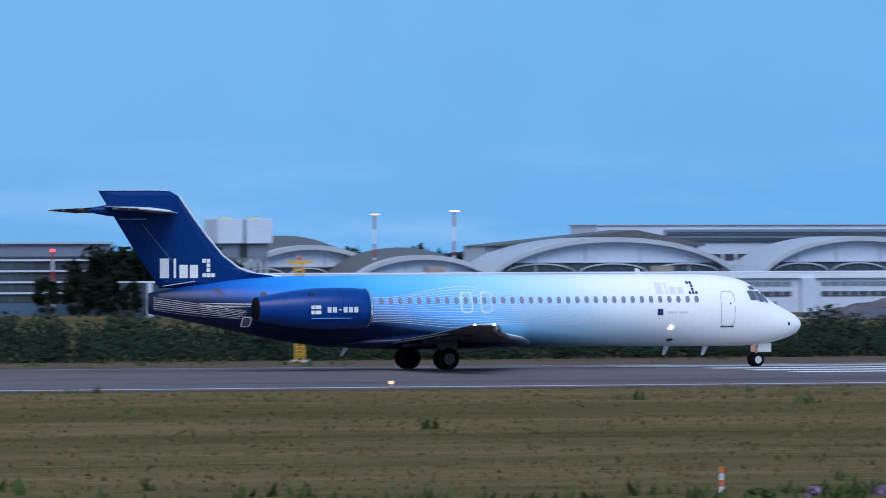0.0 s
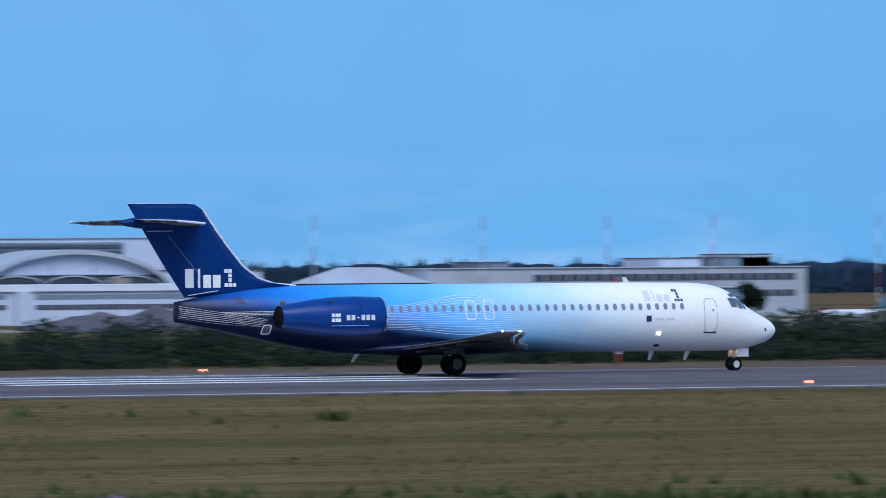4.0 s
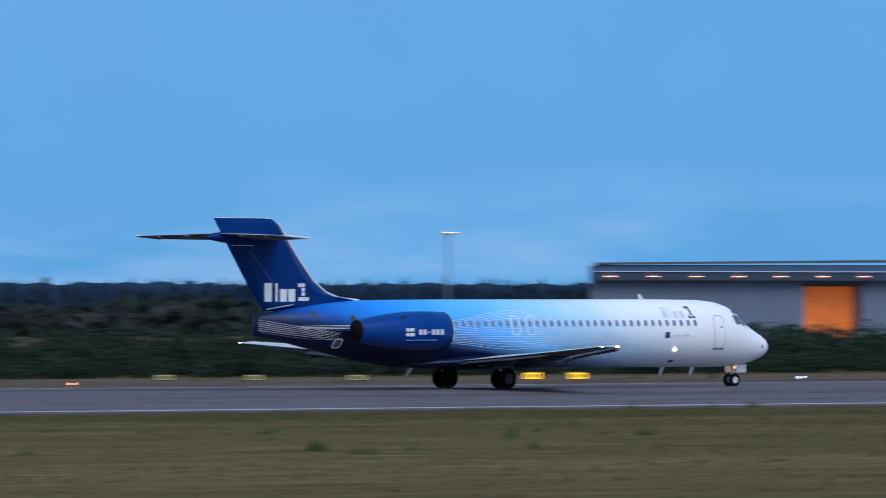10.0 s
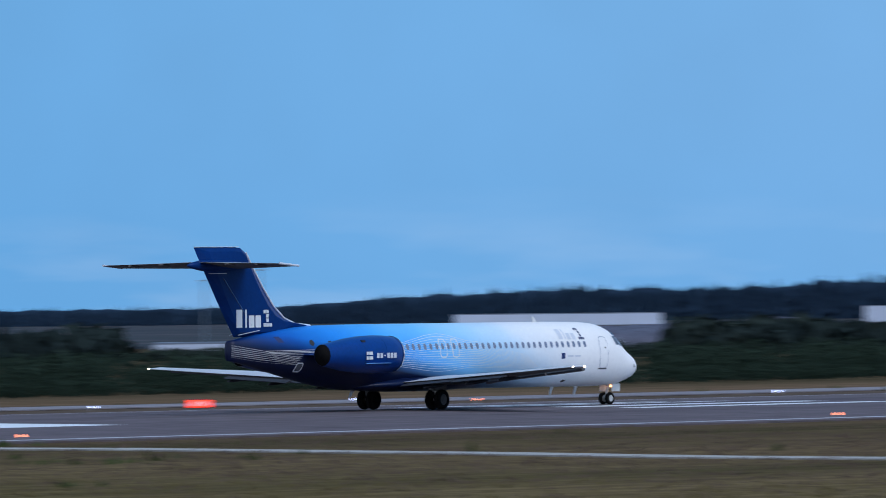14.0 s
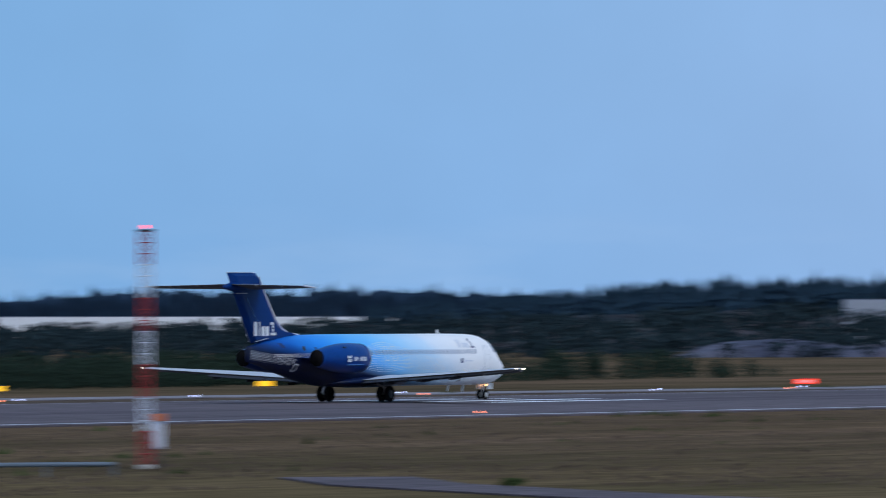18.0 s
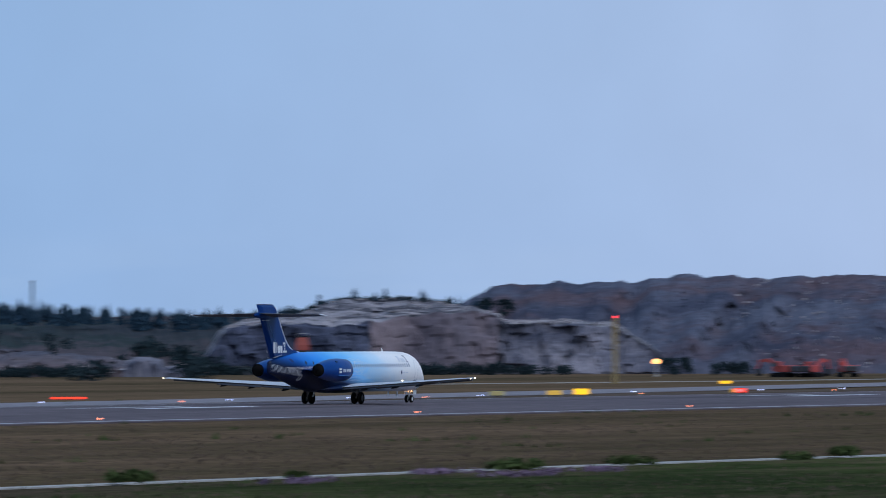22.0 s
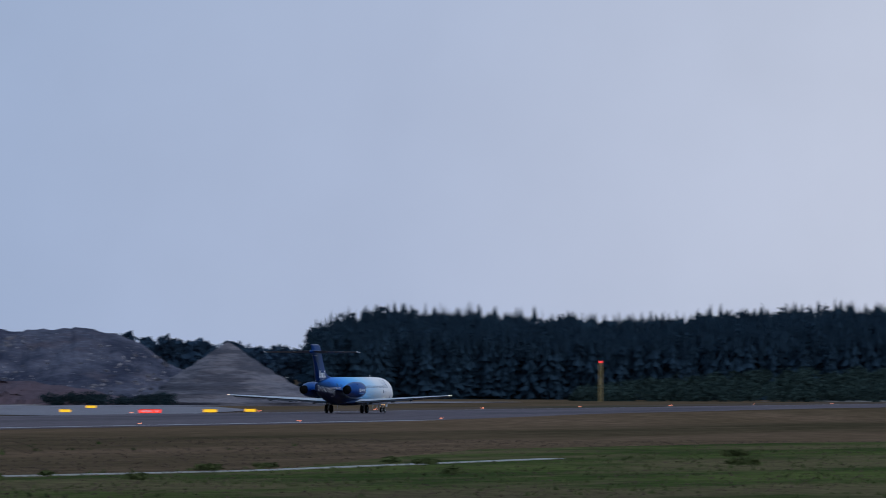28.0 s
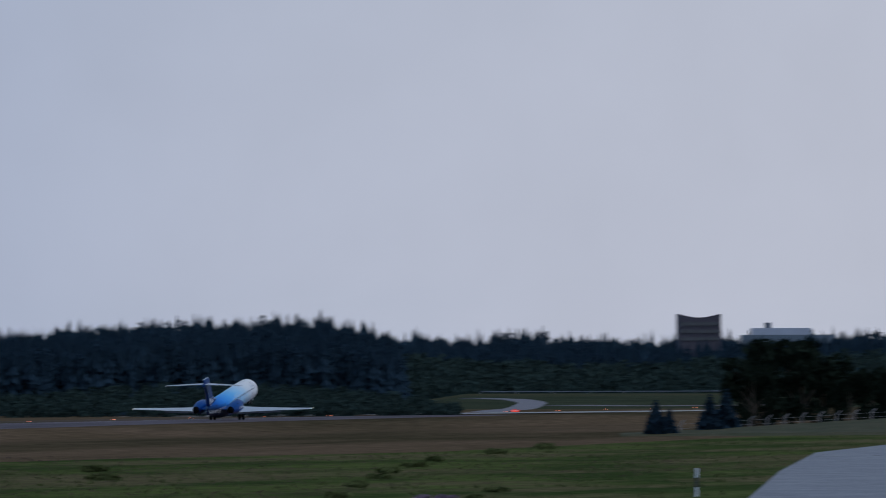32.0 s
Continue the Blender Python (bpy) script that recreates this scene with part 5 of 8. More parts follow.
def build_grass():
    rng = np.random.default_rng(21)

    def scatter(n, x0, x1, y0, y1, keep):
        x, y = x0 + (x1 - x0) * rng.random(n), y0 + (y1 - y0) * rng.random(n)
        k = [keep(a, b) for a, b in zip(x, y)]
        k = rng.random(n) < np.array(k)
        return np.stack([x[k], y[k], np.full(k.sum(), -0.24)], 1)

    def clump(x, y, sc, cut):
        return 1.0 if noise.noise(Vector((x * sc, y * sc, 0.5))) > cut else 0.12

    def not_road(x, y):
        if 283 < x < 300 and 158 < y < 176 or 262 < x < 290 and 126 < y < 165:
            return 0
        if abs(y - 155) < 1.3 and 325 < x < 600:
            return 0
        return 1
    p1 = scatter(75000, -60, 330, 96, 268, lambda x, y: clump(x, y, 0.11, -0.35) * not_road(x, y))
    p2 = scatter(75000, 180, 760, 100, 268, lambda x, y: clump(x, y, 0.09, -0.35) * not_road(x, y) * (1.0 if x < 520 else 0.55))
    P = np.concatenate([p1, p2])
    olive = P[:, 0] < 215 + 40 * rng.random(len(P))
    for Q, m, lab in ((P[olive], OLIVE_TUFT, "short dry olive grass tufts in the field"), (P[~olive], DRY_TUFT, "short dry brown grass tufts in the field")):
        grass_tufts("grass_tufts", Q, 0.06 + 0.09 * rng.random(len(Q)), m, 3, 3, lab)
    # greener weeds close to the perimeter road and along the pavement
    w1 = scatter(16000, -60, 240, 92, 118, lambda x, y: clump(x, y, 0.16, 0.05) * (1 if y < 106 + 6 * noise.noise(Vector((x * 0.05, 0, 0))) else 0.10))
    w2 = scatter(60000, 200, 1100, 60, 154, lambda x, y: clump(x, y, 0.12, -0.05) * not_road(x, y) * (0.5 if y < 0.27 * x + 70 else 0.2) * (1 if y > np.interp(x, [400, 472, 780, 884, 1100], [62, 75, 117.5, 125.5, 139]) else 0))
    w3 = scatter(9000, -60, 700, 180, 268, lambda x, y: 0.5 if noise.noise(Vector((x * 0.05, y * 0.12, 7))) > 0.33 else 0.012)
    w4 = scatter(1500, -60, 800, 340, 356, lambda x, y: clump(x, y, 0.1, 0.4))
    low_x = w2[:, 0] < 370 + 70 * rng.random(len(w2))
    for Q, m, lab in ((w2[low_x], DARK_BLADE, "low dark green grass blades below the path"), (w2[~low_x], GRASS_BLADE, "low fresh green grass blades below the path")):
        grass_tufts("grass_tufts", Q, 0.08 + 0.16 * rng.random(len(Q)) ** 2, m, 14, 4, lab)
    P = np.concatenate([w1, w3, w4])
    grass_tufts("weeds", P, 0.14 + 0.26 * rng.random(len(P)) ** 2, WEEDS, 4, 4, "low green weeds among the dry grass", "weeds")
    # rounded bushes and purple flower patches in the foreground
    cs, ss = [], []
    for x, y, r in ((1.5, 97, 0.55), (4.2, 98.5, 0.4), (30, 101, 0.45), (35.5, 101.5, 0.35), (38, 98, 0.3), (42, 97.4, 0.4), (47, 97.2, 0.35), (29, 99.4, 0.3), (286, 157.5, 0.5), (320, 152.0, 0.75), (349, 153.6, 0.9), (362, 152, 0.6),
                    (384, 151, 1.0), (403, 152.5, 0.8), (421, 151.0, 0.8), (436, 154.0, 0.9), (470, 148, 0.9), (486, 150, 0.7), (512, 148, 1.0), (530, 150, 0.8), (552, 146, 1.0), (470, 140, 0.9), (505, 132, 0.9), (560, 128, 1.1), (520, 104, 1.0), (565, 112, 1.0),
                    (600, 118, 1.1), (640, 124, 1.1), (690, 132, 1.1), (760, 140, 1.2), (820, 147, 1.3), (610, 140, 1.2), (560, 150, 1.0), (476, 96, 0.8), (498, 92, 0.8), (452, 92, 0.7), (470, 88, 0.7)):
        r *= 0.75 if x > 440 else 1.0
        for k in range(5):
            cs.append((x + rng.normal() * r * 0.5, y + rng.normal() * r * 0.5, -0.2 + r * 0.25)); ss.append(r * 0.55)
    for m, far, lab in ((WEEDS, False, "rounded low green shrubs in the grass"), (GRASS_BLADE, True, "low fresh green shrubs in the meadow")):
        pick = [k for k, c in enumerate(cs) if (c[0] > 440) == far]
        tagged(leaf_mesh("low_shrubs", [cs[k] for k in pick], [ss[k] for k in pick], m, 40, 0.75, 8, up=True), lab, "shrubs", kind="stuff")
    cs, ss = [], []
    for x, y, w in ((6.5, 101.0, 1.3), (44, 98.2, 2.5), (47, 98.0, 2.0), (352, 148, 4), (372, 146, 5), (386, 148, 3), (378, 152, 2.5), (470, 90, 2.5)):
        for k in range(14):
            cs.append((x + rng.normal() * w * 0.6, y + rng.normal() * 0.5, -0.1)); ss.append(0.3)
    tagged(leaf_mesh("flower_patches", cs, ss, HEATHER, 16, 0.8, 9, up=True), "pale purple wild flowers in the grass", "flowers", kind="stuff")


# ---- rock and earth ----
def mound(name, prof, r_front, depth, material, label, category, seed=0, rough=1.0, steep=0.55, flat=0.0, cols=420, rows=40, base=-0.4, kind=""):
    """A heap or cliff whose skyline follows prof (bearing, height), its foot at r_front."""
    az = [p[0] for p in prof]; hz = [p[1] for p in prof]
    V, F = [], []
    for i in range(cols + 1):
        a = az[0] + (az[-1] - az[0]) * i / cols
        top = float(np.interp(a, az, hz))
        top += 0.35 * rough * noise.fractal(Vector((a * 9, seed, 0.3)), 1.0, 2.0, 4)
        for j in range(rows + 1):
            u = j / rows
            if u < 0.8:
                w = u / 0.8
                prof_z = (w ** steep) * (1 - flat) + flat * min(1.0, w * 5)
                gully = noise.noise(Vector((a * 5.5 - w * 2.0, seed + 4.0, 0)))
                r = r_front + depth * w * 0.55 + gully * 11.0 * rough * w * (1 - w) * 4
                z = top * prof_z
                nz = noise.fractal(Vector((a * 22 + w * 3, w * 6 + seed, 1.7)), 0.8, 2.1, 6) + 0.7 * noise.noise(Vector((a * 70 + w * 9, w * 14, seed))) - 0.5 * abs(noise.noise(Vector((a * 34 - w * 5, w * 4, seed + 9))))
                fade = 4 * w * (1 - w)
                z += rough * nz * 0.75 * fade
                r += rough * nz * 4.2 * fade
            else:
                w = (u - 0.8) / 0.2
                r = r_front + depth * (0.55 + 0.45 * w)
                z = top * (1 - w * w) + base * w
            p = polar(a, r, z if j else base)
            V.append(p)
    for i in range(cols):
        for j in range(rows):
            a = i * (rows + 1) + j
            F.append((a, a + rows + 1, a + rows + 2, a + 1))
    ob = raw(name, V, F, material)
    return tagged(ob, label, category, kind=kind)


FACE_H = ([66.62, 66.75, 66.82, 67.10, 67.45, 67.65, 67.85, 68.05, 68.30, 68.44, 68.50, 68.56, 68.9, 69.2, 69.5], [0.5, 5.4, 7.3, 7.9, 7.5, 7.7, 8.8, 9.5, 9.7, 9.4, 8.0, 7.7, 7.9, 7.2, 2.0])
SKY_H = ([66.62, 66.75, 66.9, 67.15, 67.22, 67.36, 67.5, 67.9, 68.2, 68.40, 68.48, 68.56, 68.9, 69.2, 69.5], [0.8, 6.6, 8.6, 9.2, 9.6, 11.2, 12.0, 12.2, 11.3, 10.0, 8.6, 8.5, 8.7, 8.0, 2.5])


def ledge_z(a, w):
    """Height of the sloping, stepped top of the cliff, w from its edge to its crest."""
    f, k = float(np.interp(a, *FACE_H)), float(np.interp(a, *SKY_H))
    q = w * 5 + 0.8 * noise.noise(Vector((a * 8, w * 2, 3.3)))
    step = (math.floor(q) + min(1.0, (q - math.floor(q)) * 2.5)) / 5
    return f + max(0.0, k - f) * min(1.0, max(0.0, 0.35 * w + 0.65 * step))


def cliff():
    """A blasted granite face with blocky joints below a stepped ledge, its sky light painted in."""
    ox, oy, _ = polar(67.8, 1495)
    t = thing("rock_cliff", "blasted granite cliff, blue-grey to pinkish, with pale ledges", "cliff", (ox, oy, 0))
    for a0, a1, lean, rug, m, lab in ((66.62, 67.68, 0.35, 0.6, FACE_ROCK, "blue-grey blasted face"), (67.68, 68.46, 0.30, 0.22, PINK_ROCK, "pinkish blasted face"), (68.46, 69.5, 1.3, 0.8, SCREE, "broken face with pale scree")):
        n, fr, lr = int((a1 - a0) * 130), 26, 34
        V, F, G, mid = [], [], [], fr + 1
        for i in range(n + 1):
            a = a0 + (a1 - a0) * i / n
            d = a * 26.0
            h = float(np.interp(a, *FACE_H)) + 0.5 * noise.fractal(Vector((d * 0.35, 1.0, 0)), 1.0, 2.0, 3)
            bay = 3.5 * noise.noise(Vector((d * 0.10, 5.0, 0)))
            edge = 0.0
            for j in range(fr + 1):
                z = -0.4 + (h + 0.4) * j / fr
                block = 1.5 * noise.cell(Vector((d * 0.26 + 0.08 * z, z * 0.34 + 0.5 * math.floor(d * 0.26), 2))) + 0.7 * noise.cell(Vector((d * 0.6, z * 0.8, 7)))
                edge = lean * z + bay + (block + 1.2 * noise.fractal(Vector((d * 0.4, z * 0.3, 4)), 0.9, 2.0, 4)) * rug * (0.35 if j in (0, fr) else 1.0)
                x, y, _ = polar(a, 1492 + edge)
                V.append((x - ox, y - oy, z))
            for j in range(lr + 1):
                w = j / lr
                r = 1492 + edge + 48 * w
                z = h - float(np.interp(a, *FACE_H)) * 1.0 + ledge_z(a, w) if j < lr - 2 else ledge_z(a, 1.0) - 4.0 * (j - lr + 3)
                if j < lr - 2:
                    z += 0.30 * noise.fractal(Vector((d * 0.5, w * 9, 8)), 0.8, 2.1, 4) * min(1.0, 6 * w)
                x, y, _ = polar(a, r)
                V.append((x - ox, y - oy, z))
        c = fr + lr + 2
        for i in range(n):
            for j in range(c - 1):
                q = i * c + j
                (F if j < mid else G).append((q, q + c, q + c + 1, q + 1))
        for name, faces, mm, text in (("rock_face", F, m, lab), ("ledge", G, SKYLIT_LEDGE, "ledge with sky light painted in pale streaks")):
            used = sorted({v for f in faces for v in f})
            at = {v: k for k, v in enumerate(used)}
            ob = raw(name, [V[v] for v in used], [tuple(at[v] for v in f) for f in faces], mm)
            ob.parent = t
            ob["label"] = text


def build_quarry():
    mound("wooded_hill", [(59.0, 0), (60.2, 4.5), (61.6, 6.0), (63.0, 8.0), (64.4, 9.2), (65.6, 9.6), (66.8, 9.2), (67.6, 6), (68.0, 0)], 1480, 300, HEATH, "dark wooded hillside behind the airfield", "hill", 3, 1.0, 0.8, kind="structure")
    cliff()
    mound("spoil_heap", [(68.0, 0), (68.2, 10.6), (68.43, 14.3), (68.9, 14.9), (69.35, 15.0), (69.57, 16.3), (70.05, 15.6), (70.92, 16.1), (71.06, 13.9), (71.25, 12.8), (71.42, 11.3), (71.7, 8), (72.1, 2.5), (72.3, 0)], 1500, 140, ROCK, "huge grey-brown heap of blasted rock", "spoil heap", 8, 1.5, 0.75)
    mound("spoil_heap", [(71.0, 6), (71.45, 11.4), (71.77, 11.9), (72.2, 11.4), (72.8, 12.0), (73.15, 12.2), (73.4, 10.2), (73.64, 6.0), (73.9, 2), (74.2, 0)], 1515, 140, DARK_ROCK, "long grey heap of blasted rock", "spoil heap", 12, 1.3, 0.8)
    mound("spoil_heap", [(71.6, 0), (71.95, 4.8), (72.2, 3.2), (72.4, 3.8), (72.75, 3.4), (73.1, 2.2), (73.5, 0)], 1440, 30, ROCK, "low grey earth bank at the foot of the heap", "spoil heap", 14, 0.8, 0.7, cols=90, rows=10)
    # a cone of crushed stone with stepped sides
    a0, r0 = 73.97, 1440.0
    cx, cy, _ = polar(a0, r0)
    V, F = [(cx, cy, 9.7)], []
    n, m = 64, 16
    for j in range(1, m + 1):
        u = j / m
        for i in range(n):
            a = 2 * math.pi * i / n
            rr = 14.5 * u * (1 + 0.10 * noise.noise(Vector((math.cos(a) * 2, math.sin(a) * 2, u * 3)))) * (1.0 + 0.05 * (j % 2))
            V.append((cx + rr * math.cos(a), cy + rr * math.sin(a), 9.7 * (1 - u) - 0.3 * u + 0.18 * noise.noise(Vector((math.cos(a) * 6, math.sin(a) * 6, u * 14)))))
    for i in range(n):
        F.append((0, 1 + i, 1 + (i + 1) % n))
        for j in range(m - 1):
            a, b = 1 + j * n + i, 1 + j * n + (i + 1) % n
            F.append((a, a + n, b + n, b))
    tagged(raw("gravel_pile", V, F, GRAVEL), "conical pile of pale crushed stone", "gravel pile")
    mound("rock_outcrop", [(54.9, 0), (55.3, 2.2), (55.8, 2.8), (56.2, 2.9), (56.6, 2.5), (57.0, 1.4), (57.3, 0)], 1150, 30, SCREE, "low pale granite outcrop among shrubs", "rock outcrop", 17, 0.4, 0.6, 0.3, 110, 10)
    mound("rock_outcrop", [(51.6, 0), (52.0, 2.0), (52.6, 2.6), (53.3, 3.2), (54.0, 2.0), (54.6, 0)], 1120, 26, ROCK, "low grey earth and rock bank", "rock outcrop", 19, 0.5, 0.6, 0.3, 110, 10)
    mound("rock_outcrop", [(62.2, 0), (62.4, 1.6), (62.8, 2.4), (63.3, 1.4), (63.8, 2.0), (64.3, 0)], 1300, 26, ROCK, "brown earth bank with stones", "rock outcrop", 23, 0.5, 0.6, 0.3, 90, 10)
    mound("rock_outcrop", [(64.6, 0), (64.9, 2.6), (65.4, 4.0), (65.9, 3.2), (66.3, 1.8), (66.6, 0)], 1420, 30, PALE_ROCK, "scattered pale boulders on the slope", "rock outcrop", 29, 0.9, 0.6, 0.2, 90, 10)
    mound("rock_outcrop", [(66.16, 0), (66.19, 2.2), (66.24, 2.9), (66.33, 2.8), (66.40, 2.4), (66.42, 1.2), (66.56, 1.3), (66.62, 0)], 1408, 12, SCREE, "pale bluish rock outcrop at the foot of the slope", "rock outcrop", 37, 0.5, 0.4, 0.6, 60, 14)
    # pale sandy ground and boulder heaps by the old hangars
    for k, (x0, x1, y, h, m, lab) in enumerate(((253, 292, 612, 2.35, PALE_ROCK, "heap of pale boulders"), (322, 350, 600, 1.2, DARK_EARTH, "bank of dark bare earth"), (205, 252, 615, 1.3, SAND, "bank of sandy earth"), (290, 322, 604, 1.6, SAND, "bank of brown earth"), (350, 376, 640, 1.2, DARK_EARTH, "bank of dark bare earth"))):
        V, F = [], []
        nx, ny = 46, 10
        for i in range(nx + 1):
            for j in range(ny + 1):
                u, v = i / nx, j / ny
                e = (math.sin(math.pi * u) ** 0.5) * math.sin(math.pi * v) ** 0.7
                V.append((x0 + (x1 - x0) * u, y - 9 + 18 * v, -0.3 + h * e * (0.85 + 0.6 * noise.fractal(Vector((u * 9, v * 3, k * 3.1)), 1.0, 2.0, 4))))
        for i in range(nx):
            for j in range(ny):
                a = i * (ny + 1) + j
                F.append((a, a + ny + 1, a + ny + 2, a + 1))
        tagged(raw("earth_bank", V, F, m), lab, "earth bank")


def build_woods():
    A = (-93.0, -100.0)
    rng = np.random.default_rng(2)
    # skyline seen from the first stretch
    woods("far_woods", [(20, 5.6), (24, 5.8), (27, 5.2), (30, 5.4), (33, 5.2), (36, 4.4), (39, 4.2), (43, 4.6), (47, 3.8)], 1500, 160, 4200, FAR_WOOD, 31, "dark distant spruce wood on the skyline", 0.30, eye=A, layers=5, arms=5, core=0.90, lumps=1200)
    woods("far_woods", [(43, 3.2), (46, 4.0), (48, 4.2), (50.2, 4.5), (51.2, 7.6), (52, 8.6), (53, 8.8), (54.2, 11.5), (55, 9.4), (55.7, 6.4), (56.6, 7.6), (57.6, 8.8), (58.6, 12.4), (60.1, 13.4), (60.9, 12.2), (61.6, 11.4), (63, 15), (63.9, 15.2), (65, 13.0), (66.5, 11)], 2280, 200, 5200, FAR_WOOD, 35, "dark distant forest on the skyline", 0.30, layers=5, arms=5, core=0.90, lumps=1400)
    # shrubs and trees on the slope
    cs, ss = [], []
    for k in range(850):
        a = 57.2 + 9.5 * rng.random()
        q = rng.random()
        if a > 64.7 and noise.noise(Vector((a * 2.6, q * 2.2, 11.0))) < 0.05:
            continue
        p = polar(a, 1290 + 260 * q)
        top = np.interp(a, [57, 59, 61.5, 64, 65.6, 66.8], [2.2, 3.0, 4.5, 7.0, 7.0, 1.5])
        cs.append((p[0], p[1], top * q + 0.6)); ss.append(1.0 + 1.3 * rng.random())
    for k in range(420):
        a = 55.6 + 6.0 * rng.random()
        q = rng.random()
        p = polar(a, 1760 + 150 * q)
        cs.append((p[0], p[1], 0.6 + (1.7 + 1.3 * noise.noise(Vector((a * 2.2, 9, 4)))) * q)); ss.append(1.0 + 0.8 * rng.random())
    for k in range(150):
        a = 66.6 + 2.3 * rng.random()
        p = polar(a, 1470 + 8 * rng.random())
        cs.append((p[0], p[1], 0.4)); ss.append(0.5 + 0.8 * rng.random())
    for a0, a1, r, n, h, up in ((67.15, 67.5, 1545, 12, 9.6, 0.5), (68.33, 68.55, 1548, 46, 8.8, 2.9), (71.95, 72.4, 1434, 90, 0.5, 2.4), (72.84, 73.65, 1420, 110, 0.2, 1.0)):
        for k in range(n):
            q = rng.random()
            p = polar(a0 + (a1 - a0) * rng.random(), r + 8 * q)
            cs.append((p[0], p[1], h + up * q)); ss.append(0.5 + 0.6 * rng.random())
    for k in range(90):
        a = 67.2 + 1.0 * rng.random()
        p = polar(a, 1535 + 4 * rng.random())
        cs.append((p[0], p[1], float(np.interp(a, *SKY_H)) - 0.05)); ss.append(0.25 + 0.35 * rng.random())
    for k in range(230):
        a = 64.6 + 1.5 * rng.random()
        p = polar(a, 1392 + 14 * rng.random())
        cs.append((p[0], p[1], 0.2 + 1.5 * rng.random() * (0.5 + noise.noise(Vector((a * 5, 3, 1)))))); ss.append(0.6 + 0.4 * rng.random())
    for a0, a1, up, n in ((66.08, 66.17, 2.6, 26), (66.30, 66.42, 1.2, 16), (66.58, 66.80, 2.2, 40), (67.02, 67.11, 1.9, 22), (67.27, 67.36, 2.4, 22), (67.60, 67.70, 1.4, 16), (67.92, 68.10, 1.3, 26), (68.2, 68.52, 1.4, 40), (68.8, 68.9, 0.6, 8), (69.45, 69.55, 2.0, 26), (69.58, 69.65, 2.0, 18), (69.76, 70.0, 1.3, 40), (70.2, 70.3, 0.6, 8)):
        for k in range(n):
            q = rng.random()
            p = polar(a0 + (a1 - a0) * rng.random() ** (0.7 if q < 0.5 else 1.0), 1462 + 8 * rng.random())
            cs.append((p[0], p[1], 0.3 + up * q)); ss.append(0.75 - 0.4 * q + 0.25 * rng.random())
    tagged(leaf_mesh("hillside_shrubs", cs, ss, SLOPE_BUSH, 60, 0.9, 37, 0.65), "dark shrubs and young trees on the slopes", "shrubs", kind="stuff")
    tr = []
    for k in range(420):
        a = 60.3 + 6.3 * rng.random()
        p = polar(a, 1560 + 120 * rng.random())
        h = np.interp(a, [60, 62.5, 64, 65.6, 66.6], [3.0, 5.6, 4.6, 4.0, 2.0]) * (0.75 + 0.3 * rng.random())
        tr.append((p[0], p[1], float(np.interp(a, [60, 62, 65, 67], [4.0, 6.5, 8.0, 8.5])), h, 0.38))
    for k in range(90):
        p = polar(66.2 + 1.22 * rng.random(), 1590 + 60 * rng.random())
        tr.append((p[0], p[1], 6.6, 3.0 + 1.4 * rng.random(), 0.4))
    for k in range(34):
        a = 67.1 + 1.3 * rng.random()
        p = polar(a, 1536 + 6 * rng.random())
        tr.append((p[0], p[1], float(np.interp(a, *SKY_H)) - 0.5, 0.9 + 1.5 * rng.random() ** 3, 0.42))
    conifers("hill_spruces", tr, SPRUCE, 39, 6, 6, "dark spruces along the top of the slope")
    # boulders strewn over the heaps, pale slabs on the cliff's top
    def stones(name, n, a0, a1, r0, r1, z_of, size, flat, material, seed, label):
        q = np.random.default_rng(seed)
        V, F = [], []
        for k in range(n):
            a, w = a0 + (a1 - a0) * q.random(), q.random()
            x, y, _ = polar(a, r0 + (r1 - r0) * w)
            z = z_of(a, w)
            r = size * (0.4 + q.random() ** 2)
            b = len(V)
            m = 5
            for zz, kk in ((-0.5, 1.0), (0.35, 0.85)):
                for i in range(m):
                    t = 6.283 * i / m + q.random() * 0.6
                    rr = r * kk * (0.7 + 0.5 * q.random())
                    V.append((x + rr * math.cos(t) * (2.2 if flat else 1), y + rr * math.sin(t) * (2.2 if flat else 1), z + zz * r * (0.5 if flat else 0.9)))
            V.append((x, y, z + 0.55 * r * (0.5 if flat else 1.0)))
            for i in range(m):
                j = (i + 1) % m
                F.append((b + i, b + j, b + m + j, b + m + i)); F.append((b + m + i, b + m + j, b + 2 * m))
        tagged(raw(name, V, F, material), label, "stones", kind="stuff")
    h1 = lambda a: float(np.interp(a, [68.2, 68.43, 69.35, 69.57, 70.92, 71.25, 71.7, 72.1], [10.6, 14.3, 15, 16.3, 16.1, 12.8, 8, 2.5]))
    h2 = lambda a: float(np.interp(a, [71.45, 72.2, 72.8, 73.15, 73.4, 73.9], [11.4, 11.4, 12.0, 12.2, 10.2, 2]))
    stones("boulders", 300, 68.5, 71.6, 1499, 1574, lambda a, w: h1(a) * (0.94 * w) ** 0.75 - 0.1, 0.38, False, ROCK, 90, "grey boulders strewn over the spoil heap")
    stones("boulders", 360, 71.5, 73.6, 1514, 1588, lambda a, w: h2(a) * (0.94 * w) ** 0.8 - 0.1, 0.5, False, GRAVEL, 91, "pale boulders strewn over the long heap")
    stones("boulders", 340, 71.5, 73.6, 1514, 1588, lambda a, w: h2(a) * (0.94 * w) ** 0.8 - 0.05, 0.30, False, SLAB_ROCK, 93, "pale broken stones strewn over the long heap")
    stones("boulders", 300, 69.9, 71.8, 1499, 1574, lambda a, w: h1(a) * (0.94 * w) ** 0.75 - 0.05, 0.28, False, SLAB_ROCK, 94, "pale broken stones strewn over the spoil heap")
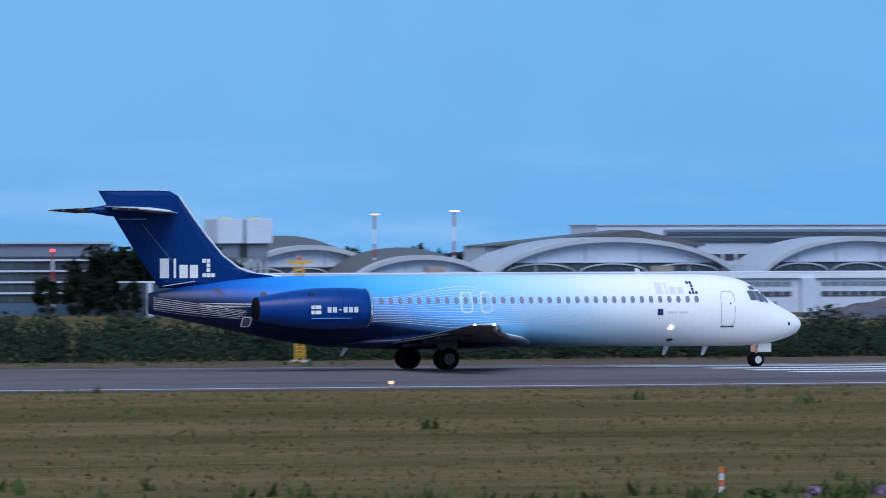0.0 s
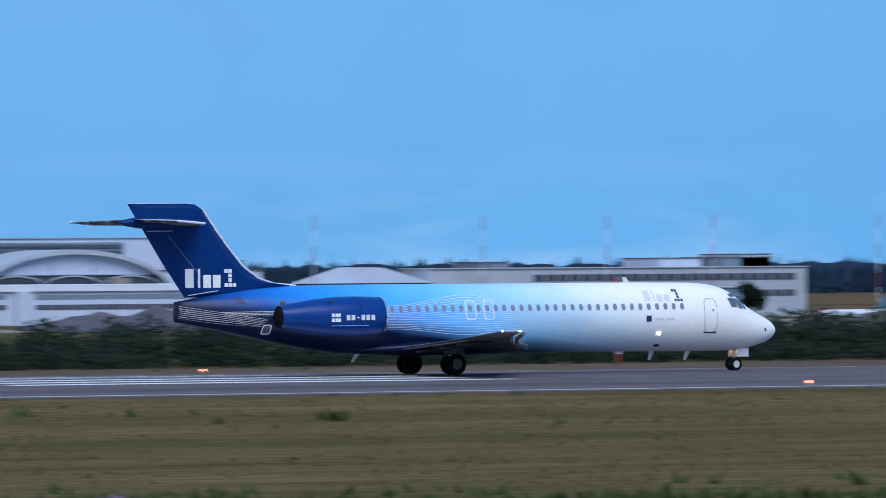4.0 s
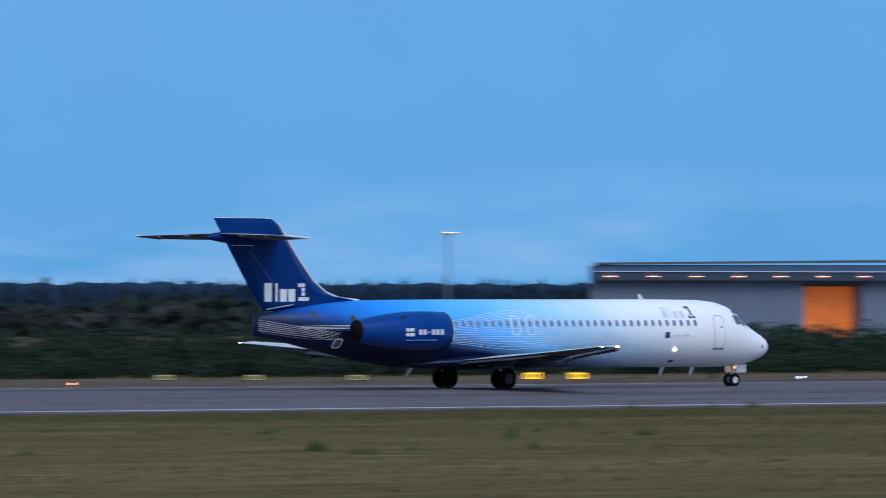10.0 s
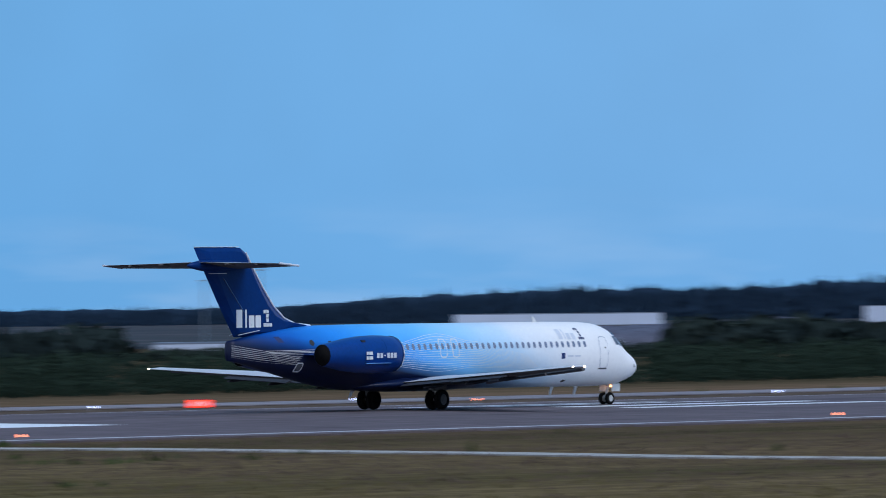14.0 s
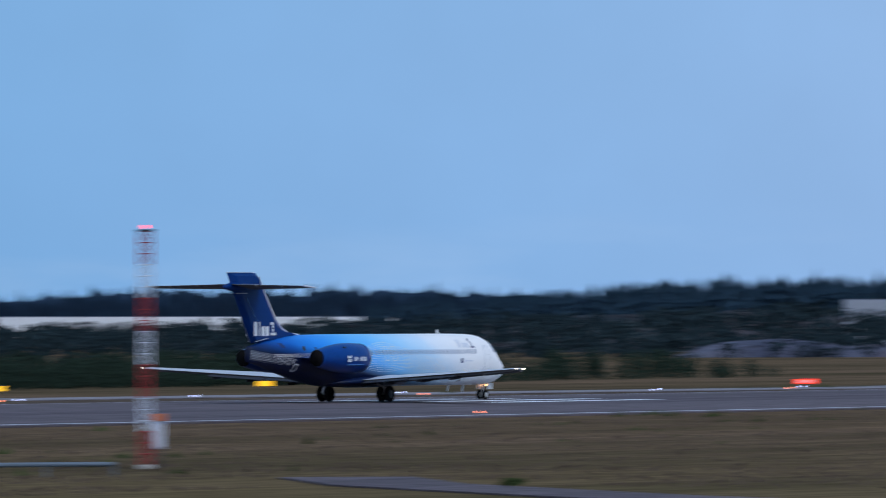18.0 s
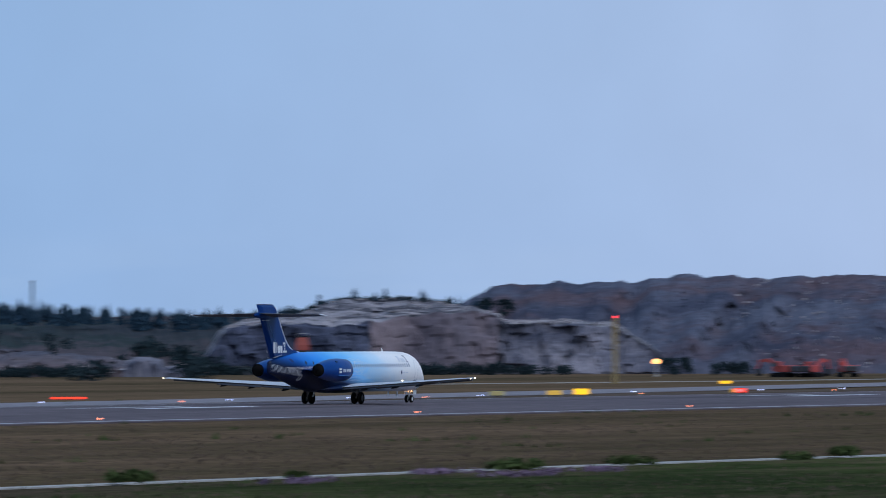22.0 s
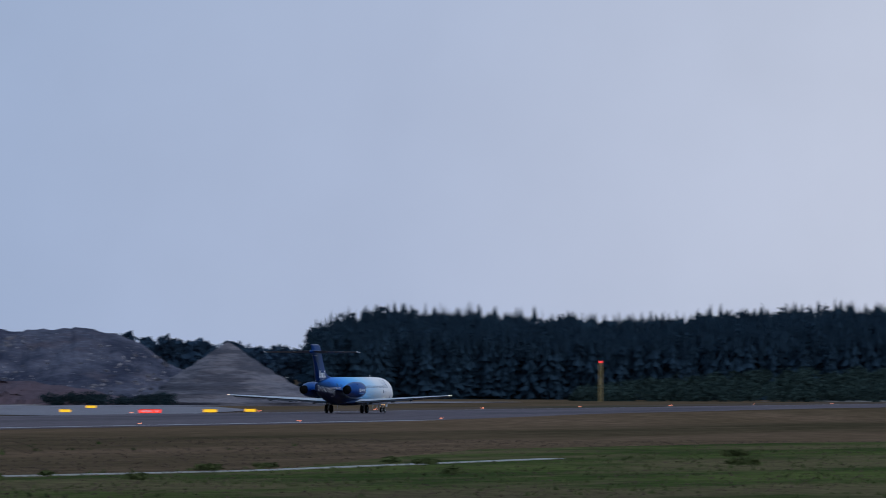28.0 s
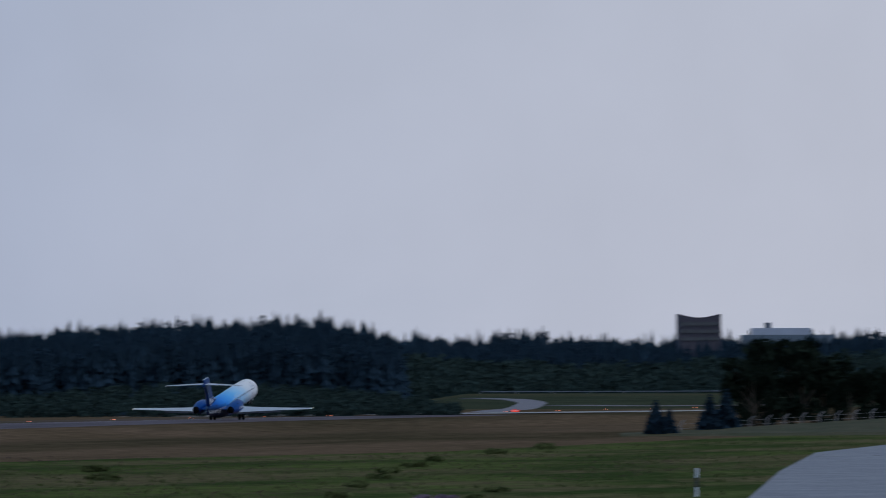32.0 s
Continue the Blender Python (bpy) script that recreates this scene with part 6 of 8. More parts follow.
    stones("rock_slabs", 260, 64.7, 66.7, 1416, 1450, lambda a, w: 0.2 + float(np.interp(a, [64.7, 65.4, 65.9, 66.7], [1.2, 3.4, 2.8, 1.0])) * w ** 0.6, 0.40, True, SLAB_ROCK, 95, "pale slabs of rock among the slope's shrubs")
    stones("rock_slabs", 420, 66.8, 69.2, 1498, 1538, lambda a, w: ledge_z(a, 0.08 + 0.84 * w) + 0.05, 0.40, True, SLAB_ROCK, 92, "pale flat slabs along the top of the cliff")
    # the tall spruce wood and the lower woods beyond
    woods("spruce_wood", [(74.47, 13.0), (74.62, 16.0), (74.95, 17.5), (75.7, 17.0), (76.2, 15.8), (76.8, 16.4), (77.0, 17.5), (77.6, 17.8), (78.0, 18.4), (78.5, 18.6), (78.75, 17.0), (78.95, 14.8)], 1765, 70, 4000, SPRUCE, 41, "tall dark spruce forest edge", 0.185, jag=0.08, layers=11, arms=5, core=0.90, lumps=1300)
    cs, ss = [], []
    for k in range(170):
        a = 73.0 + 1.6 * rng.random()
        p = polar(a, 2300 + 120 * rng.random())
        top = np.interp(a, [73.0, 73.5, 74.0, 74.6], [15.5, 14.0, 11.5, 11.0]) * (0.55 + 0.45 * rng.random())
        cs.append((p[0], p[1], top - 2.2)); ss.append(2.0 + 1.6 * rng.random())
    tagged(leaf_mesh("round_trees", cs, ss, HAZE_LEAF, 60, 0.9, 43), "distant rounded trees beyond the heaps, tinted blue for haze", "trees", kind="stuff")
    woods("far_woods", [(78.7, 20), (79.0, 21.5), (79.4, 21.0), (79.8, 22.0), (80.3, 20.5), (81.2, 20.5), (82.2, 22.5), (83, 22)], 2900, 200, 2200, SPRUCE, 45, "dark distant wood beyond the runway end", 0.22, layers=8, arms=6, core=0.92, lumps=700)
    cs, ss = [], []
    for k in range(900):
        a = 76.1 + 3.2 * rng.random()
        q = rng.random()
        p = polar(a, 1690 + 60 * q)
        top = np.interp(a, [76.1, 76.6, 77.3, 77.8, 78.6, 79.0, 79.3], [1.0, 3.0, 4.5, 5.2, 3.6, 2.4, 0.6])
        cs.append((p[0], p[1], top * q + 0.3)); ss.append(0.8 + 0.9 * rng.random())
    for k in range(900):
        a = 78.9 + 3.2 * rng.random()
        q = rng.random()
        p = polar(a, 2650 + 180 * q)
        top = np.interp(a, [78.9, 79.4, 80.2, 81.3, 82], [12, 9.5, 8.0, 10.5, 12])
        cs.append((p[0], p[1], top * q + 2.0)); ss.append(1.6 + 1.6 * rng.random())
    tagged(leaf_mesh("young_trees", cs, ss, YOUNG_LEAF, 54, 0.9, 47, 0.7), "green young trees and shrubs before the forest", "shrubs", kind="stuff")
    # trees beside the old hangars
    for k, (x, y, h) in enumerate(((275, 758, 5.0), (278.4, 760, 5.5), (281.2, 757, 5.2), (284, 759, 4.9), (252, 760, 5.8), (256, 758, 6.4), (261, 756, 6.0), (265, 760, 6.2), (351.3, 660, 3.4), (216.5, 689, 5.0), (203.0, 664, 3.4), (205.2, 662, 3.9), (207.6, 664, 3.3), (210.0, 662, 3.0), (218.2, 688, 5.6), (219.8, 690, 5.2), (221.6, 688, 5.9), (223.4, 689, 5.4), (225.0, 688, 4.8), (226.9, 689, 5.7), (228.8, 688, 5.1), (230.6, 690, 4.6), (266.8, 757, 5.2), (270.5, 758, 5.6))):
        broadleaf("tree", x, y, h, h * 0.36, 60 + k, "dark green tree beside the old buildings", "trees by the hangars")
    # near trees at the end of the walk
    for k, (a, r, h) in enumerate(((81.12, 1120, 8.0), (81.25, 1160, 10.4), (81.42, 1130, 10.8), (81.55, 1180, 8.4), (81.70, 1150, 6.6), (81.85, 1200, 7.2), (81.98, 1170, 7.4), (82.15, 1200, 8.0), (82.3, 1180, 7.8), (81.05, 1150, 5.0))):
        p = polar(a, r)
        broadleaf("tree", p[0], p[1], h, h * 0.42, 80 + k, "dense dark green tree beside the road", "trees by the road")
    for k, (a, r, h) in enumerate(((80.52, 1045, 4.0), (80.60, 1050, 3.0), (80.85, 1070, 4.6), (80.95, 1075, 5.2))):
        p = polar(a, r)
        t = thing("spruce", "small dark young spruce in the grass", "tree", (p[0], p[1], -0.2), group="young spruces")
        bm = bmesh.new()
        rod(bm, (0, 0, 0), (0, 0, h), 0.09, 6, 0.01)
        part("trunk", bm, BARK, t)
        cs = [(0, 0, h * u) for u in np.linspace(0.12, 0.98, 12)]
        cr = leaf_mesh("crown", cs, [0.34 * h * (1.05 - u) + 0.12 for u in np.linspace(0.12, 0.98, 12)], SPRUCE, 90, 0.45, 70 + k)
        cr.parent = t


build_bushes()
build_heath()
build_grass()
build_quarry()
build_woods()


# ---- buildings across the field ----
def windows_row(parent, x0, x1, n, y, z0, z1, gap=0.15, material=None, name="window"):
    """Separate panes along a facade that faces -Y, set 3 cm proud in thin frames."""
    w = (x1 - x0) / n
    first = part(name, boxes((0, w * (1 - gap), -0.03, 0.02, z0, z1)), material or DARK_WINDOW, parent)
    first.location = (x0 + w * gap / 2, y, 0)
    for k in range(1, n):
        share(first, Matrix.Translation((x0 + w * (k + gap / 2), y, 0)))


def block(name, label, cat, x0, x1, y, depth, z1, wall, roof=None, group=""):
    """A box-shaped building with a wall mesh and a roof slab that overhangs it."""
    t = thing(name, label, cat, (0, 0, 0), group=group)
    depth = min(depth, 6)
    part("wall", boxes((x0, x1, y, y + depth, -0.4, z1 - 0.12)), wall, t)
    part("roof", boxes((x0 - 0.15, x1 + 0.15, y - 0.15, y + depth + 0.15, z1 - 0.12, z1), bevel=0.02), roof or ROOF_DARK, t)
    return t


def arch_hangar(x0, x1, y, zp, depth, label, n_win, roof=None, lift=0.0):
    """A thin-shell concrete hangar: thick arch rim, set-back glazed wall, barrel roof."""
    t = thing("arched_hangar", label, "hangar", group="arched hangars")
    cx, hw = (x0 + x1) / 2, (x1 - x0) / 2
    N = 28

    def arc(k, dz=0.0, s=1.0):
        a = math.pi * k / N
        return (cx - hw * s * math.cos(a), 0.4 + (zp - 0.4 + dz) * math.sin(a) ** 0.85)
    rim = [[(arc(k)[0], y, arc(k)[1]), (arc(k)[0], y + 1.2, arc(k)[1]), (arc(k, -0.45, 0.965)[0], y + 1.2, arc(k, -0.45, 0.965)[1]), (arc(k, -0.45, 0.965)[0], y, arc(k, -0.45, 0.965)[1])] for k in range(N + 1)]
    part("arch_rim", loft(rim), CONC_WALL, t, "pale concrete arch rim")
    shell = [[(arc(k)[0], y + 1.2, arc(k)[1]), (arc(k)[0], y + depth, arc(k)[1] + lift), (arc(k)[0], y + depth, arc(k)[1] + lift - 0.15), (arc(k)[0], y + 1.2, arc(k)[1] - 0.15)] for k in range(N + 1)]
    part("roof", loft(shell), roof or ROOF_GREY, t, "dark felted barrel roof" if roof else "weathered grey barrel roof")
    bm = bmesh.new()
    low, top = [], []
    for k in range(N + 1):
        x, z = arc(k, -0.4, 0.97)
        low.append(bm.verts.new((x, y + 0.8, -0.4))); top.append(bm.verts.new((x, y + 0.8, max(z, -0.3))))
    for k in range(N):
        bm.faces.new((low[k], low[k + 1], top[k + 1], top[k]))
    part("front_wall", bm, CLAD_WHITE, t, "pale infill wall under the arch")
    zb = zp * 0.50
    half = hw * 0.80
    part("glazing_band", boxes((cx - half, cx + half, y + 0.70, y + 0.78, zb, zb + 1.0)), FASCIA, t, "dark band of glazing")
    windows_row(t, cx - half, cx + half, n_win, y + 0.68, zb + 0.06, zb + 0.92, 0.28)
    part("glazing_sill", boxes((cx - half, cx + half, y + 0.5, y + 0.8, zb + 1.0, zb + 1.08)), CONC_WALL, t)
    for m in range(3):
        c0 = cx + half * (m - 1) * 0.66
        sub = []
        for k in range(13):
            a = math.pi * k / 12
            for_x, for_z = c0 - half * 0.31 * math.cos(a), zb + 0.85 * math.sin(a)
            sub.append([(for_x, y + 0.50, for_z), (for_x, y + 0.62, for_z), (for_x, y + 0.62, for_z + 0.13), (for_x, y + 0.50, for_z + 0.13)])
        part("sub_arch", loft(sub), CONC_WALL, t, "small pale arch before the glazing")
    for k in range(1, 7):
        a = math.pi * k / 7
        part("wall_rib", boxes((cx - hw * 0.9 * math.cos(a) - 0.06, cx - hw * 0.9 * math.cos(a) + 0.06, y + 0.66, y + 0.79, 0, 0.2 + (zp - 0.9) * math.sin(a) ** 0.85)), CONC_WALL, t)
    return t


def build_apron():
    Y = 700.0
    # dark office block with white bands
    t = block("office_block", "dark glazed office block with white horizontal bands", "office building", 192, 222.4, Y - 6, 18, 5.2, FASCIA_BLUE)
    for z in (4.75, 3.75, 2.75, 1.75):
        part("white_band", boxes((191.8, 221.6, Y - 6.25, Y - 5.95, z, z + 0.17)), CLAD_WHITE, t, "white facade band")
        windows_row(t, 192.5, 221.4, 14, Y - 6.02, z - 0.75, z - 0.03, 0.06)
    part("upper_floor", boxes((203, 222.5, Y - 2, Y + 10, 5.2, 6.3)), CLAD_GREY, t, "grey upper storey")
    part("upper_roof", boxes((202.8, 222.7, Y - 2.3, Y + 10.3, 6.3, 6.45)), ROOF_GREY, t)
    # twin-block tower on legs
    t = thing("water_tower", "white twin-block tower on slender legs", "tower")
    for x0, x1 in ((233.0, 235.6), (235.9, 238.5)):
        part("tank_block", boxes((x0, x1, Y - 2, Y + 1.2, 6.3, 8.6), bevel=0.05), CLAD_WHITE, t, "white panelled block")
        part("neck", boxes((x0 + 0.3, x1 - 0.3, Y - 1.6, Y + 0.8, 5.0, 6.3)), CLAD_GREY, t)
        part("roof_cap", boxes((x0 + 0.9, x1 - 0.9, Y - 1, Y, 8.6, 8.72)), DIM_SIGN, t)
        for u in (0.35, 0.95, 1.55, 2.15):
            part("tower_leg", boxes((x0 + u, x0 + u + 0.22, Y - 1.4, Y - 1.1, -0.4, 5.0)), CONC_WALL, t)
    # arched hangars
    arch_hangar(236.4, 253.4, Y + 4, 6.15, 7, "small weathered concrete hangar with an arched roof", 12, ROOF_DARK, 0.9)
    arch_hangar(245.6, 262.0, Y - 2, 5.2, 6, "small grey arched hangar with many small panes", 14, ROOF_DARK, 0.7)
    arch_hangar(258.4, 286.6, Y - 4, 6.8, 8, "large pale concrete hangar with a broad arched front", 20)
    arch_hangar(286.6, 309.6, Y - 4, 6.85, 8, "large pale concrete hangar with a broad arched front", 18)
    t = thing("gabled_roof_hall", "low hall with a dark pitched felt roof", "hall")
    part("wall", boxes((263.5, 285.8, Y + 6, Y + 11, -0.4, 6.0)), CLAD_WHITE, t)
    part("roof", loft([[(263.2, Y + 5.5, 6.0), (279.0, Y + 5.5, 7.5), (286.2, Y + 5.5, 6.2), (286.2, Y + 5.5, 6.0)], [(263.2, Y + 11.5, 6.0), (279.0, Y + 11.5, 7.5), (286.2, Y + 11.5, 6.2), (286.2, Y + 11.5, 6.0)]]), ROOF_DARK, t, "dark felt roof")
    t = block("maintenance_hall", "long white hall with a band of dark roof glazing", "hall", 277.8, 315.6, Y + 12, 40, 8.05, CLAD_WHITE, ROOF_GREY)
    part("glazing_frame", boxes((284.9, 311.0, Y + 11.8, Y + 12.05, 6.35, 7.55)), CLAD_BLUE, t, "dark glazing band")
    for k in range(4):
        part("glazing_strip", boxes((285.1, 310.8, Y + 11.7, Y + 11.85, 6.44 + 0.28 * k, 6.60 + 0.28 * k)), CLAD_GREY if k % 2 else DARK_WINDOW, t)
    windows_row(t, 287, 309, 16, Y + 11.96, 4.6, 5.2, 0.2)
    t = block("annex", "low white annex with a window band", "building", 308.5, 318.9, Y - 2, 12, 4.85, CLAD_WHITE)
    windows_row(t, 310.0, 317.6, 8, Y - 2.03, 3.6, 4.3, 0.08)
    t = block("glass_office", "dark blue glazed office with a lit top strip", "office building", 315.8, 326.0, Y + 16, 12, 5.75, CLAD_BLUE)
    windows_row(t, 316.2, 325.6, 12, Y + 15.96, 3.2, 5.0, 0.1)
    part("lit_strip", boxes((318.5, 321.8, Y + 15.85, Y + 15.95, 5.25, 5.4)), WHITE_LINE, t)
    # long low concourse before the arches, and a darker store at its end
    t = block("concourse", "long low white concourse with two bands of windows", "building", 227.0, 311.0, Y - 18, 6, 3.6, CLAD_WHITE, WHITE_ROOF)
    part("fascia", boxes((226.8, 311.2, Y - 18.3, Y - 18.02, 2.96, 3.46)), WHITE_ROOF, t, "bright white fascia")
    for x0, x1, n in ((229.5, 238.5, 9), (241.0, 262.0, 21), (265.0, 284.0, 19), (287.0, 308.0, 21)):
        windows_row(t, x0, x1, n, Y - 18.02, 2.22, 2.62, 0.10, CLAD_BLUE)
        windows_row(t, x0, x1, n, Y - 18.02, 1.25, 1.72, 0.10, DARK_WINDOW)
    for x in (239.7, 263.5, 285.5):
        part("stair_block", boxes((x - 0.7, x + 0.7, Y - 18.6, Y - 18.02, -0.3, 2.95)), CLAD_WHITE, t, "white stair block")
    for x in (248.0, 271.0, 296.0):
        part("roof_kiosk", boxes((x, x + 1.6, Y - 16.5, Y - 15.0, 3.6, 4.15)), SAND, t, "small sand-coloured roof cabin")
    t = block("store_hall", "low dark store with a white roof edge and pillars", "hall", 213.0, 226.2, Y - 34, 6, 2.95, FASCIA, WHITE_ROOF)
    for k in range(3):
        part("pillar", boxes((213.2 + 6.3 * k, 213.6 + 6.3 * k, Y - 34.3, Y - 34.02, -0.3, 2.8)), CLAD_WHITE, t, "white pillar")
    # fabric tent hangar
    t = thing("tent_hangar", "pale fabric tent hangar with grey sides", "tent")
    # its ends run back at a slant
    foot = [(323.3, Y), (338.1, Y), (341.4, Y + 6), (326.6, Y + 6)]
    part("wall", loft([[(x, y, z) for x, y in foot] for z in (-0.4, 3.5)]), CLAD_GREY, t)
    part("roof", loft([[(322.9 + e, y, 3.45), (328.2 + e, y, 5.0), (333.0 + e, y, 4.95), (338.5 + e, y, 3.45)] for e, y in ((-0.1, Y - 0.4), (3.5, Y + 6.3))]), CLAD_WHITE, t, "white fabric roof")
    part("door", boxes((324.2, 325.8, Y - 0.1, Y + 0.05, -0.2, 2.6)), CLAD_BLUE, t)
    t = thing("container", "plain white steel storage container", "container")
    part("body", boxes((326.2, 330.8, Y - 2.6, Y - 0.6, -0.3, 2.75), bevel=0.05), CLAD_WHITE, t)
    part("door", boxes((326.3, 327.1, Y - 2.65, Y - 2.57, -0.1, 2.5)), CLAD_GREY, t)
    # long low terminal wing with several roof blocks
    t = block("cargo_terminal", "long low pale terminal building with window bands", "terminal", 340.5, 383.2, Y + 4, 24, 4.85, CONC_WALL, ROOF_GREY)
    windows_row(t, 352, 382, 22, Y + 3.97, 3.5, 4.15, 0.12)
    windows_row(t, 352, 382, 22, Y + 3.97, 1.9, 2.5, 0.12)
    for x0, x1, z, m in ((349.6, 351.6, 5.35, CLAD_GREY), (368.9, 373.4, 5.65, CLAD_WHITE), (375.9, 381.5, 5.7, CLAD_BLUE), (378.0, 381.5, 6.0, CLAD_WHITE)):
        part("roof_block", boxes((x0, x1, Y + 8, Y + 16, 4.5, z)), m, t)
        part("roof_cap", boxes((x0 - 0.1, x1 + 0.1, Y + 7.9, Y + 16.1, z, z + 0.1)), ROOF_DARK, t)
    t = block("low_shed", "low grey shed beside the terminal", "shed", 383.5, 396.0, Y + 30, 12, 4.7, CLAD_GREY)
    windows_row(t, 384.5, 395.0, 8, Y + 29.97, 3.2, 3.8, 0.3)
    t = block("fuel_store", "dark low store building", "building", 355.0, 366.0, Y - 14, 8, 2.9, CLAD_BLUE, ROOF_GREY)
    windows_row(t, 356, 365, 6, Y - 14.03, 1.2, 2.0, 0.3)
    # small white gabled shed and white domed tent
    t = thing("garden_shed", "small white shed with a dark pitched roof", "shed")
    part("wall", boxes((305.0, 309.6, 512, 516, -0.3, 1.3)), CLAD_WHITE, t)
    part("roof", loft([[(304.7, 511.6, 1.2), (307.3, 511.6, 2.1), (309.9, 511.6, 1.2)], [(304.7, 516.4, 1.2), (307.3, 516.4, 2.1), (309.9, 516.4, 1.2)]]), ROOF_DARK, t)
    t = thing("dome_tent", "white domed tarpaulin tent", "tent")
    bm = bmesh.new()
    bmesh.ops.create_uvsphere(bm, u_segments=20, v_segments=10, radius=1, matrix=Matrix.Translation((360.6, 690, 0)) @ Matrix.Diagonal((2.6, 2.4, 1.9, 1)))
    part("canopy", bm, CLAD_WHITE, t, smooth=True)
    part("base_frame", boxes((358.0, 363.2, 687.5, 687.7, -0.3, 0.3)), STEEL, t)


def striped_mast(name, x, y, h, r, bands, label, lamp=True, cat="mast", group="", lattice=False, heads=0):
    """A slender pole in red and white bands, with an obstruction lamp or a floodlight head."""
    t = thing(name, label, cat, (x, y, -0.3), group=group)
    for k in range(bands):
        z0, z1 = h * k / bands, h * (k + 1) / bands
        bm = bmesh.new()
        if lattice:
            for a in range(3):
                c, s = r * math.cos(a * 2.094 + 0.4), r * math.sin(a * 2.094 + 0.4)
                c2, s2 = r * math.cos((a + 1) * 2.094 + 0.4), r * math.sin((a + 1) * 2.094 + 0.4)
                rod(bm, (c, s, z0), (c, s, z1), 0.05, 6)
                m = 4
                for j in range(m):
                    u, v = z0 + (z1 - z0) * j / m, z0 + (z1 - z0) * (j + 1) / m
                    rod(bm, (c, s, u), (c2, s2, v), 0.025, 5)
                    rod(bm, (c, s, v), (c2, s2, v), 0.02, 5)
        else:
            rod(bm, (0, 0, z0), (0, 0, z1), r, 10)
        part("mast_band", bm, PAINT_RED if k % 2 == 0 else PAINT_WHITE, t, "red mast section" if k % 2 == 0 else "white mast section")
    if heads:
        part("lamp_frame", boxes((-heads * 0.22, heads * 0.22, -0.1, 0.1, h, h + 0.08)), STEEL, t)
        for k in range(heads):
            part("flood_lamp", boxes(((k - heads / 2) * 0.45 + 0.05, (k - heads / 2) * 0.45 + 0.4, -0.2, -0.05, h + 0.02, h + 0.14)), FLOOD_LAMP, t, "glowing floodlight")
    elif lamp:
        bm = bmesh.new()
        bmesh.ops.create_icosphere(bm, subdivisions=2, radius=r * 0.8 + 0.08, matrix=Matrix.Translation((0, 0, h + 0.1)))
        part("obstruction_lamp", bm, RED_OBSTRUCTION, t, "glowing red obstruction lamp", smooth=True)
    return t


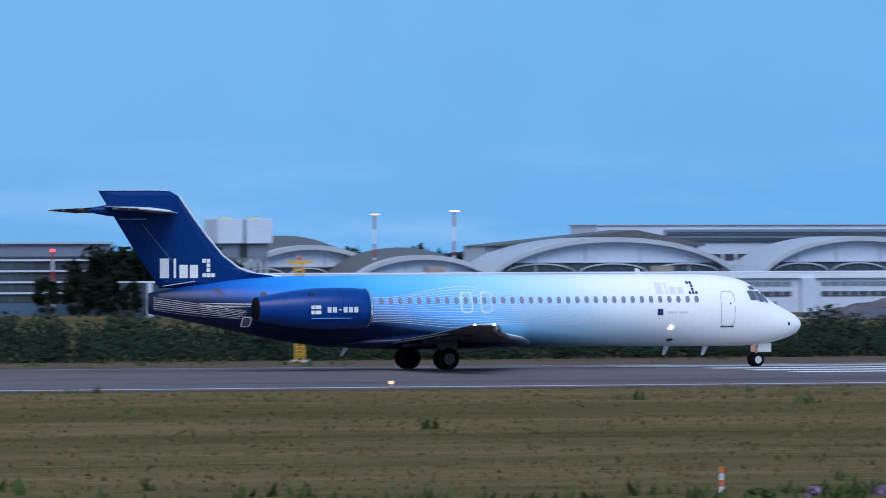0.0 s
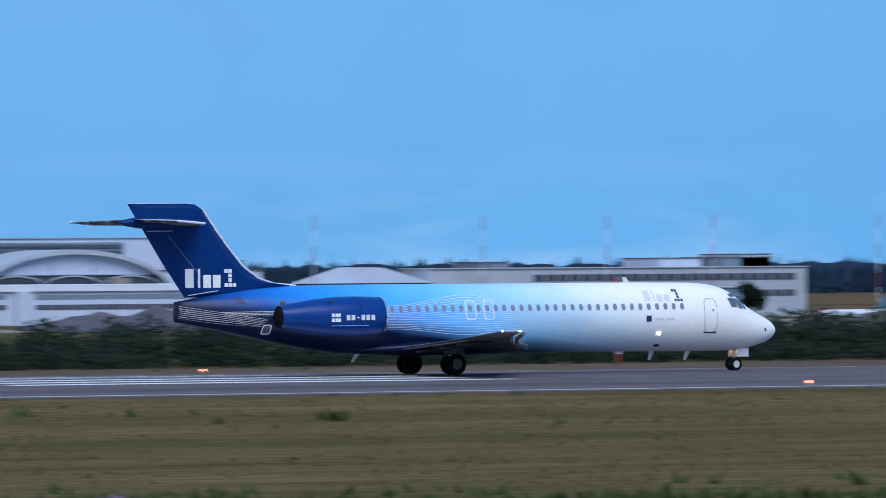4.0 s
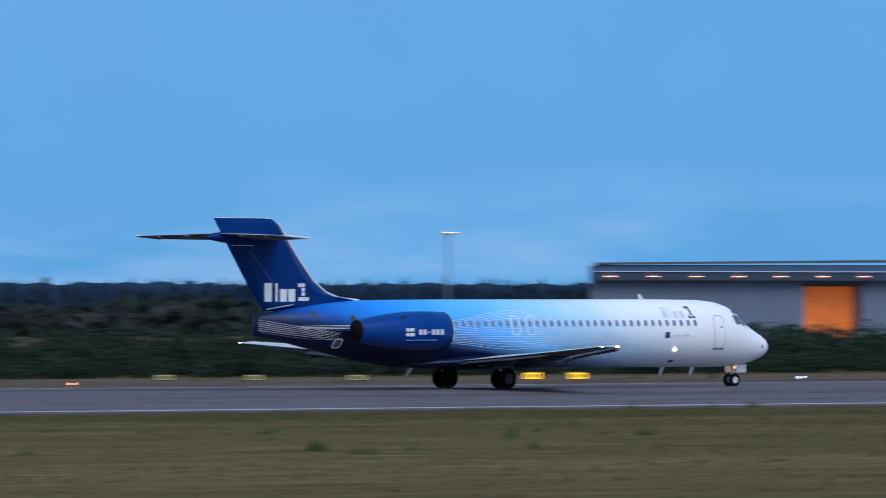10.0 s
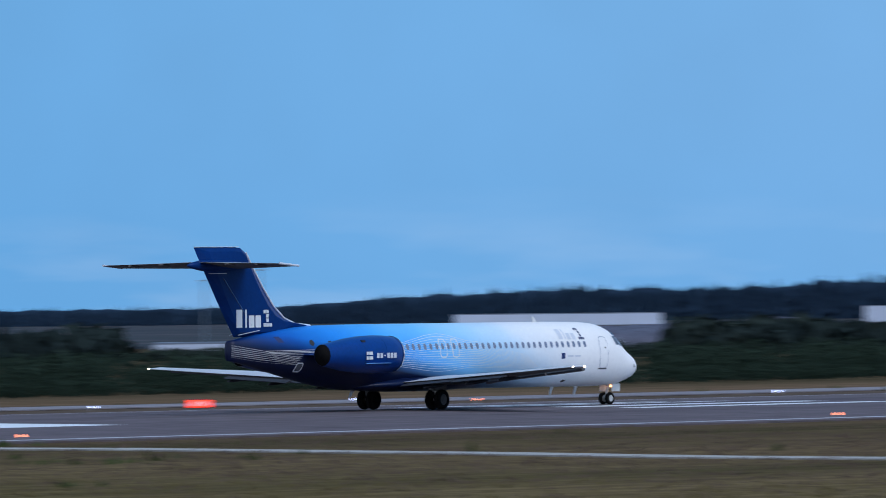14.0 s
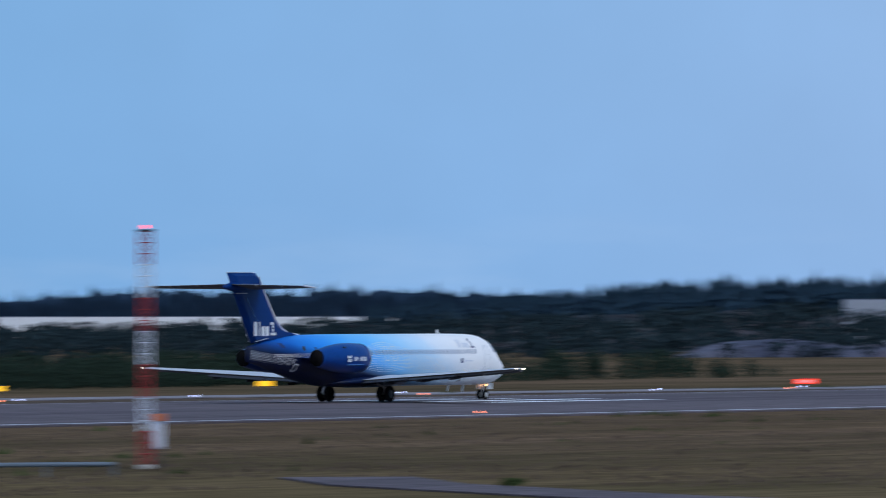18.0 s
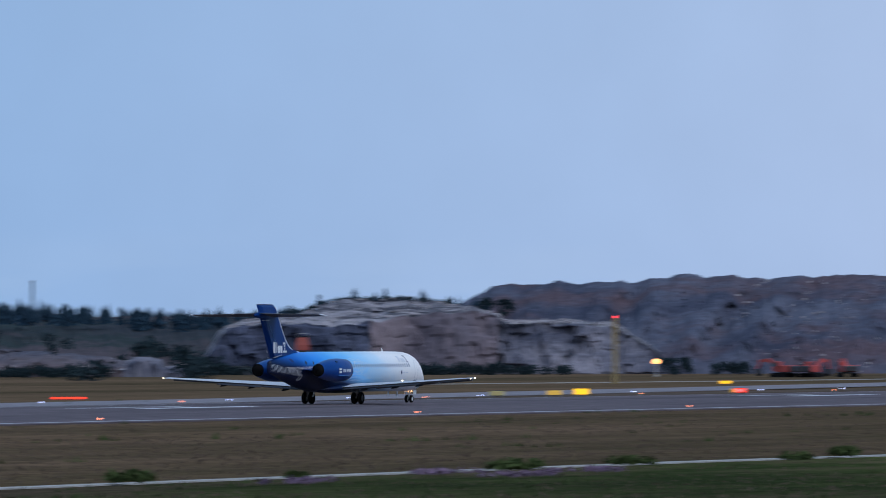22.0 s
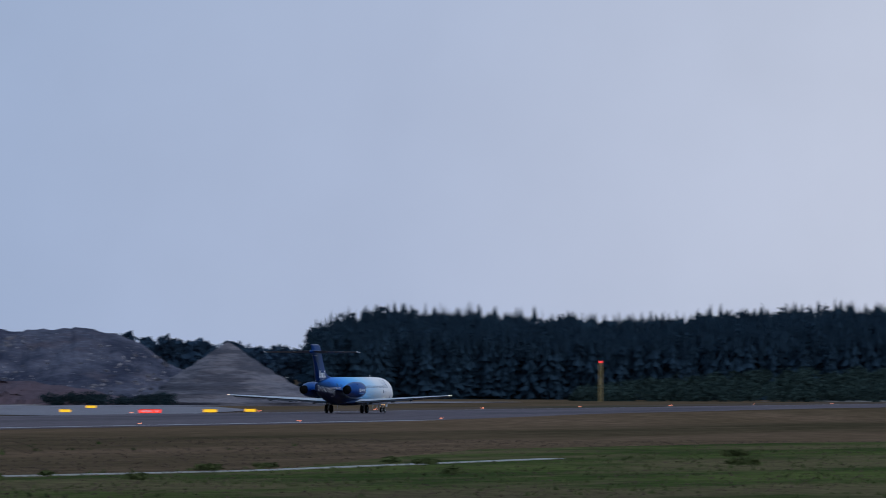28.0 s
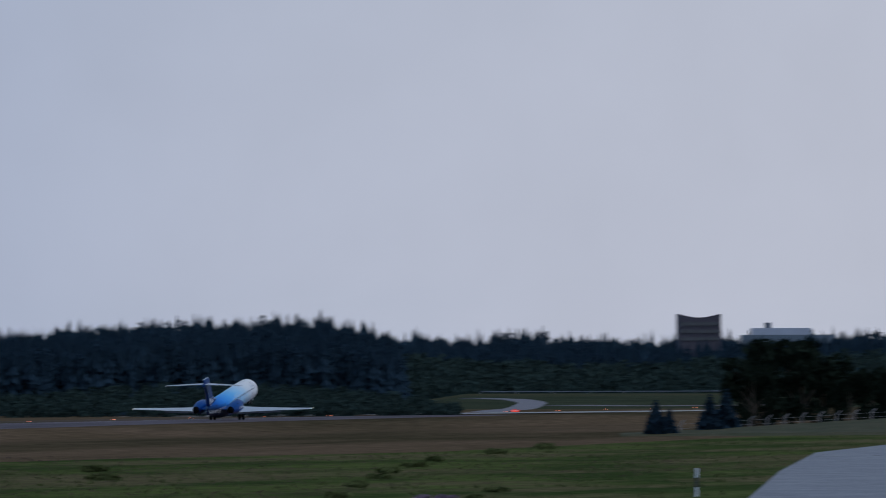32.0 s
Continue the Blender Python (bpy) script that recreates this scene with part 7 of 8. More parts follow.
def build_hangars():
    # first long hangar and its grey side hall
    Y = 535.0
    t = thing("side_hall", "blue-grey metal side hall with a white corner bay", "hangar")

    def slant(x0, x1, y0, y1, z0, z1, k):
        """A block whose ends run back at a slant, k metres sideways per metre of depth."""
        e = k * (y1 - y0)
        return loft([[(x0, y0, z), (x1, y0, z), (x1 + e, y1, z), (x0 + e, y1, z)] for z in (z0, z1)])
    part("wall", slant(314.8, 328.1, Y, Y + 8, -0.4, 7.2, 0.62), CLAD_STEEL, t, "blue-grey corrugated wall")
    part("corner_bay", slant(314.7, 319.9, Y - 0.25, Y + 0.25, -0.4, 6.95, 0.62), CLAD_WHITE, t, "white corner bay")
    part("fascia", slant(314.6, 328.15, Y - 0.3, Y + 8, 7.2, 7.85, 0.62), CLAD_STEEL, t)
    part("roof", slant(314.5, 328.2, Y - 0.4, Y + 8.2, 7.85, 7.97, 0.62), ROOF_DARK, t)
    part("doorway", boxes((320.6, 326.0, Y - 0.05, Y + 0.3, -0.3, 2.7)), DARK_WINDOW, t)
    for k in range(12):
        part("wall_rib", boxes((320.2 + k * 0.66, 320.28 + k * 0.66, Y - 0.06, Y + 0.02, -0.3, 7.15)), CLAD_STEEL, t)
    for k in range(2):
        part("wall_lamp", boxes((317.0 + k * 0.8, 317.5 + k * 0.8, Y - 0.5, Y - 0.28, 7.0, 7.1)), FLOOD_LAMP, t, "glowing wall lamp")
    t = thing("aircraft_hangar", "long white aircraft hangar with blue eaves and sliding doors", "hangar")
    part("wall", boxes((328.3, 386.6, Y + 0.6, Y + 7, -0.4, 7.2)), CLAD_WHITE, t)
    part("white_pier", boxes((328.25, 332.7, Y + 0.2, Y + 1, -0.4, 7.15)), CLAD_WHITE, t)
    part("eaves_rail", boxes((332.6, 387.2, Y - 0.2, Y + 0.9, 7.12, 7.32)), WHITE_LINE, t, "white door rail")
    part("eaves_trim", boxes((328.3, 387.2, Y - 0.1, Y + 7, 7.32, 7.85)), TEAL_TRIM, t, "dark blue roof trim")
    part("gutter_box", boxes((379.5, 387.3, Y - 0.3, Y + 5, 7.4, 8.15)), TEAL_TRIM, t)
    part("gutter_box", boxes((328.25, 337.2, Y - 0.3, Y + 5, 7.2, 7.95)), TEAL_TRIM, t)
    prof = [(331.5, 7.85), (341, 8.6), (350, 9.25), (358.5, 9.7), (367, 9.2), (376, 8.6), (387, 8.0), (387, 7.8), (331.5, 7.8)]
    part("gable", loft([[(x, Y + 4, z) for x, z in prof], [(x, Y + 5, z) for x, z in prof]]), CLAD_WHITE, t, "pale gable wall")
    part("roof", loft([[(x, Y + 5, z + 0.05) for x, z in prof], [(x, Y + 10, z + 0.35) for x, z in prof]]), ROOF_DARK, t, "dark curved roof")
    part("roof_vent", boxes((349.4, 351.0, Y + 8, Y + 9.5, 9.2, 9.9)), CLAD_GREY, t)
    part("chimney", boxes((331.3, 332.6, Y + 3, Y + 4, 7.9, 9.0)), CLAD_GREY, t)
    for k in range(8):
        x = 333.55 + 6.65 * k
        part("sliding_door", boxes((x, x + 6.5, Y + 0.25, Y + 0.55, -0.2, 7.1)), CLAD_WHITE, t, "white sliding door leaf")
        windows_row(t, x + 0.2, x + 6.3, 4, Y + 0.22, 3.72, 4.55, 0.1)
        part("door_hood", boxes((x + 2.2, x + 3.6, Y + 0.1, Y + 0.3, 6.85, 7.08)), DARK_METAL, t)
    for x0, x1 in ((342.2, 346.6), (347.4, 353.0), (353.8, 356.9)):
        part("lit_pane", boxes((x0, x1, Y + 0.12, Y + 0.17, 3.72, 4.5)), DIM_GLOW, t, "window dimly lit orange from inside")
    part("grey_door", boxes((357.4, 360.0, Y + 0.05, Y + 0.3, 1.6, 7.0)), CLAD_BLUE, t, "dark grey door bay")
    # second hangar, dusk lamps along the eaves
    Y = 525.0
    t = thing("cargo_hangar", "long grey hangar with lamps along its eaves and a lit doorway", "hangar")
    part("wall", slant(443.9, 467.4, Y, Y + 6, -0.4, 6.4, 0.9), CLAD_GREY, t, "grey ribbed metal wall")
    part("wall", slant(474.0, 482.0, Y, Y + 2, -0.4, 6.4, 0.0), CLAD_GREY, t, "grey ribbed metal wall")
    part("wall", boxes((467.4, 474.0, Y + 0.02, Y + 0.5, 4.85, 6.4)), CLAD_GREY, t)
    part("back_wall", boxes((467.4, 474.0, Y + 2.2, Y + 2.6, -0.4, 4.8)), CLAD_GREY, t)
    part("lit_interior", boxes((467.5, 473.9, Y + 1.2, Y + 1.9, 0.0, 4.7)), ORANGE_GLOW, t, "doorway glowing orange with lamp light")
    part("doorway_lintel", boxes((467.2, 474.2, Y - 0.1, Y, 4.8, 5.0)), DARK_METAL, t)
    part("fascia", slant(443.6, 482.2, Y - 0.9, Y + 0.0, 5.2, 5.9, 0.9), FASCIA, t, "dark lower fascia")
    part("fascia_ledge", slant(443.5, 482.2, Y - 1.0, Y + 0.0, 5.9, 5.97, 0.9), CLAD_WHITE, t, "thin pale ledge")
    part("fascia_panel", slant(443.6, 482.2, Y - 0.9, Y + 0.0, 5.97, 6.5, 0.9), FASCIA_BLUE, t, "blue upper fascia")
    part("roof", loft([[(443.4, Y - 1.1, 6.5), (482.4, Y - 1.1, 6.75), (482.4, Y - 1.1, 6.98), (443.4, Y - 1.1, 6.65)], [(449.6, Y + 6, 6.5), (488.4, Y + 6, 6.75), (488.4, Y + 6, 7.0), (449.6, Y + 6, 6.67)]]), ROOF_DARK, t, "dark flat roof")
    for k in range(8):
        part("wall_lamp", boxes((444.8 + 4.68 * k, 445.5 + 4.68 * k, Y - 1.2, Y - 0.95, 5.48, 5.58)), FLOOD_LAMP, t, "glowing wall lamp")
    for k in range(24):
        part("wall_rib", boxes((444.4 + k * 0.95, 444.5 + k * 0.95, Y - 0.06, Y + 0.0, -0.3, 5.19)), CLAD_GREY, t)
    t = block("hangar_office", "white office annex with a dark stair bay", "building", 482.05, 494.6, Y + 2, 4, 6.15, CLAD_WHITE)
    part("stair_bay", boxes((485.2, 489.4, Y + 1.8, Y + 2.05, -0.3, 6.0)), CLAD_BLUE, t, "dark stair bay")
    part("sign_panel", boxes((482.2, 484.2, Y + 1.85, Y + 1.98, 5.35, 5.85)), PIPE_BLUE, t, "blue sign panel")
    for k in range(3):
        part("sign_bar", boxes((482.5 + k * 0.7, 483.0 + k * 0.7, Y + 1.8, Y + 1.87, 5.52, 5.68)), WHITE_LINE, t)
    # floodlight masts over the apron
    for x, y, h in ((249.6, 700, 9.2), (257.7, 700, 9.5), (320.4, 690, 10.3), (344.2, 700, 10.3), (358.2, 700, 10.3), (370.2, 700, 10.3), (389.2, 700, 10.3)):
        striped_mast("floodlight_mast", x, y, h, 0.09 if x < 300 else 0.05, 7, "slender red and white floodlight mast", group="apron floodlight masts", heads=2 if x < 300 else 0, lamp=x < 300)
    for x, y, h in ((438.3, 536.4, 9.3), (790.8, 772.7, 9.6), (770.0, 771.3, 9.7), (752.1, 761.9, 7.1), (848.6, 709.6, 9.7), (844.4, 714.6, 8.5), (1857.0, 842.0, 18.3), (1835.0, 893.5, 15.1)):
        t = thing("lamp_mast", "thin distant steel mast with a lamp head", "mast", (x, y, -0.3), group="distant lamp masts")
        r = math.hypot(x, y)
        part("pole", rods(((0, 0, 0), (0, 0, h), 0.08 if r < 900 else 0.26 if x == 790.8 else 0.34 if x == 1857.0 else 0.10)), CLAD_BLUE, t)
        part("platform", boxes((-0.5, 0.5, -0.3, 0.3, h - 0.06, h + 0.05)), STEEL, t)
        part("lamp_head", boxes((-0.45, 0.45, -0.35, -0.25, h + 0.05, h + 0.15)), RED_OBSTRUCTION if x == 790.8 else FLOOD_LAMP if r < 1000 else STEEL, t)
    t = thing("chimney", "tall grey distant chimney", "chimney", (998.7, 672.2, -0.3))
    part("shaft", rods(((0, 0, 0), (0, 0, 12.1), 0.30), n=14), CLAD_BLUE, t)
    part("rim", rods(((0, 0, 11.8), (0, 0, 12.15), 0.34), n=14), CLAD_BLUE, t)
    # long pale sheds far off
    for a, b, z0, z1, m, lab in (((1614, 1181), (1652, 1128), 0, 3.2, CLAD_WHITE, "long pale distant shed"), ((1652, 1128), (1670, 1101), 0, 4.6, CLAD_WHITE, "grey flat-roofed distant warehouse"), ((1672, 1100), (1690, 1070), 0, 3.9, SHED_WHITE, "low pale distant building"), ((1697, 1059), (1743, 982), 0, 5.3, SHED_WHITE, "long pale distant shed"), ((1560, 1250), (1588, 1216), 0, 2.2, CLAD_WHITE, "long low pale distant shed"), ((polar(49.45, 1000)[:2]), (polar(52.3, 1000)[:2]), 0, 1.2, CLAD_WHITE, "long low white distant shed"), ((1330, 671), (1341, 650), 0, 8.0, ROOF_GREY, "distant grey hall above the trees")):
        t = thing("distant_shed", lab, "shed")
        d = (Vector(b) - Vector(a)); n = Vector((d.y, -d.x)).normalized() * -14
        part("wall", loft([[(a[0], a[1], -0.4), (b[0], b[1], -0.4), (b[0] + n.x, b[1] + n.y, -0.4), (a[0] + n.x, a[1] + n.y, -0.4)], [(a[0], a[1], z1), (b[0], b[1], z1), (b[0] + n.x, b[1] + n.y, z1), (a[0] + n.x, a[1] + n.y, z1)]]), m, t)
        part("roof", loft([[(a[0], a[1], z1), (b[0], b[1], z1), (b[0] + n.x, b[1] + n.y, z1), (a[0] + n.x, a[1] + n.y, z1)], [(a[0], a[1], z1 + 0.2), (b[0], b[1], z1 + 0.2), (b[0] + n.x, b[1] + n.y, z1 + 0.2), (a[0] + n.x, a[1] + n.y, z1 + 0.2)]]), CLAD_GREY, t)
    # buildings over the woods at the runway's far end
    p, q = polar(80.66, 3000), polar(80.92, 3000)
    t = thing("office_tower", "brown-grey distant office tower with a dipped roofline", "tower")
    d = (Vector(q) - Vector(p))
    N = 12
    rings = []
    for k in range(N + 1):
        u = k / N
        x, y = p[0] + d.x * u, p[1] + d.y * u
        z = 27.6 - 1.2 * math.sin(math.pi * u)
        rings.append([(x, y, 0), (x, y, z), (x + 14, y + 3, z), (x + 14, y + 3, 0)])
    part("wall", loft(rings), TOWER_WALL, t)
    for k in range(3):
        lo, hi = 19 + 2.4 * k, 20.1 + 2.4 * k
        q0, q1 = Vector(p) + d * 0.04, Vector(p) + d * 0.96
        part("window_band", loft([[(q0.x - 0.3, q0.y, z), (q1.x - 0.3, q1.y, z), (q1.x + 0.2, q1.y, z), (q0.x + 0.2, q0.y, z)] for z in (lo, hi)]), DARK_WINDOW, t)
    p, q = polar(81.05, 3050), polar(81.62, 3050)
    t = thing("arena_hall", "wide dark distant hall with a pale roof drum", "hall")
    d = Vector(q) - Vector(p)
    part("wall", loft([[(p[0], p[1], 0), (q[0], q[1], 0), (q[0] + 16, q[1] + 3, 0), (p[0] + 16, p[1] + 3, 0)], [(p[0], p[1], 21), (q[0], q[1], 21), (q[0] + 16, q[1] + 3, 21), (p[0] + 16, p[1] + 3, 21)]]), CLAD_BLUE, t)
    u, v = 0.10, 0.74
    part("roof_drum", loft([[(p[0] + d.x * k, p[1] + d.y * k, 21) for k in (u, v)] + [(p[0] + d.x * k + 12, p[1] + d.y * k + 2, 21) for k in (v, u)], [(p[0] + d.x * k, p[1] + d.y * k, 23.2) for k in (u, v)] + [(p[0] + d.x * k + 12, p[1] + d.y * k + 2, 23.2) for k in (v, u)]]), CLAD_WHITE, t, "pale roof drum")
    part("roof_unit", loft([[(p[0] + d.x * k, p[1] + d.y * k, 23.2) for k in (0.24, 0.30)] + [(p[0] + d.x * k + 3, p[1] + d.y * k, 23.2) for k in (0.30, 0.24)], [(p[0] + d.x * k, p[1] + d.y * k, 25) for k in (0.24, 0.30)] + [(p[0] + d.x * k + 3, p[1] + d.y * k, 25) for k in (0.30, 0.24)]]), CLAD_GREY, t)


def small_jet(x, y, rz, s, label):
    """A parked airliner far across the apron."""
    t = thing("parked_jet", label, "airliner", (x, y, -0.3), rz, group="parked airliners")
    rings = [[(px * s, r * s * math.cos(k * math.pi / 7), (1.2 + dz + r * math.sin(k * math.pi / 7)) * s) for k in range(14)] for px, r, dz in ((-8, 0.05, 0.45), (-6, 0.4, 0.25), (-3, 0.62, 0), (4, 0.62, 0), (6, 0.5, -0.05), (7, 0.1, -0.2))]
    part("fuselage", loft(rings), PAINT_WHITE, t, smooth=True)
    part("fin", loft([[(-5.2 * s, -0.08, 1.8 * s), (-7.8 * s, -0.08, 1.8 * s), (-8.4 * s, -0.05, 3.9 * s), (-7.2 * s, -0.05, 3.9 * s)], [(-5.2 * s, 0.08, 1.8 * s), (-7.8 * s, 0.08, 1.8 * s), (-8.4 * s, 0.05, 3.9 * s), (-7.2 * s, 0.05, 3.9 * s)]]), TEAL_TRIM, t, "blue tail fin")
    for q in (1, -1):
        part("wing", loft([[(1.5 * s, q * 0.5 * s, 0.9 * s), (-1.2 * s, q * 0.5 * s, 0.9 * s), (-1.2 * s, q * 0.5 * s, 1.0 * s)], [(-2.2 * s, q * 6 * s, 1.3 * s), (-3.0 * s, q * 6 * s, 1.3 * s), (-3.0 * s, q * 6 * s, 1.35 * s)]]), WING_GREY, t)
        part("engine", rods(((1.0 * s, q * 2 * s, 0.65 * s), (-0.6 * s, q * 2 * s, 0.65 * s), 0.3 * s), n=12), WING_GREY, t)
        part("gear_leg", rods(((-0.8 * s, q * 0.8 * s, 0), (-0.8 * s, q * 0.8 * s, 0.8 * s), 0.12 * s)), DARK_METAL, t)
    part("gear_leg", rods(((5 * s, 0, 0), (5 * s, 0, 0.8 * s), 0.1 * s)), DARK_METAL, t)
    return t


build_apron()
build_hangars()
small_jet(322.5, 498, 200, 0.55, "small white airliner parked before the grey hall")
small_jet(359.0, 655, 190, 0.6, "white airliner parked on the far apron")
small_jet(368.5, 652, 200, 0.6, "white airliner parked on the far apron")


# ---- masts, signs, lamps and small things of the airfield ----
def bearing(x, y):
    """The turn that shows a thing's front (-Y) to the observers' mound."""
    return -math.degrees(math.atan2(x, y))


def lamp_ball(t, at, r, material, label):
    bm = bmesh.new()
    bmesh.ops.create_icosphere(bm, subdivisions=2, radius=r, matrix=Matrix.Translation(at))
    return part("lamp", bm, material, t, label, smooth=True)


def lattice(t, w, bands, bay=0.72, leg=0.045, brace=0.022):
    """Four legs and zigzag bracing, in painted bands [(z0, z1, material, colour word)]."""
    h = w / 2
    corners = [(-h, -h), (h, -h), (h, h), (-h, h)]
    for z0, z1, m, word in bands:
        for cx, cy in corners:
            part("leg", boxes((cx - leg, cx + leg, cy - leg, cy + leg, z0, z1)), m, t, word + " mast leg")
        n = max(1, round((z1 - z0) / bay))
        for k in range(n):
            u, v = z0 + (z1 - z0) * k / n, z0 + (z1 - z0) * (k + 1) / n
            for i in range(4):
                a, b = corners[i], corners[(i + 1) % 4]
                if (k + i) % 2:
                    a, b = b, a
                part("brace", rods(((*a, u), (*b, v), brace), n=5), m, t)
                part("crossbar", rods(((*a, v - 0.02), (*b, v - 0.02), brace), n=5), m, t)


def glide_mast():
    t = thing("glide_path_mast", "red and white lattice aerial mast with white radome boxes", "mast", (274, 192.5, -0.25), bearing(274, 192.5))
    part("footing", boxes((-0.9, 0.9, -0.9, 0.9, 0, 0.25), bevel=0.04), PATH_CONCRETE, t)
    lattice(t, 0.8, [(0.25, 3.2, PAINT_ORANGE, "orange"), (3.2, 5.6, PAINT_WHITE, "white"), (5.6, 8.0, PAINT_WHITE, "white"), (8.0, 10.4, PAINT_WHITE, "white"), (10.4, 12.7, PAINT_RED, "red"), (12.7, 14.9, PAINT_WHITE, "white")])
    for k in range(10):
        z = 1.4 + 1.45 * k
        part("rung", boxes((-0.55, 0.45, -0.46, -0.40, z, z + 0.07)), DARK_METAL, t, "dark cross rung")
    for z in (4.55, 9.15, 13.75):
        r = part("radome", boxes((-1.55, 0.15, -0.98, -0.56, z - 0.26, z + 0.26), bevel=0.06), CLAD_WHITE, t, "white box-shaped radome")
        part("bracket", rods(((-0.4, -0.4, z - 0.1), (-0.9, -0.62, z - 0.1), 0.035), ((-0.4, -0.4, z + 0.1), (-0.9, -0.62, z + 0.1), 0.035)), DARK_METAL, r)
    part("ladder", boxes(*[(0.0, 0.36, 0.40, 0.44, 0.5 + 0.36 * k, 0.53 + 0.36 * k) for k in range(38)], (0.0, 0.03, 0.4, 0.44, 0.3, 14.5), (0.33, 0.36, 0.4, 0.44, 0.3, 14.5)), STEEL, t)
    part("top_arm", rods(((-0.9, 0, 14.9), (0.9, 0, 14.9), 0.04), ((0.2, 0, 14.9), (0.2, 0, 15.1), 0.03)), DARK_METAL, t)
    lamp_ball(t, (0.2, 0, 15.16), 0.12, RED_OBSTRUCTION, "glowing red obstruction lamp")
    c = thing("equipment_cabinet", "slim grey equipment cabinet with a white top box", "cabinet", (273.0, 193.1, -0.25), bearing(274, 192.5))
    part("plinth", boxes((-0.4, 0.4, -0.3, 0.3, 0, 0.1)), PATH_CONCRETE, c)
    part("body", boxes((-0.20, 0.24, -0.2, 0.2, 0.1, 1.15), bevel=0.02), STEEL, c, "grey steel cabinet body")
    part("top_box", boxes((-0.38, 0.34, -0.28, 0.25, 1.15, 1.62), bevel=0.03), CLAD_WHITE, c, "white top box")


def striped_hut():
    t = thing("equipment_hut", "red and white striped wooden equipment hut with a pitched roof", "hut", (279.1, 190.3, -0.25), bearing(279.1, 190.3) + 38)
    L, W = 2.03, 1.38
    part("plinth", boxes((-L - 0.05, L + 0.05, -W - 0.05, W + 0.05, 0, 0.2)), PATH_CONCRETE, t)
    part("wall", boxes((-L + 0.03, L - 0.03, -W + 0.03, W - 0.03, 0.2, 2.30)), PAINT_WHITE, t)
    cuts = [-1.0, -0.60, -0.17, 0.03, 0.34, 0.48, 0.84, 1.0]
    for s in (-1, 1):
        for k, (u, v) in enumerate(zip(cuts, cuts[1:])):
            part("board", boxes((u * L + 0.01, v * L - 0.01, s * W - 0.02, s * W + 0.02, 0.2, 2.30)), PAINT_WHITE if k % 2 else PAINT_RED, t, "white board" if k % 2 else "red board")
        for u, v, m, word in ((-W, 0.15, PAINT_WHITE, "white board"), (0.15, W, PAINT_RED, "red board")):
            part("board", boxes((s * L - 0.02, s * L + 0.02, u + 0.01, v - 0.01, 0.2, 2.30)), m, t, word)
        part("gable", loft([[(s * L + e, -W, 2.30), (s * L + e, W, 2.30), (s * L + e, 0, 2.74)] for e in (-0.02, 0.02)]), PAINT_WHITE, t, "white gable")
        for k in range(14):
            u = -L - 0.35 + (2 * L + 0.7) * k / 14
            part("roof_sheet", loft([[(x, s * (W + 0.34), 2.24), (x, 0.0, 2.78), (x, 0.0, 2.86), (x, s * (W + 0.34), 2.32)] for x in (u + 0.01, u + (2 * L + 0.7) / 14 - 0.01)]), PINK_SHEET if k % 2 else PAINT_WHITE, t, "faded ribbed roof sheet")
    part("ridge", boxes((-L - 0.36, L + 0.36, -0.1, 0.1, 2.82, 2.90)), PAINT_WHITE, t)
    d = part("door", boxes((-L - 0.06, -L - 0.02, -0.95, -0.15, 0.25, 2.15), bevel=0.01), CLAD_WHITE, t, "white door")
    part("handle", rods(((-L - 0.1, -0.3, 1.2), (-L - 0.1, -0.22, 1.2), 0.02)), STEEL, d)


PINK_SHEET = mat("faded_red_sheet", (0.50, 0.34, 0.36), 0.6, vary=0.12)


def sign(x, y, w, h, material, label, z=0.35, rz=None, bars=3, name="guidance_sign", tint=None):
    t = thing(name, label, "sign", (x, y, -0.25 if y < NEAR or y > FAR + 8 else -0.15), bearing(x, y) if rz is None else rz, group="airfield signs")
    p = part("panel", boxes((-w / 2, w / 2, -0.1, 0.1, z, z + h), bevel=0.02), material, t)
    part("frame", boxes((-w / 2 - 0.04, w / 2 + 0.04, -0.07, 0.12, z + h, z + h + 0.05), (-w / 2 - 0.04, w / 2 + 0.04, -0.07, 0.12, z - 0.05, z)), DARK_METAL, t)
    for s in (-1, 1):
        part("leg", rods(((s * w * 0.36, 0, 0), (s * w * 0.36, 0, z), 0.04)), STEEL, t)
    if bars:
        bm = bmesh.new()
        for k in range(bars):
            u = -w * 0.36 + w * 0.72 * (k + 0.15) / bars
            box(bm, u, u + w * 0.5 / bars, -0.115, -0.10, z + h * 0.22, z + h * 0.78)
        part("lettering", bm, tint or DARK_METAL, p)
    return t


def stop_sign():
    """The large lit red sign with a coloured end by the taxiway."""
    t = sign(303, 216, 1.5, 0.66, RED_SIGN, "lit red holding sign with a black, yellow and blue end", 0.12, None, 4, tint=WHITE_LINE)
    part("end_panel", boxes((0.77, 1.32, -0.1, 0.1, 0.56, 0.78)), YELLOW_SIGN, t, "yellow end panel")
    part("end_panel", boxes((0.77, 1.32, -0.1, 0.1, 0.34, 0.56)), DARK_METAL, t, "black end panel")
    part("end_panel", boxes((0.77, 1.32, -0.1, 0.1, 0.12, 0.34)), BLUE_PANEL, t, "glowing blue end panel")


BLUE_PANEL = mat("lit_blue_panel", (0.20, 0.45, 1.0), 0.5, emit=0.7)


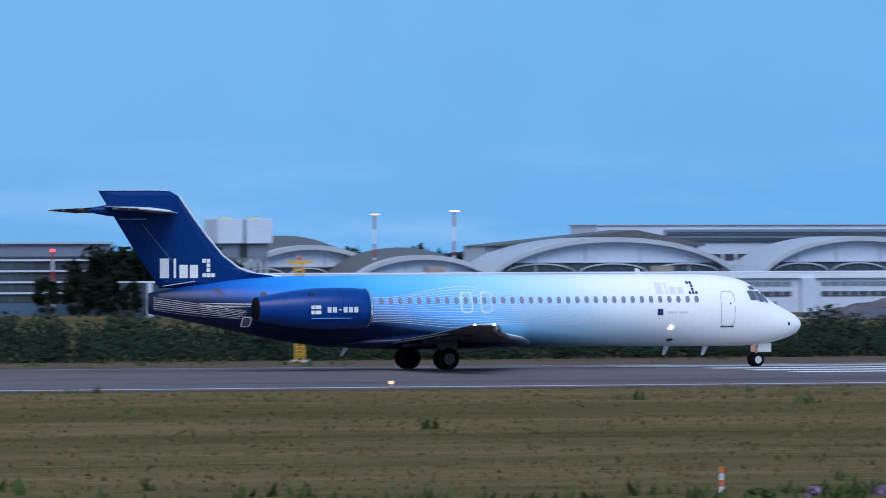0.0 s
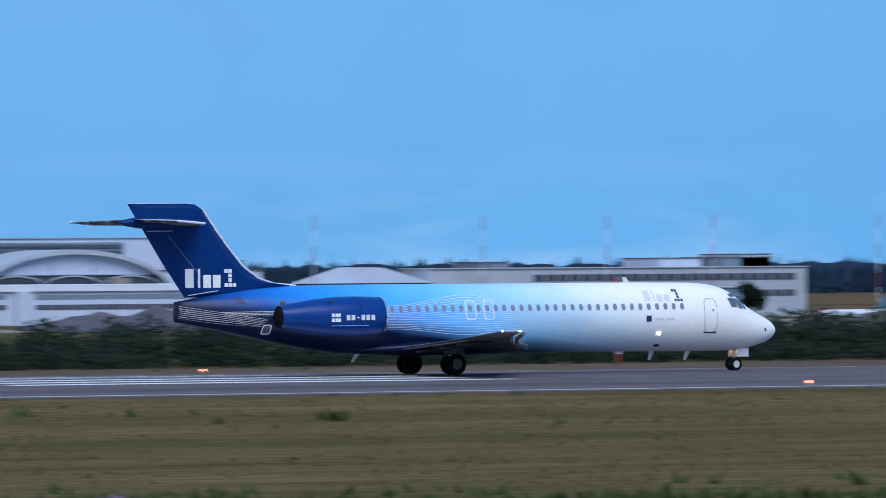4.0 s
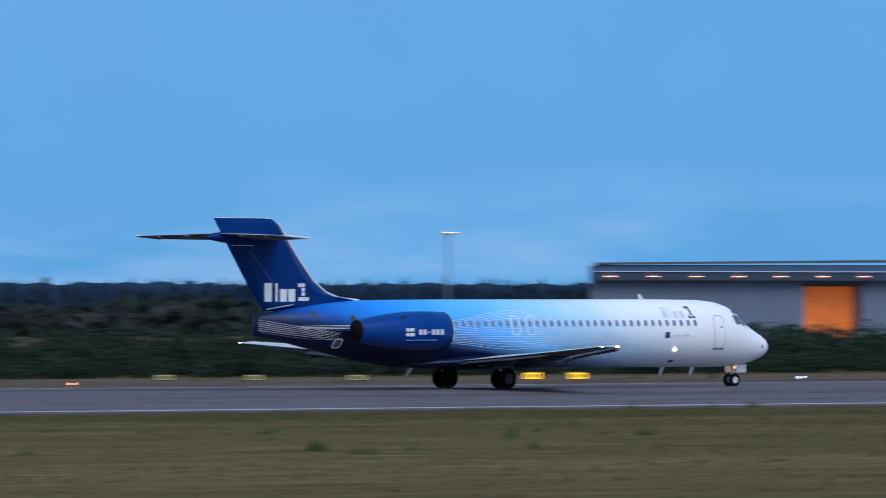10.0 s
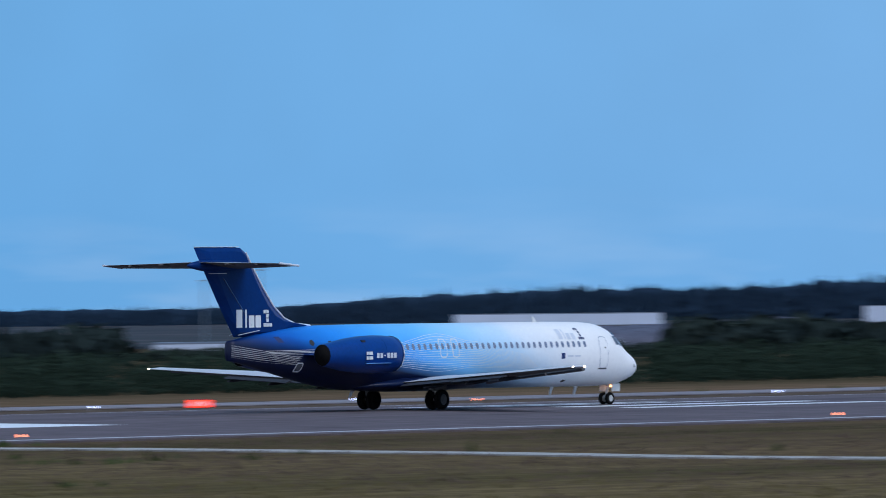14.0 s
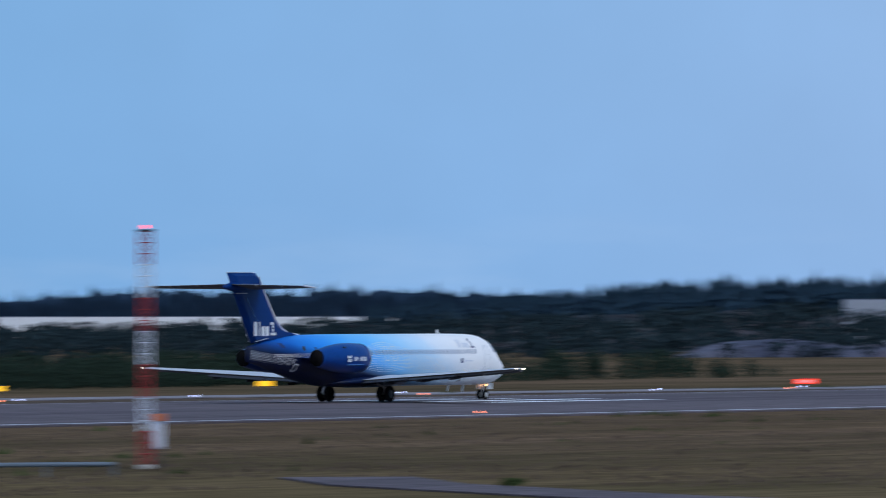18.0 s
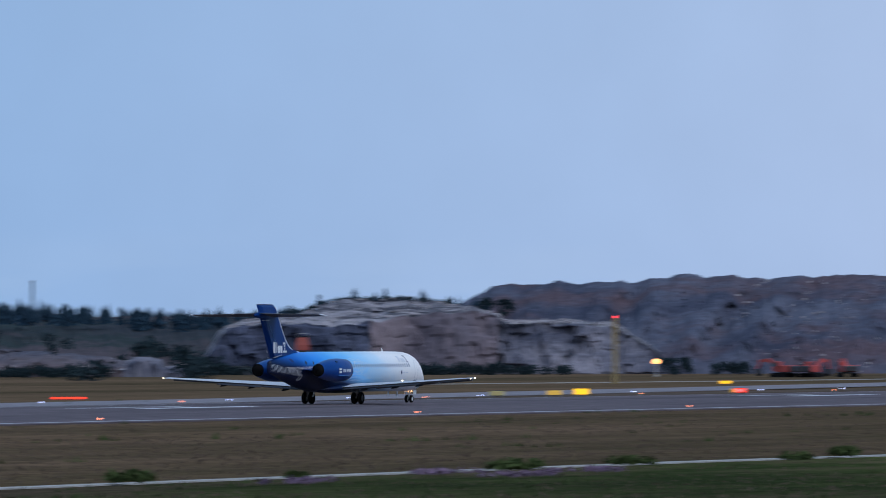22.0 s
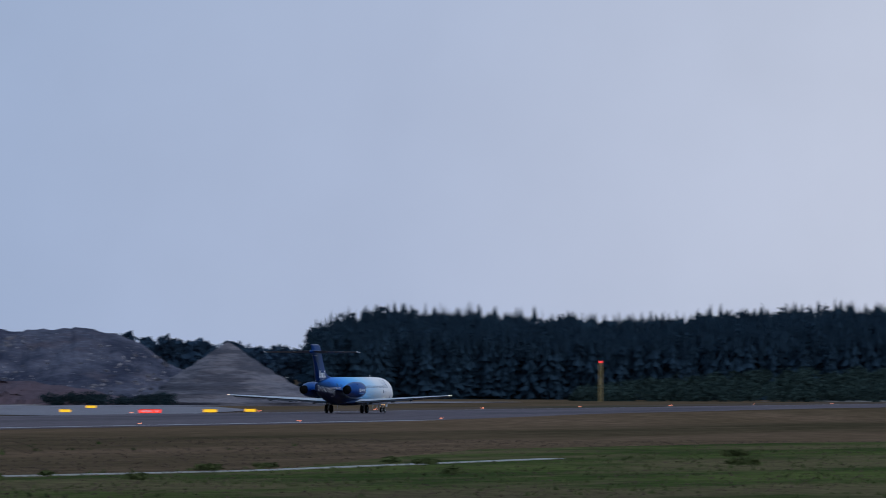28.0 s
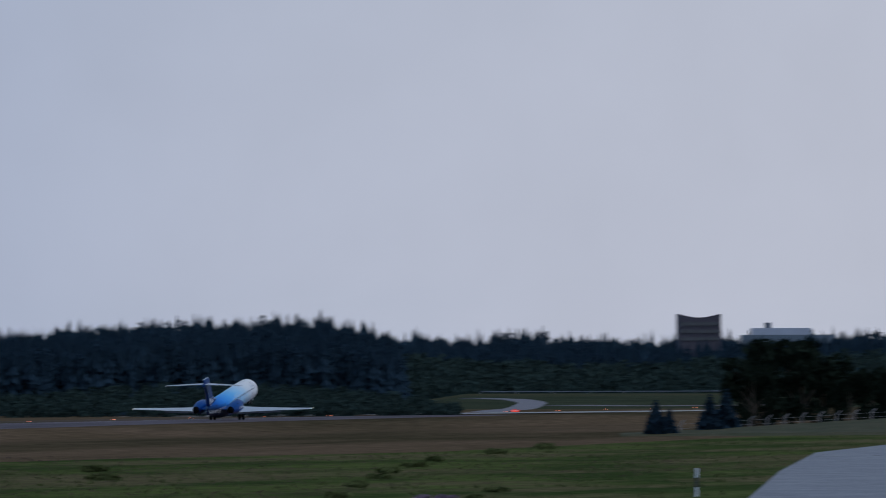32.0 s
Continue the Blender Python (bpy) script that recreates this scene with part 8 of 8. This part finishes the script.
def side_mast():
    t = thing("aerial_mast", "slender red and white lattice mast with a red lamp", "mast", (315.5, 190, -0.25), bearing(315.5, 190))
    part("footing", boxes((-0.36, 0.36, -0.36, 0.36, 0, 0.2), bevel=0.03), PATH_CONCRETE, t)
    n = 7
    lattice(t, 0.5, [(0.2 + 9.2 * k / n, 0.2 + 9.2 * (k + 1) / n, PAINT_RED if k % 2 == 0 else PAINT_WHITE, "red" if k % 2 == 0 else "white") for k in range(n)], 0.5, 0.042, 0.024)
    part("top_plate", boxes((-0.34, 0.34, -0.34, 0.34, 9.4, 9.46)), DARK_METAL, t)
    lamp_ball(t, (0, 0, 9.56), 0.085, RED_OBSTRUCTION, "glowing red obstruction lamp")
    c = thing("equipment_cabinet", "white equipment cabinet with an orange cap beside a mast", "cabinet", (316.2, 189.9, -0.25), bearing(317, 189))
    part("stand", boxes((-0.2, -0.1, -0.1, 0.1, 0, 0.8), (0.1, 0.2, -0.1, 0.1, 0, 0.8)), DARK_METAL, c, "dark steel stand")
    part("body", boxes((-0.28, 0.28, -0.25, 0.25, 0.8, 1.9), bevel=0.03), CLAD_WHITE, c)
    part("door", boxes((-0.22, 0.22, -0.28, -0.25, 0.88, 1.8), bevel=0.01), PAINT_WHITE, c)
    part("cap", boxes((-0.33, 0.33, -0.3, 0.3, 1.9, 2.2), bevel=0.04), PAINT_ORANGE, c, "orange cap")


def near_things():
    t = thing("utility_box", "pale yellow utility box on legs in the grass", "box", (279.05, 178.0, -0.25), bearing(279, 178))
    part("body", boxes((-0.35, 0.35, -0.3, 0.3, 0.12, 1.60), bevel=0.04), BOX_YELLOW, t)
    part("lid", boxes((-0.38, 0.38, -0.33, 0.33, 1.60, 1.67), bevel=0.02), BOX_YELLOW, t)
    part("door", boxes((-0.29, 0.29, -0.33, -0.3, 0.22, 1.50), bevel=0.01), BOX_YELLOW, t)
    for s in (-0.28, 0.28):
        part("leg", boxes((s - 0.05, s + 0.05, -0.05, 0.05, 0, 0.13)), STEEL, t)
    t = thing("pipe_barrier", "low blue-grey pipe barrier in dry grass", "barrier", (289.5, 190.5, -0.25))
    dx, dy = 10.4, -8.5
    part("rail", rods(((0, 0, 0.5), (dx, dy, 0.5), 0.09), n=10), PIPE_BLUE, t)
    for k in range(6):
        part("post", rods(((dx * k / 5, dy * k / 5, 0), (dx * k / 5, dy * k / 5, 0.5), 0.06)), PIPE_BLUE, t)
    # banded marker posts in the grass
    for x, y, h, r, nb, lab in ((165.8, 175, 4.85, 0.050, 4, "tall red and white banded marker post"), (2.2, 101.35, 0.8, 0.048, 5, "short red and white marker post"), (486, 79, 1.5, 0.09, 3, "white bollard with a dark band")):
        t = thing("marker_post", lab, "post", (x, y, -0.2))
        for k in range(nb):
            white = k % 2 == (0 if h > 1.2 else 1)
            part("post_band", rods(((0, 0, h * k / nb), (0, 0, h * (k + 1) / nb), r), n=12), PAINT_WHITE if white else (DARK_METAL if h == 1.5 else PAINT_ORANGE), t, "white band" if white else "orange band")
    t = sign(67.6, 118.0, 0.86, 0.30, BOARD_RED, "small dark red board on red and white legs", 0.46, None, 0, "marker_board")
    part("lettering", boxes(*[(-0.34 + 0.12 * k, -0.26 + 0.12 * k, -0.112, -0.10, 0.60, 0.64) for k in range(6)]), CLAD_WHITE, t, "pale lettering bars")
    for s in (-0.31, 0.31):
        for k in range(3):
            part("leg_band", boxes((s - 0.06, s + 0.06, -0.10, -0.045, 0.14 * k, 0.14 * k + 0.135)), PAINT_RED if k % 2 else PAINT_WHITE, t, "red leg band" if k % 2 else "white leg band")
    # fence on a grassy bank at the end, posts with leaning arms
    n = 14
    f = thing("field_fence", "wire fence on pale concrete posts with leaning tops", "fence", (1071.0, 176.0, 0))
    bm = boxes((-0.08, 0.08, -0.08, 0.08, -0.3, 0.75))
    rod(bm, (0, 0, 0.75), (0.1, -0.5, 1.2), 0.08, 6)
    first = part("post", bm, FENCE_POST, f)
    first.location = (0, 0, 0.2)
    for k in range(1, n):
        u = k / (n - 1)
        share(first, pose(3.4 * u, -26 * u, 0.2 + 1.5 * u), f)
    for z in (0.4, 0.9):
        part("wire", rods(((0, 0, z), (3.4, -26, z + 1.5), 0.012), n=5), STEEL, f)
    V, F = [], []
    nx, ny = 90, 10
    for i in range(nx + 1):
        x = 860 + 940 * i / nx
        top = float(np.interp(x, [860, 930, 980, 1040, 1150, 1300, 1640, 1800], [0, 0.15, 0.5, 0.95, 1.12, 1.2, 1.25, 1.25])) + 0.06 * noise.noise(Vector((x * 0.03, 0, 2)))
        for j in range(ny + 1):
            v = j / ny
            V.append((x, 232 + 34 * v, -0.25 + top * math.sin(math.pi * min(1.0, v * 1.02)) ** 0.8))
    for i in range(nx):
        for j in range(ny):
            q = i * (ny + 1) + j
            F.append((q, q + ny + 1, q + ny + 2, q + 1))
    tagged(raw("runway_bank", V, F, GRASS), "low brown grass rise beside the runway end", "bank", kind="structure")
    mound("grass_bank", [(80.3, 0.0), (80.8, 0.35), (81.3, 0.9), (81.9, 1.55), (82.6, 1.9), (83.2, 2.0), (84, 0)], 1040, 60, BANK_GRASS, "low bank of green-brown grass by the fence", "bank", 33, 0.12, 1.0, 0.0, 90, 10, kind="structure")


BOARD_RED = mat("dark_red_board_paint", (0.22, 0.016, 0.024), 0.6, vary=0.25, noise_scale=3)
FENCE_POST = mat("fence_concrete", (0.24, 0.24, 0.26), 0.85, vary=0.12)
BANK_GRASS = two_tone("bank_grass", (0.060, 0.062, 0.028), (0.085, 0.075, 0.04), 0.15, 0.95)


def windsock():
    t = thing("windsock", "red windsock hanging from a red and white pole", "windsock", (166.55, 359, -0.3))
    for k in range(7):
        part("pole_band", rods(((0, 0, 0.66 * k), (0, 0, 0.66 * (k + 1)), 0.075)), PAINT_RED if k % 2 == 0 else PAINT_WHITE, t)
    rings = []
    for k in range(6):
        u = k / 5
        r = 0.42 - 0.18 * u
        c = Vector((-0.15 - 1.35 * u, 0, 4.45 - 0.5 * u - 0.5 * u * u))
        rings.append([(c.x + 0.3 * r * math.sin(a), c.y + r * math.cos(a), c.z + r * math.sin(a)) for a in [i * math.tau / 10 for i in range(10)]])
    part("sock", loft(rings, close=False), PAINT_RED, t, "drooping red fabric sock", smooth=True)
    part("ring", rods(((0, 0, 4.2), (0.1, 0, 5.0), 0.04)), STEEL, t)


def far_signs():
    def clear(x, y):
        """Slides a sign out along its bearing until it stands clear of the runway."""
        k = max(1.0, 333.5 / y)
        return x * k, y * k
    for x, y in ((289, 350), (291.5, 349)):
        sign(x, y, 0.85, 0.36, YELLOW_SIGN, "lit yellow taxiway guidance sign", 0.12)
    sign(356, 332.5, 0.95, 0.44, YELLOW_SIGN, "lit yellow taxiway guidance sign", 0.15)
    for x, y in ((612, 382), (665, 389), (835, 321), (1104, 405), (1153, 353), (1270, 385), (1687, 350), (2029, 384), (1086, 314), (1071, 310), (1096, 312)):
        x, y = clear(x, y)
        sign(x, y, 1.1 if x < 700 else 1.5 if x < 1000 else 1.4, 0.42 if x < 700 else 0.58 if x < 1000 else 0.36, YELLOW_SIGN, "lit yellow taxiway guidance sign", 0.2 if x < 1000 else 0.1, bars=0)
    for x, y, m, lab in ((851, 330, DUSK_SIGN, "dimly lit yellow taxiway guidance sign"), (851, 336, DIM_SIGN, "unlit yellow taxiway guidance sign")):
        x, y = clear(x, y)
        sign(x, y, 1.4, 0.44, m, lab, 0.2, bars=0)
    sign(208, 347, 1.5, 0.40, DUSK_SIGN, "dimly lit yellow taxiway guidance sign", 0.12)
    for x, y in ((268, 357), (272, 354), (277, 351), (338, 370), (349, 333)):
        sign(x, y, 0.85, 0.28, DIM_SIGN, "unlit yellow taxiway guidance sign", 0.12)
    for x, y in ((546, 363), (618, 398)):
        sign(x, y, 1.6, 0.6, DIM_SIGN, "unlit yellow taxiway guidance sign", 0.2)
    for x, y, w in ((393, 333, 1.5), (550, 360, 1.7), (712, 363, 2.0), (725, 334, 1.9), (820, 368, 4.0), (882, 322, 2.1), (1105, 327, 2.4), (1072, 318, 2.4), (1051, 311, 2.4), (1704, 311, 1.4)):
        x, y = clear(x, y)
        t = sign(x, y, w * (0.8 if w not in (1.9, 2.1) else 0.55), 0.42 if w < 4 else 0.2, RED_SIGN, "lit red runway holding sign", 0.12, tint=WHITE_LINE, bars=3 if w < 4 else 0)
        if w in (1.9, 2.1):
            u = 0.72 if w == 1.9 else -0.78
            part("end_panel", boxes((u - 0.17, u + 0.17, -0.1, 0.1, 0.12, 0.52)), DUSK_SIGN, t, "dimly lit yellow end panel")
    t = thing("utility_box", "yellow utility box beside the runway", "box", (183, 345, -0.3), bearing(183, 345))
    part("body", boxes((-0.6, 0.6, -0.4, 0.4, 0.2, 1.3), bevel=0.04), BOX_YELLOW, t)
    part("lid", boxes((-0.66, 0.66, -0.46, 0.46, 1.3, 1.4)), BOX_YELLOW, t)
    part("base", boxes((-0.5, 0.5, -0.3, 0.3, 0, 0.2)), PATH_CONCRETE, t)


def edge_lamp(x, y, z, material, name, label, group, h=0.32):
    t = thing(name, label, "lamp", (x, y, z), group=group)
    part("stem", rods(((0, 0, 0), (0, 0, h * 0.6), 0.035), n=6), STEEL, t)
    bm = bmesh.new()
    bmesh.ops.create_cone(bm, cap_ends=True, segments=10, radius1=0.075, radius2=0.055, depth=h * 0.36, matrix=Matrix.Translation((0, 0, h * 0.8)))
    part("lens", bm, material, t, smooth=True)
    part("base", rods(((0, 0, 0), (0, 0, 0.04), 0.13), n=8), DARK_METAL, t)
    return t


def field_lamps():
    first = edge_lamp(-54, 269.5, -0.2, EDGE_LAMP, "runway_edge_lamp", "glowing orange runway edge lamp on a short stem", "runway edge lamps")
    for k in range(-1, 38):
        copy_thing(first, pose(66 + 60 * k, 269.5, -0.2))
    for k in range(-2, 38):
        copy_thing(first, pose(125 + 57.5 * k, 329, -0.12))
    blue = edge_lamp(300, 339.5, -0.25, BLUE_LAMP, "taxiway_lamp", "pale blue taxiway edge lamp on a short stem", "taxiway lamps")
    rng = random.Random(9)
    for k in range(1, 26):
        copy_thing(blue, pose(300 + 31 * k, 339.5 + rng.uniform(0, 9), -0.25))


POLE_YELLOW = mat("brownish_yellow_paint", (0.40, 0.30, 0.13), 0.6, vary=0.15)


def far_poles():
    for x, y, h in ((1103.9, 419.8, 8.4), (1613, 394.5, 7.0)):
        t = thing("lattice_pole", "yellowish lattice pole with a red lamp", "mast", (x, y, -0.3))
        lattice(t, 0.42, [(0, h, POLE_YELLOW, "yellow")], 0.9, 0.05, 0.03)
        lamp_ball(t, (0, 0, h + 0.15), 0.2, RED_OBSTRUCTION, "glowing red obstruction lamp")
    t = thing("field_lamp", "small glowing orange lamp on a pole", "lamp", (448.6, 450.0, -0.3))
    part("pole", rods(((0, 0, 0), (0, 0, 3.1), 0.06)), STEEL, t)
    lamp_ball(t, (0, 0, 3.25), 0.22, EDGE_LAMP, "glowing orange lamp")


def street_lamp(x, y, h):
    t = thing("street_lamp", "work lamp pole with a glowing orange head", "street lamp", (x, y, -0.3), bearing(x, y))
    part("pole", rods(((0, 0, 0), (0, 0, h), 0.10)), STEEL, t)
    part("base", boxes((-0.4, 0.4, -0.4, 0.4, 0, 0.3)), PATH_CONCRETE, t)
    part("bracket", boxes((-0.5, 0.5, -0.1, 0.1, h - 0.1, h)), STEEL, t)
    bm = bmesh.new()
    bmesh.ops.create_icosphere(bm, subdivisions=3, radius=0.44, matrix=Matrix.Translation((0, -0.2, h + 0.25)) @ Matrix.Diagonal((1.2, 0.9, 0.95, 1)))
    part("lamp_head", bm, LAMP_HEAD, t, "glowing orange lamp head", smooth=True)


LAMP_HEAD = mat("work_lamp_glow", (1.0, 0.45, 0.15), 0.3, emit=3.2)


def excavator(x, y, rz, label):
    t = thing("excavator", label, "excavator", (x, y, -0.3), rz, group="excavators")
    for s in (-1, 1):
        rings = [[(c * 2.2, yy, 0.5 + 0.5 * sn) for c, sn in [(max(-1, min(1, 1.4 * math.cos(a))), math.sin(a)) for a in [i * math.tau / 14 for i in range(14)]]] for yy in (s * 1.5 - 0.35, s * 1.5 + 0.35)]
        part("track", loft(rings), TYRE, t)
    part("turntable", rods(((0, 0, 0.8), (0, 0, 1.15), 1.0), n=14), DARK_METAL, t)
    part("body", boxes((-2.6, 1.2, -1.5, 1.5, 1.15, 2.5), bevel=0.12), RED_MACHINE, t)
    part("counterweight", boxes((-3.3, -2.6, -1.45, 1.45, 1.2, 2.4), bevel=0.2), DARK_METAL, t)
    c = part("cab", boxes((0.0, 1.7, 0.4, 1.5, 1.4, 3.3), bevel=0.08), RED_MACHINE, t)
    part("window", boxes((0.2, 1.72, 0.38, 1.52, 2.3, 3.1)), DARK_WINDOW, c)

    def beam(a, b, w, v):
        a, b = Vector(a), Vector(b)
        n = Vector((0, 0, 1)).cross(b - a).normalized()
        up = (b - a).cross(n).normalized()
        return loft([[p + n * w * i + up * k * j for i, j in ((-1, -1), (1, -1), (1, 1), (-1, 1))] for p, k in ((a, v), (b, v * 0.7))])
    part("boom", beam((1.0, -0.2, 2.0), (4.0, -0.2, 3.6), 0.25, 0.4), RED_MACHINE, t)
    part("boom", beam((4.0, -0.2, 3.6), (6.2, -0.2, 3.4), 0.25, 0.35), RED_MACHINE, t)
    part("stick", beam((6.2, -0.2, 3.5), (7.0, -0.2, 1.8), 0.2, 0.28), RED_MACHINE, t)
    part("ram", rods(((1.6, -0.2, 1.8), (3.4, -0.2, 2.9), 0.12)), BARE_METAL, t)
    t.scale = (0.72, 0.72, 0.72)
    part("bucket", loft([[(7.5, yy, 1.7), (6.4, yy, 1.8), (6.2, yy, 0.8), (6.8, yy, 0.3), (7.1, yy, 0.9)] for yy in (-0.9, 0.5)]), DARK_METAL, t)


def hopper(x, y):
    t = thing("stone_hopper", "orange-red steel stone hopper tower before the cliff", "hopper", (x, y, -0.3), bearing(x, y))
    for sx in (-1.5, 1.5):
        for sy in (-1.3, 1.3):
            part("leg", boxes((sx - 0.15, sx + 0.15, sy - 0.15, sy + 0.15, 0, 2.4)), RED_MACHINE, t)
    part("lower_bin", loft([[(-w, -w, z), (w, -w, z), (w, w, z), (-w, w, z)] for w, z in ((1.2, 1.2), (1.75, 2.2), (1.75, 4.6))]), HOPPER_RED, t)
    part("gap_ring", boxes((-1.6, 1.6, -1.6, 1.6, 4.6, 4.95)), DARK_METAL, t, "dark joint")
    part("upper_bin", loft([[(-w, -w, z), (w, -w, z), (w, w, z), (-w, w, z)] for w, z in ((1.75, 4.95), (1.7, 6.0), (1.2, 7.5))]), HOPPER_RED, t)
    part("chute", loft([[(-0.9, -2.0, 0.4), (0.2, -2.0, 0.4), (0.2, -1.7, 1.0), (-0.9, -1.7, 1.0)], [(-0.6, 0, 2.6), (0.4, 0, 2.6), (0.4, 0.2, 3.0), (-0.6, 0.2, 3.0)]]), HOPPER_RED, t)
    t.scale = (0.62, 0.62, 0.8)
    part("rail", rods(((-1.2, -1.2, 7.5), (-1.2, -1.2, 8.3), 0.05), ((1.2, -1.2, 7.5), (1.2, -1.2, 8.3), 0.05), ((-1.2, -1.2, 8.3), (1.2, -1.2, 8.3), 0.05)), STEEL, t)


HOPPER_RED = mat("hopper_red_paint", (0.34, 0.075, 0.06), 0.6, vary=0.25, noise_scale=0.6)
glide_mast()
striped_hut()
stop_sign()
side_mast()
near_things()
windsock()
far_signs()
field_lamps()
far_poles()
hopper(1364.0, 571.6)
street_lamp(1309, 491.2, 2.1)
for az, r, rz, lab in ((70.21, 1372, 70, "red tracked excavator with its boom lowered"), (70.38, 1366, -10, "red tracked excavator beside the quarry"), (70.60, 1375, 35, "red tracked excavator parked by the heap")):
    p = polar(az, r)
    excavator(p[0], p[1], rz, lab)


def yellow_mast():
    t = thing("aerial_mast", "slender yellow lattice mast standing in the bushes", "mast", (97.75, 355.5, -0.25), bearing(190, 455))
    part("footing", boxes((-0.5, 0.5, -0.5, 0.5, 0, 0.2)), PATH_CONCRETE, t)
    lattice(t, 0.42, [(0.2, 5.3, MAST_YELLOW, "yellow")], 0.36, 0.045, 0.026)
    part("crossbar", boxes((-0.7, 0.7, -0.05, 0.05, 5.3, 5.42)), MAST_YELLOW, t)
    lamp_ball(t, (0, 0, 5.6), 0.12, PAINT_ORANGE, "orange lamp cap")
    striped_mast("floodlight_mast", 213.6, 690, 5.9, 0.1, 7, "short red and white banded mast", group="apron floodlight masts")


MAST_YELLOW = mat("yellow_mast_paint", (0.62, 0.36, 0.04), 0.6, vary=0.15)
yellow_mast()


ROLL = [
    (0, 100.87, 0.00),
    (0.5, 104.65, 0.00),
    (1, 108.99, 0.00),
    (1.5, 113.50, 0.00),
    (2, 118.57, 0.00),
    (2.5, 124.12, 0.00),
    (3, 129.96, 0.00),
    (3.5, 136.41, 0.00),
    (5.5, 166.33, 0.00),
    (6, 174.87, 0.00),
    (6.5, 184.16, 0.00),
    (7, 193.81, 0.00),
    (7.5, 203.98, 0.00),
    (8, 214.53, 0.00),
    (8.5, 226.07, 0.00),
    (9, 237.97, 0.00),
    (9.5, 251.09, 0.00),
    (10, 265.15, 0.00),
    (10.5, 279.59, 0.00),
    (11, 293.99, 0.00),
    (11.5, 309.40, 0.00),
    (12, 325.86, 0.00),
    (12.5, 342.84, 0.00),
    (13, 359.90, 0.00),
    (13.5, 377.88, 0.00),
    (15.5, 445.69, 0.00),
    (16, 465.32, 0.00),
    (16.5, 486.39, 0.00),
    (17, 507.91, 0.00),
    (17.5, 529.98, 0.00),
    (18, 552.51, 0.00),
    (18.5, 576.35, 0.00),
    (19, 601.00, 0.00),
    (19.5, 625.98, 0.00),
    (20, 651.37, 0.00),
    (20.5, 676.58, 0.00),
    (21, 701.72, 0.00),
    (21.5, 727.43, 0.00),
    (22, 754.61, 0.00),
    (22.5, 782.81, 0.00),
    (23, 811.79, 0.00),
    (23.5, 841.33, 0.00),
    (24, 871.69, 0.00),
    (24.5, 902.85, 0.00),
    (26.5, 1032.78, 0.00),
    (27, 1066.72, 0.00),
    (27.5, 1101.34, 0.00),
    (28, 1136.54, 0.00),
    (28.5, 1172.36, 0.00),
    (29, 1208.70, 0.00),
    (29.5, 1245.69, 0.82),
    (30, 1283.41, 1.57),
    (30.5, 1322.10, 2.40),
    (31, 1361.84, 3.84),
    (31.5, 1402.71, 5.77),
    (32, 1444.66, 7.59),
]


def motions():
    walk(airliner, [(t, pose(s - 17.6, D, 0.09, 0, -p, 0)) for t, s, p in ROLL])


motions()
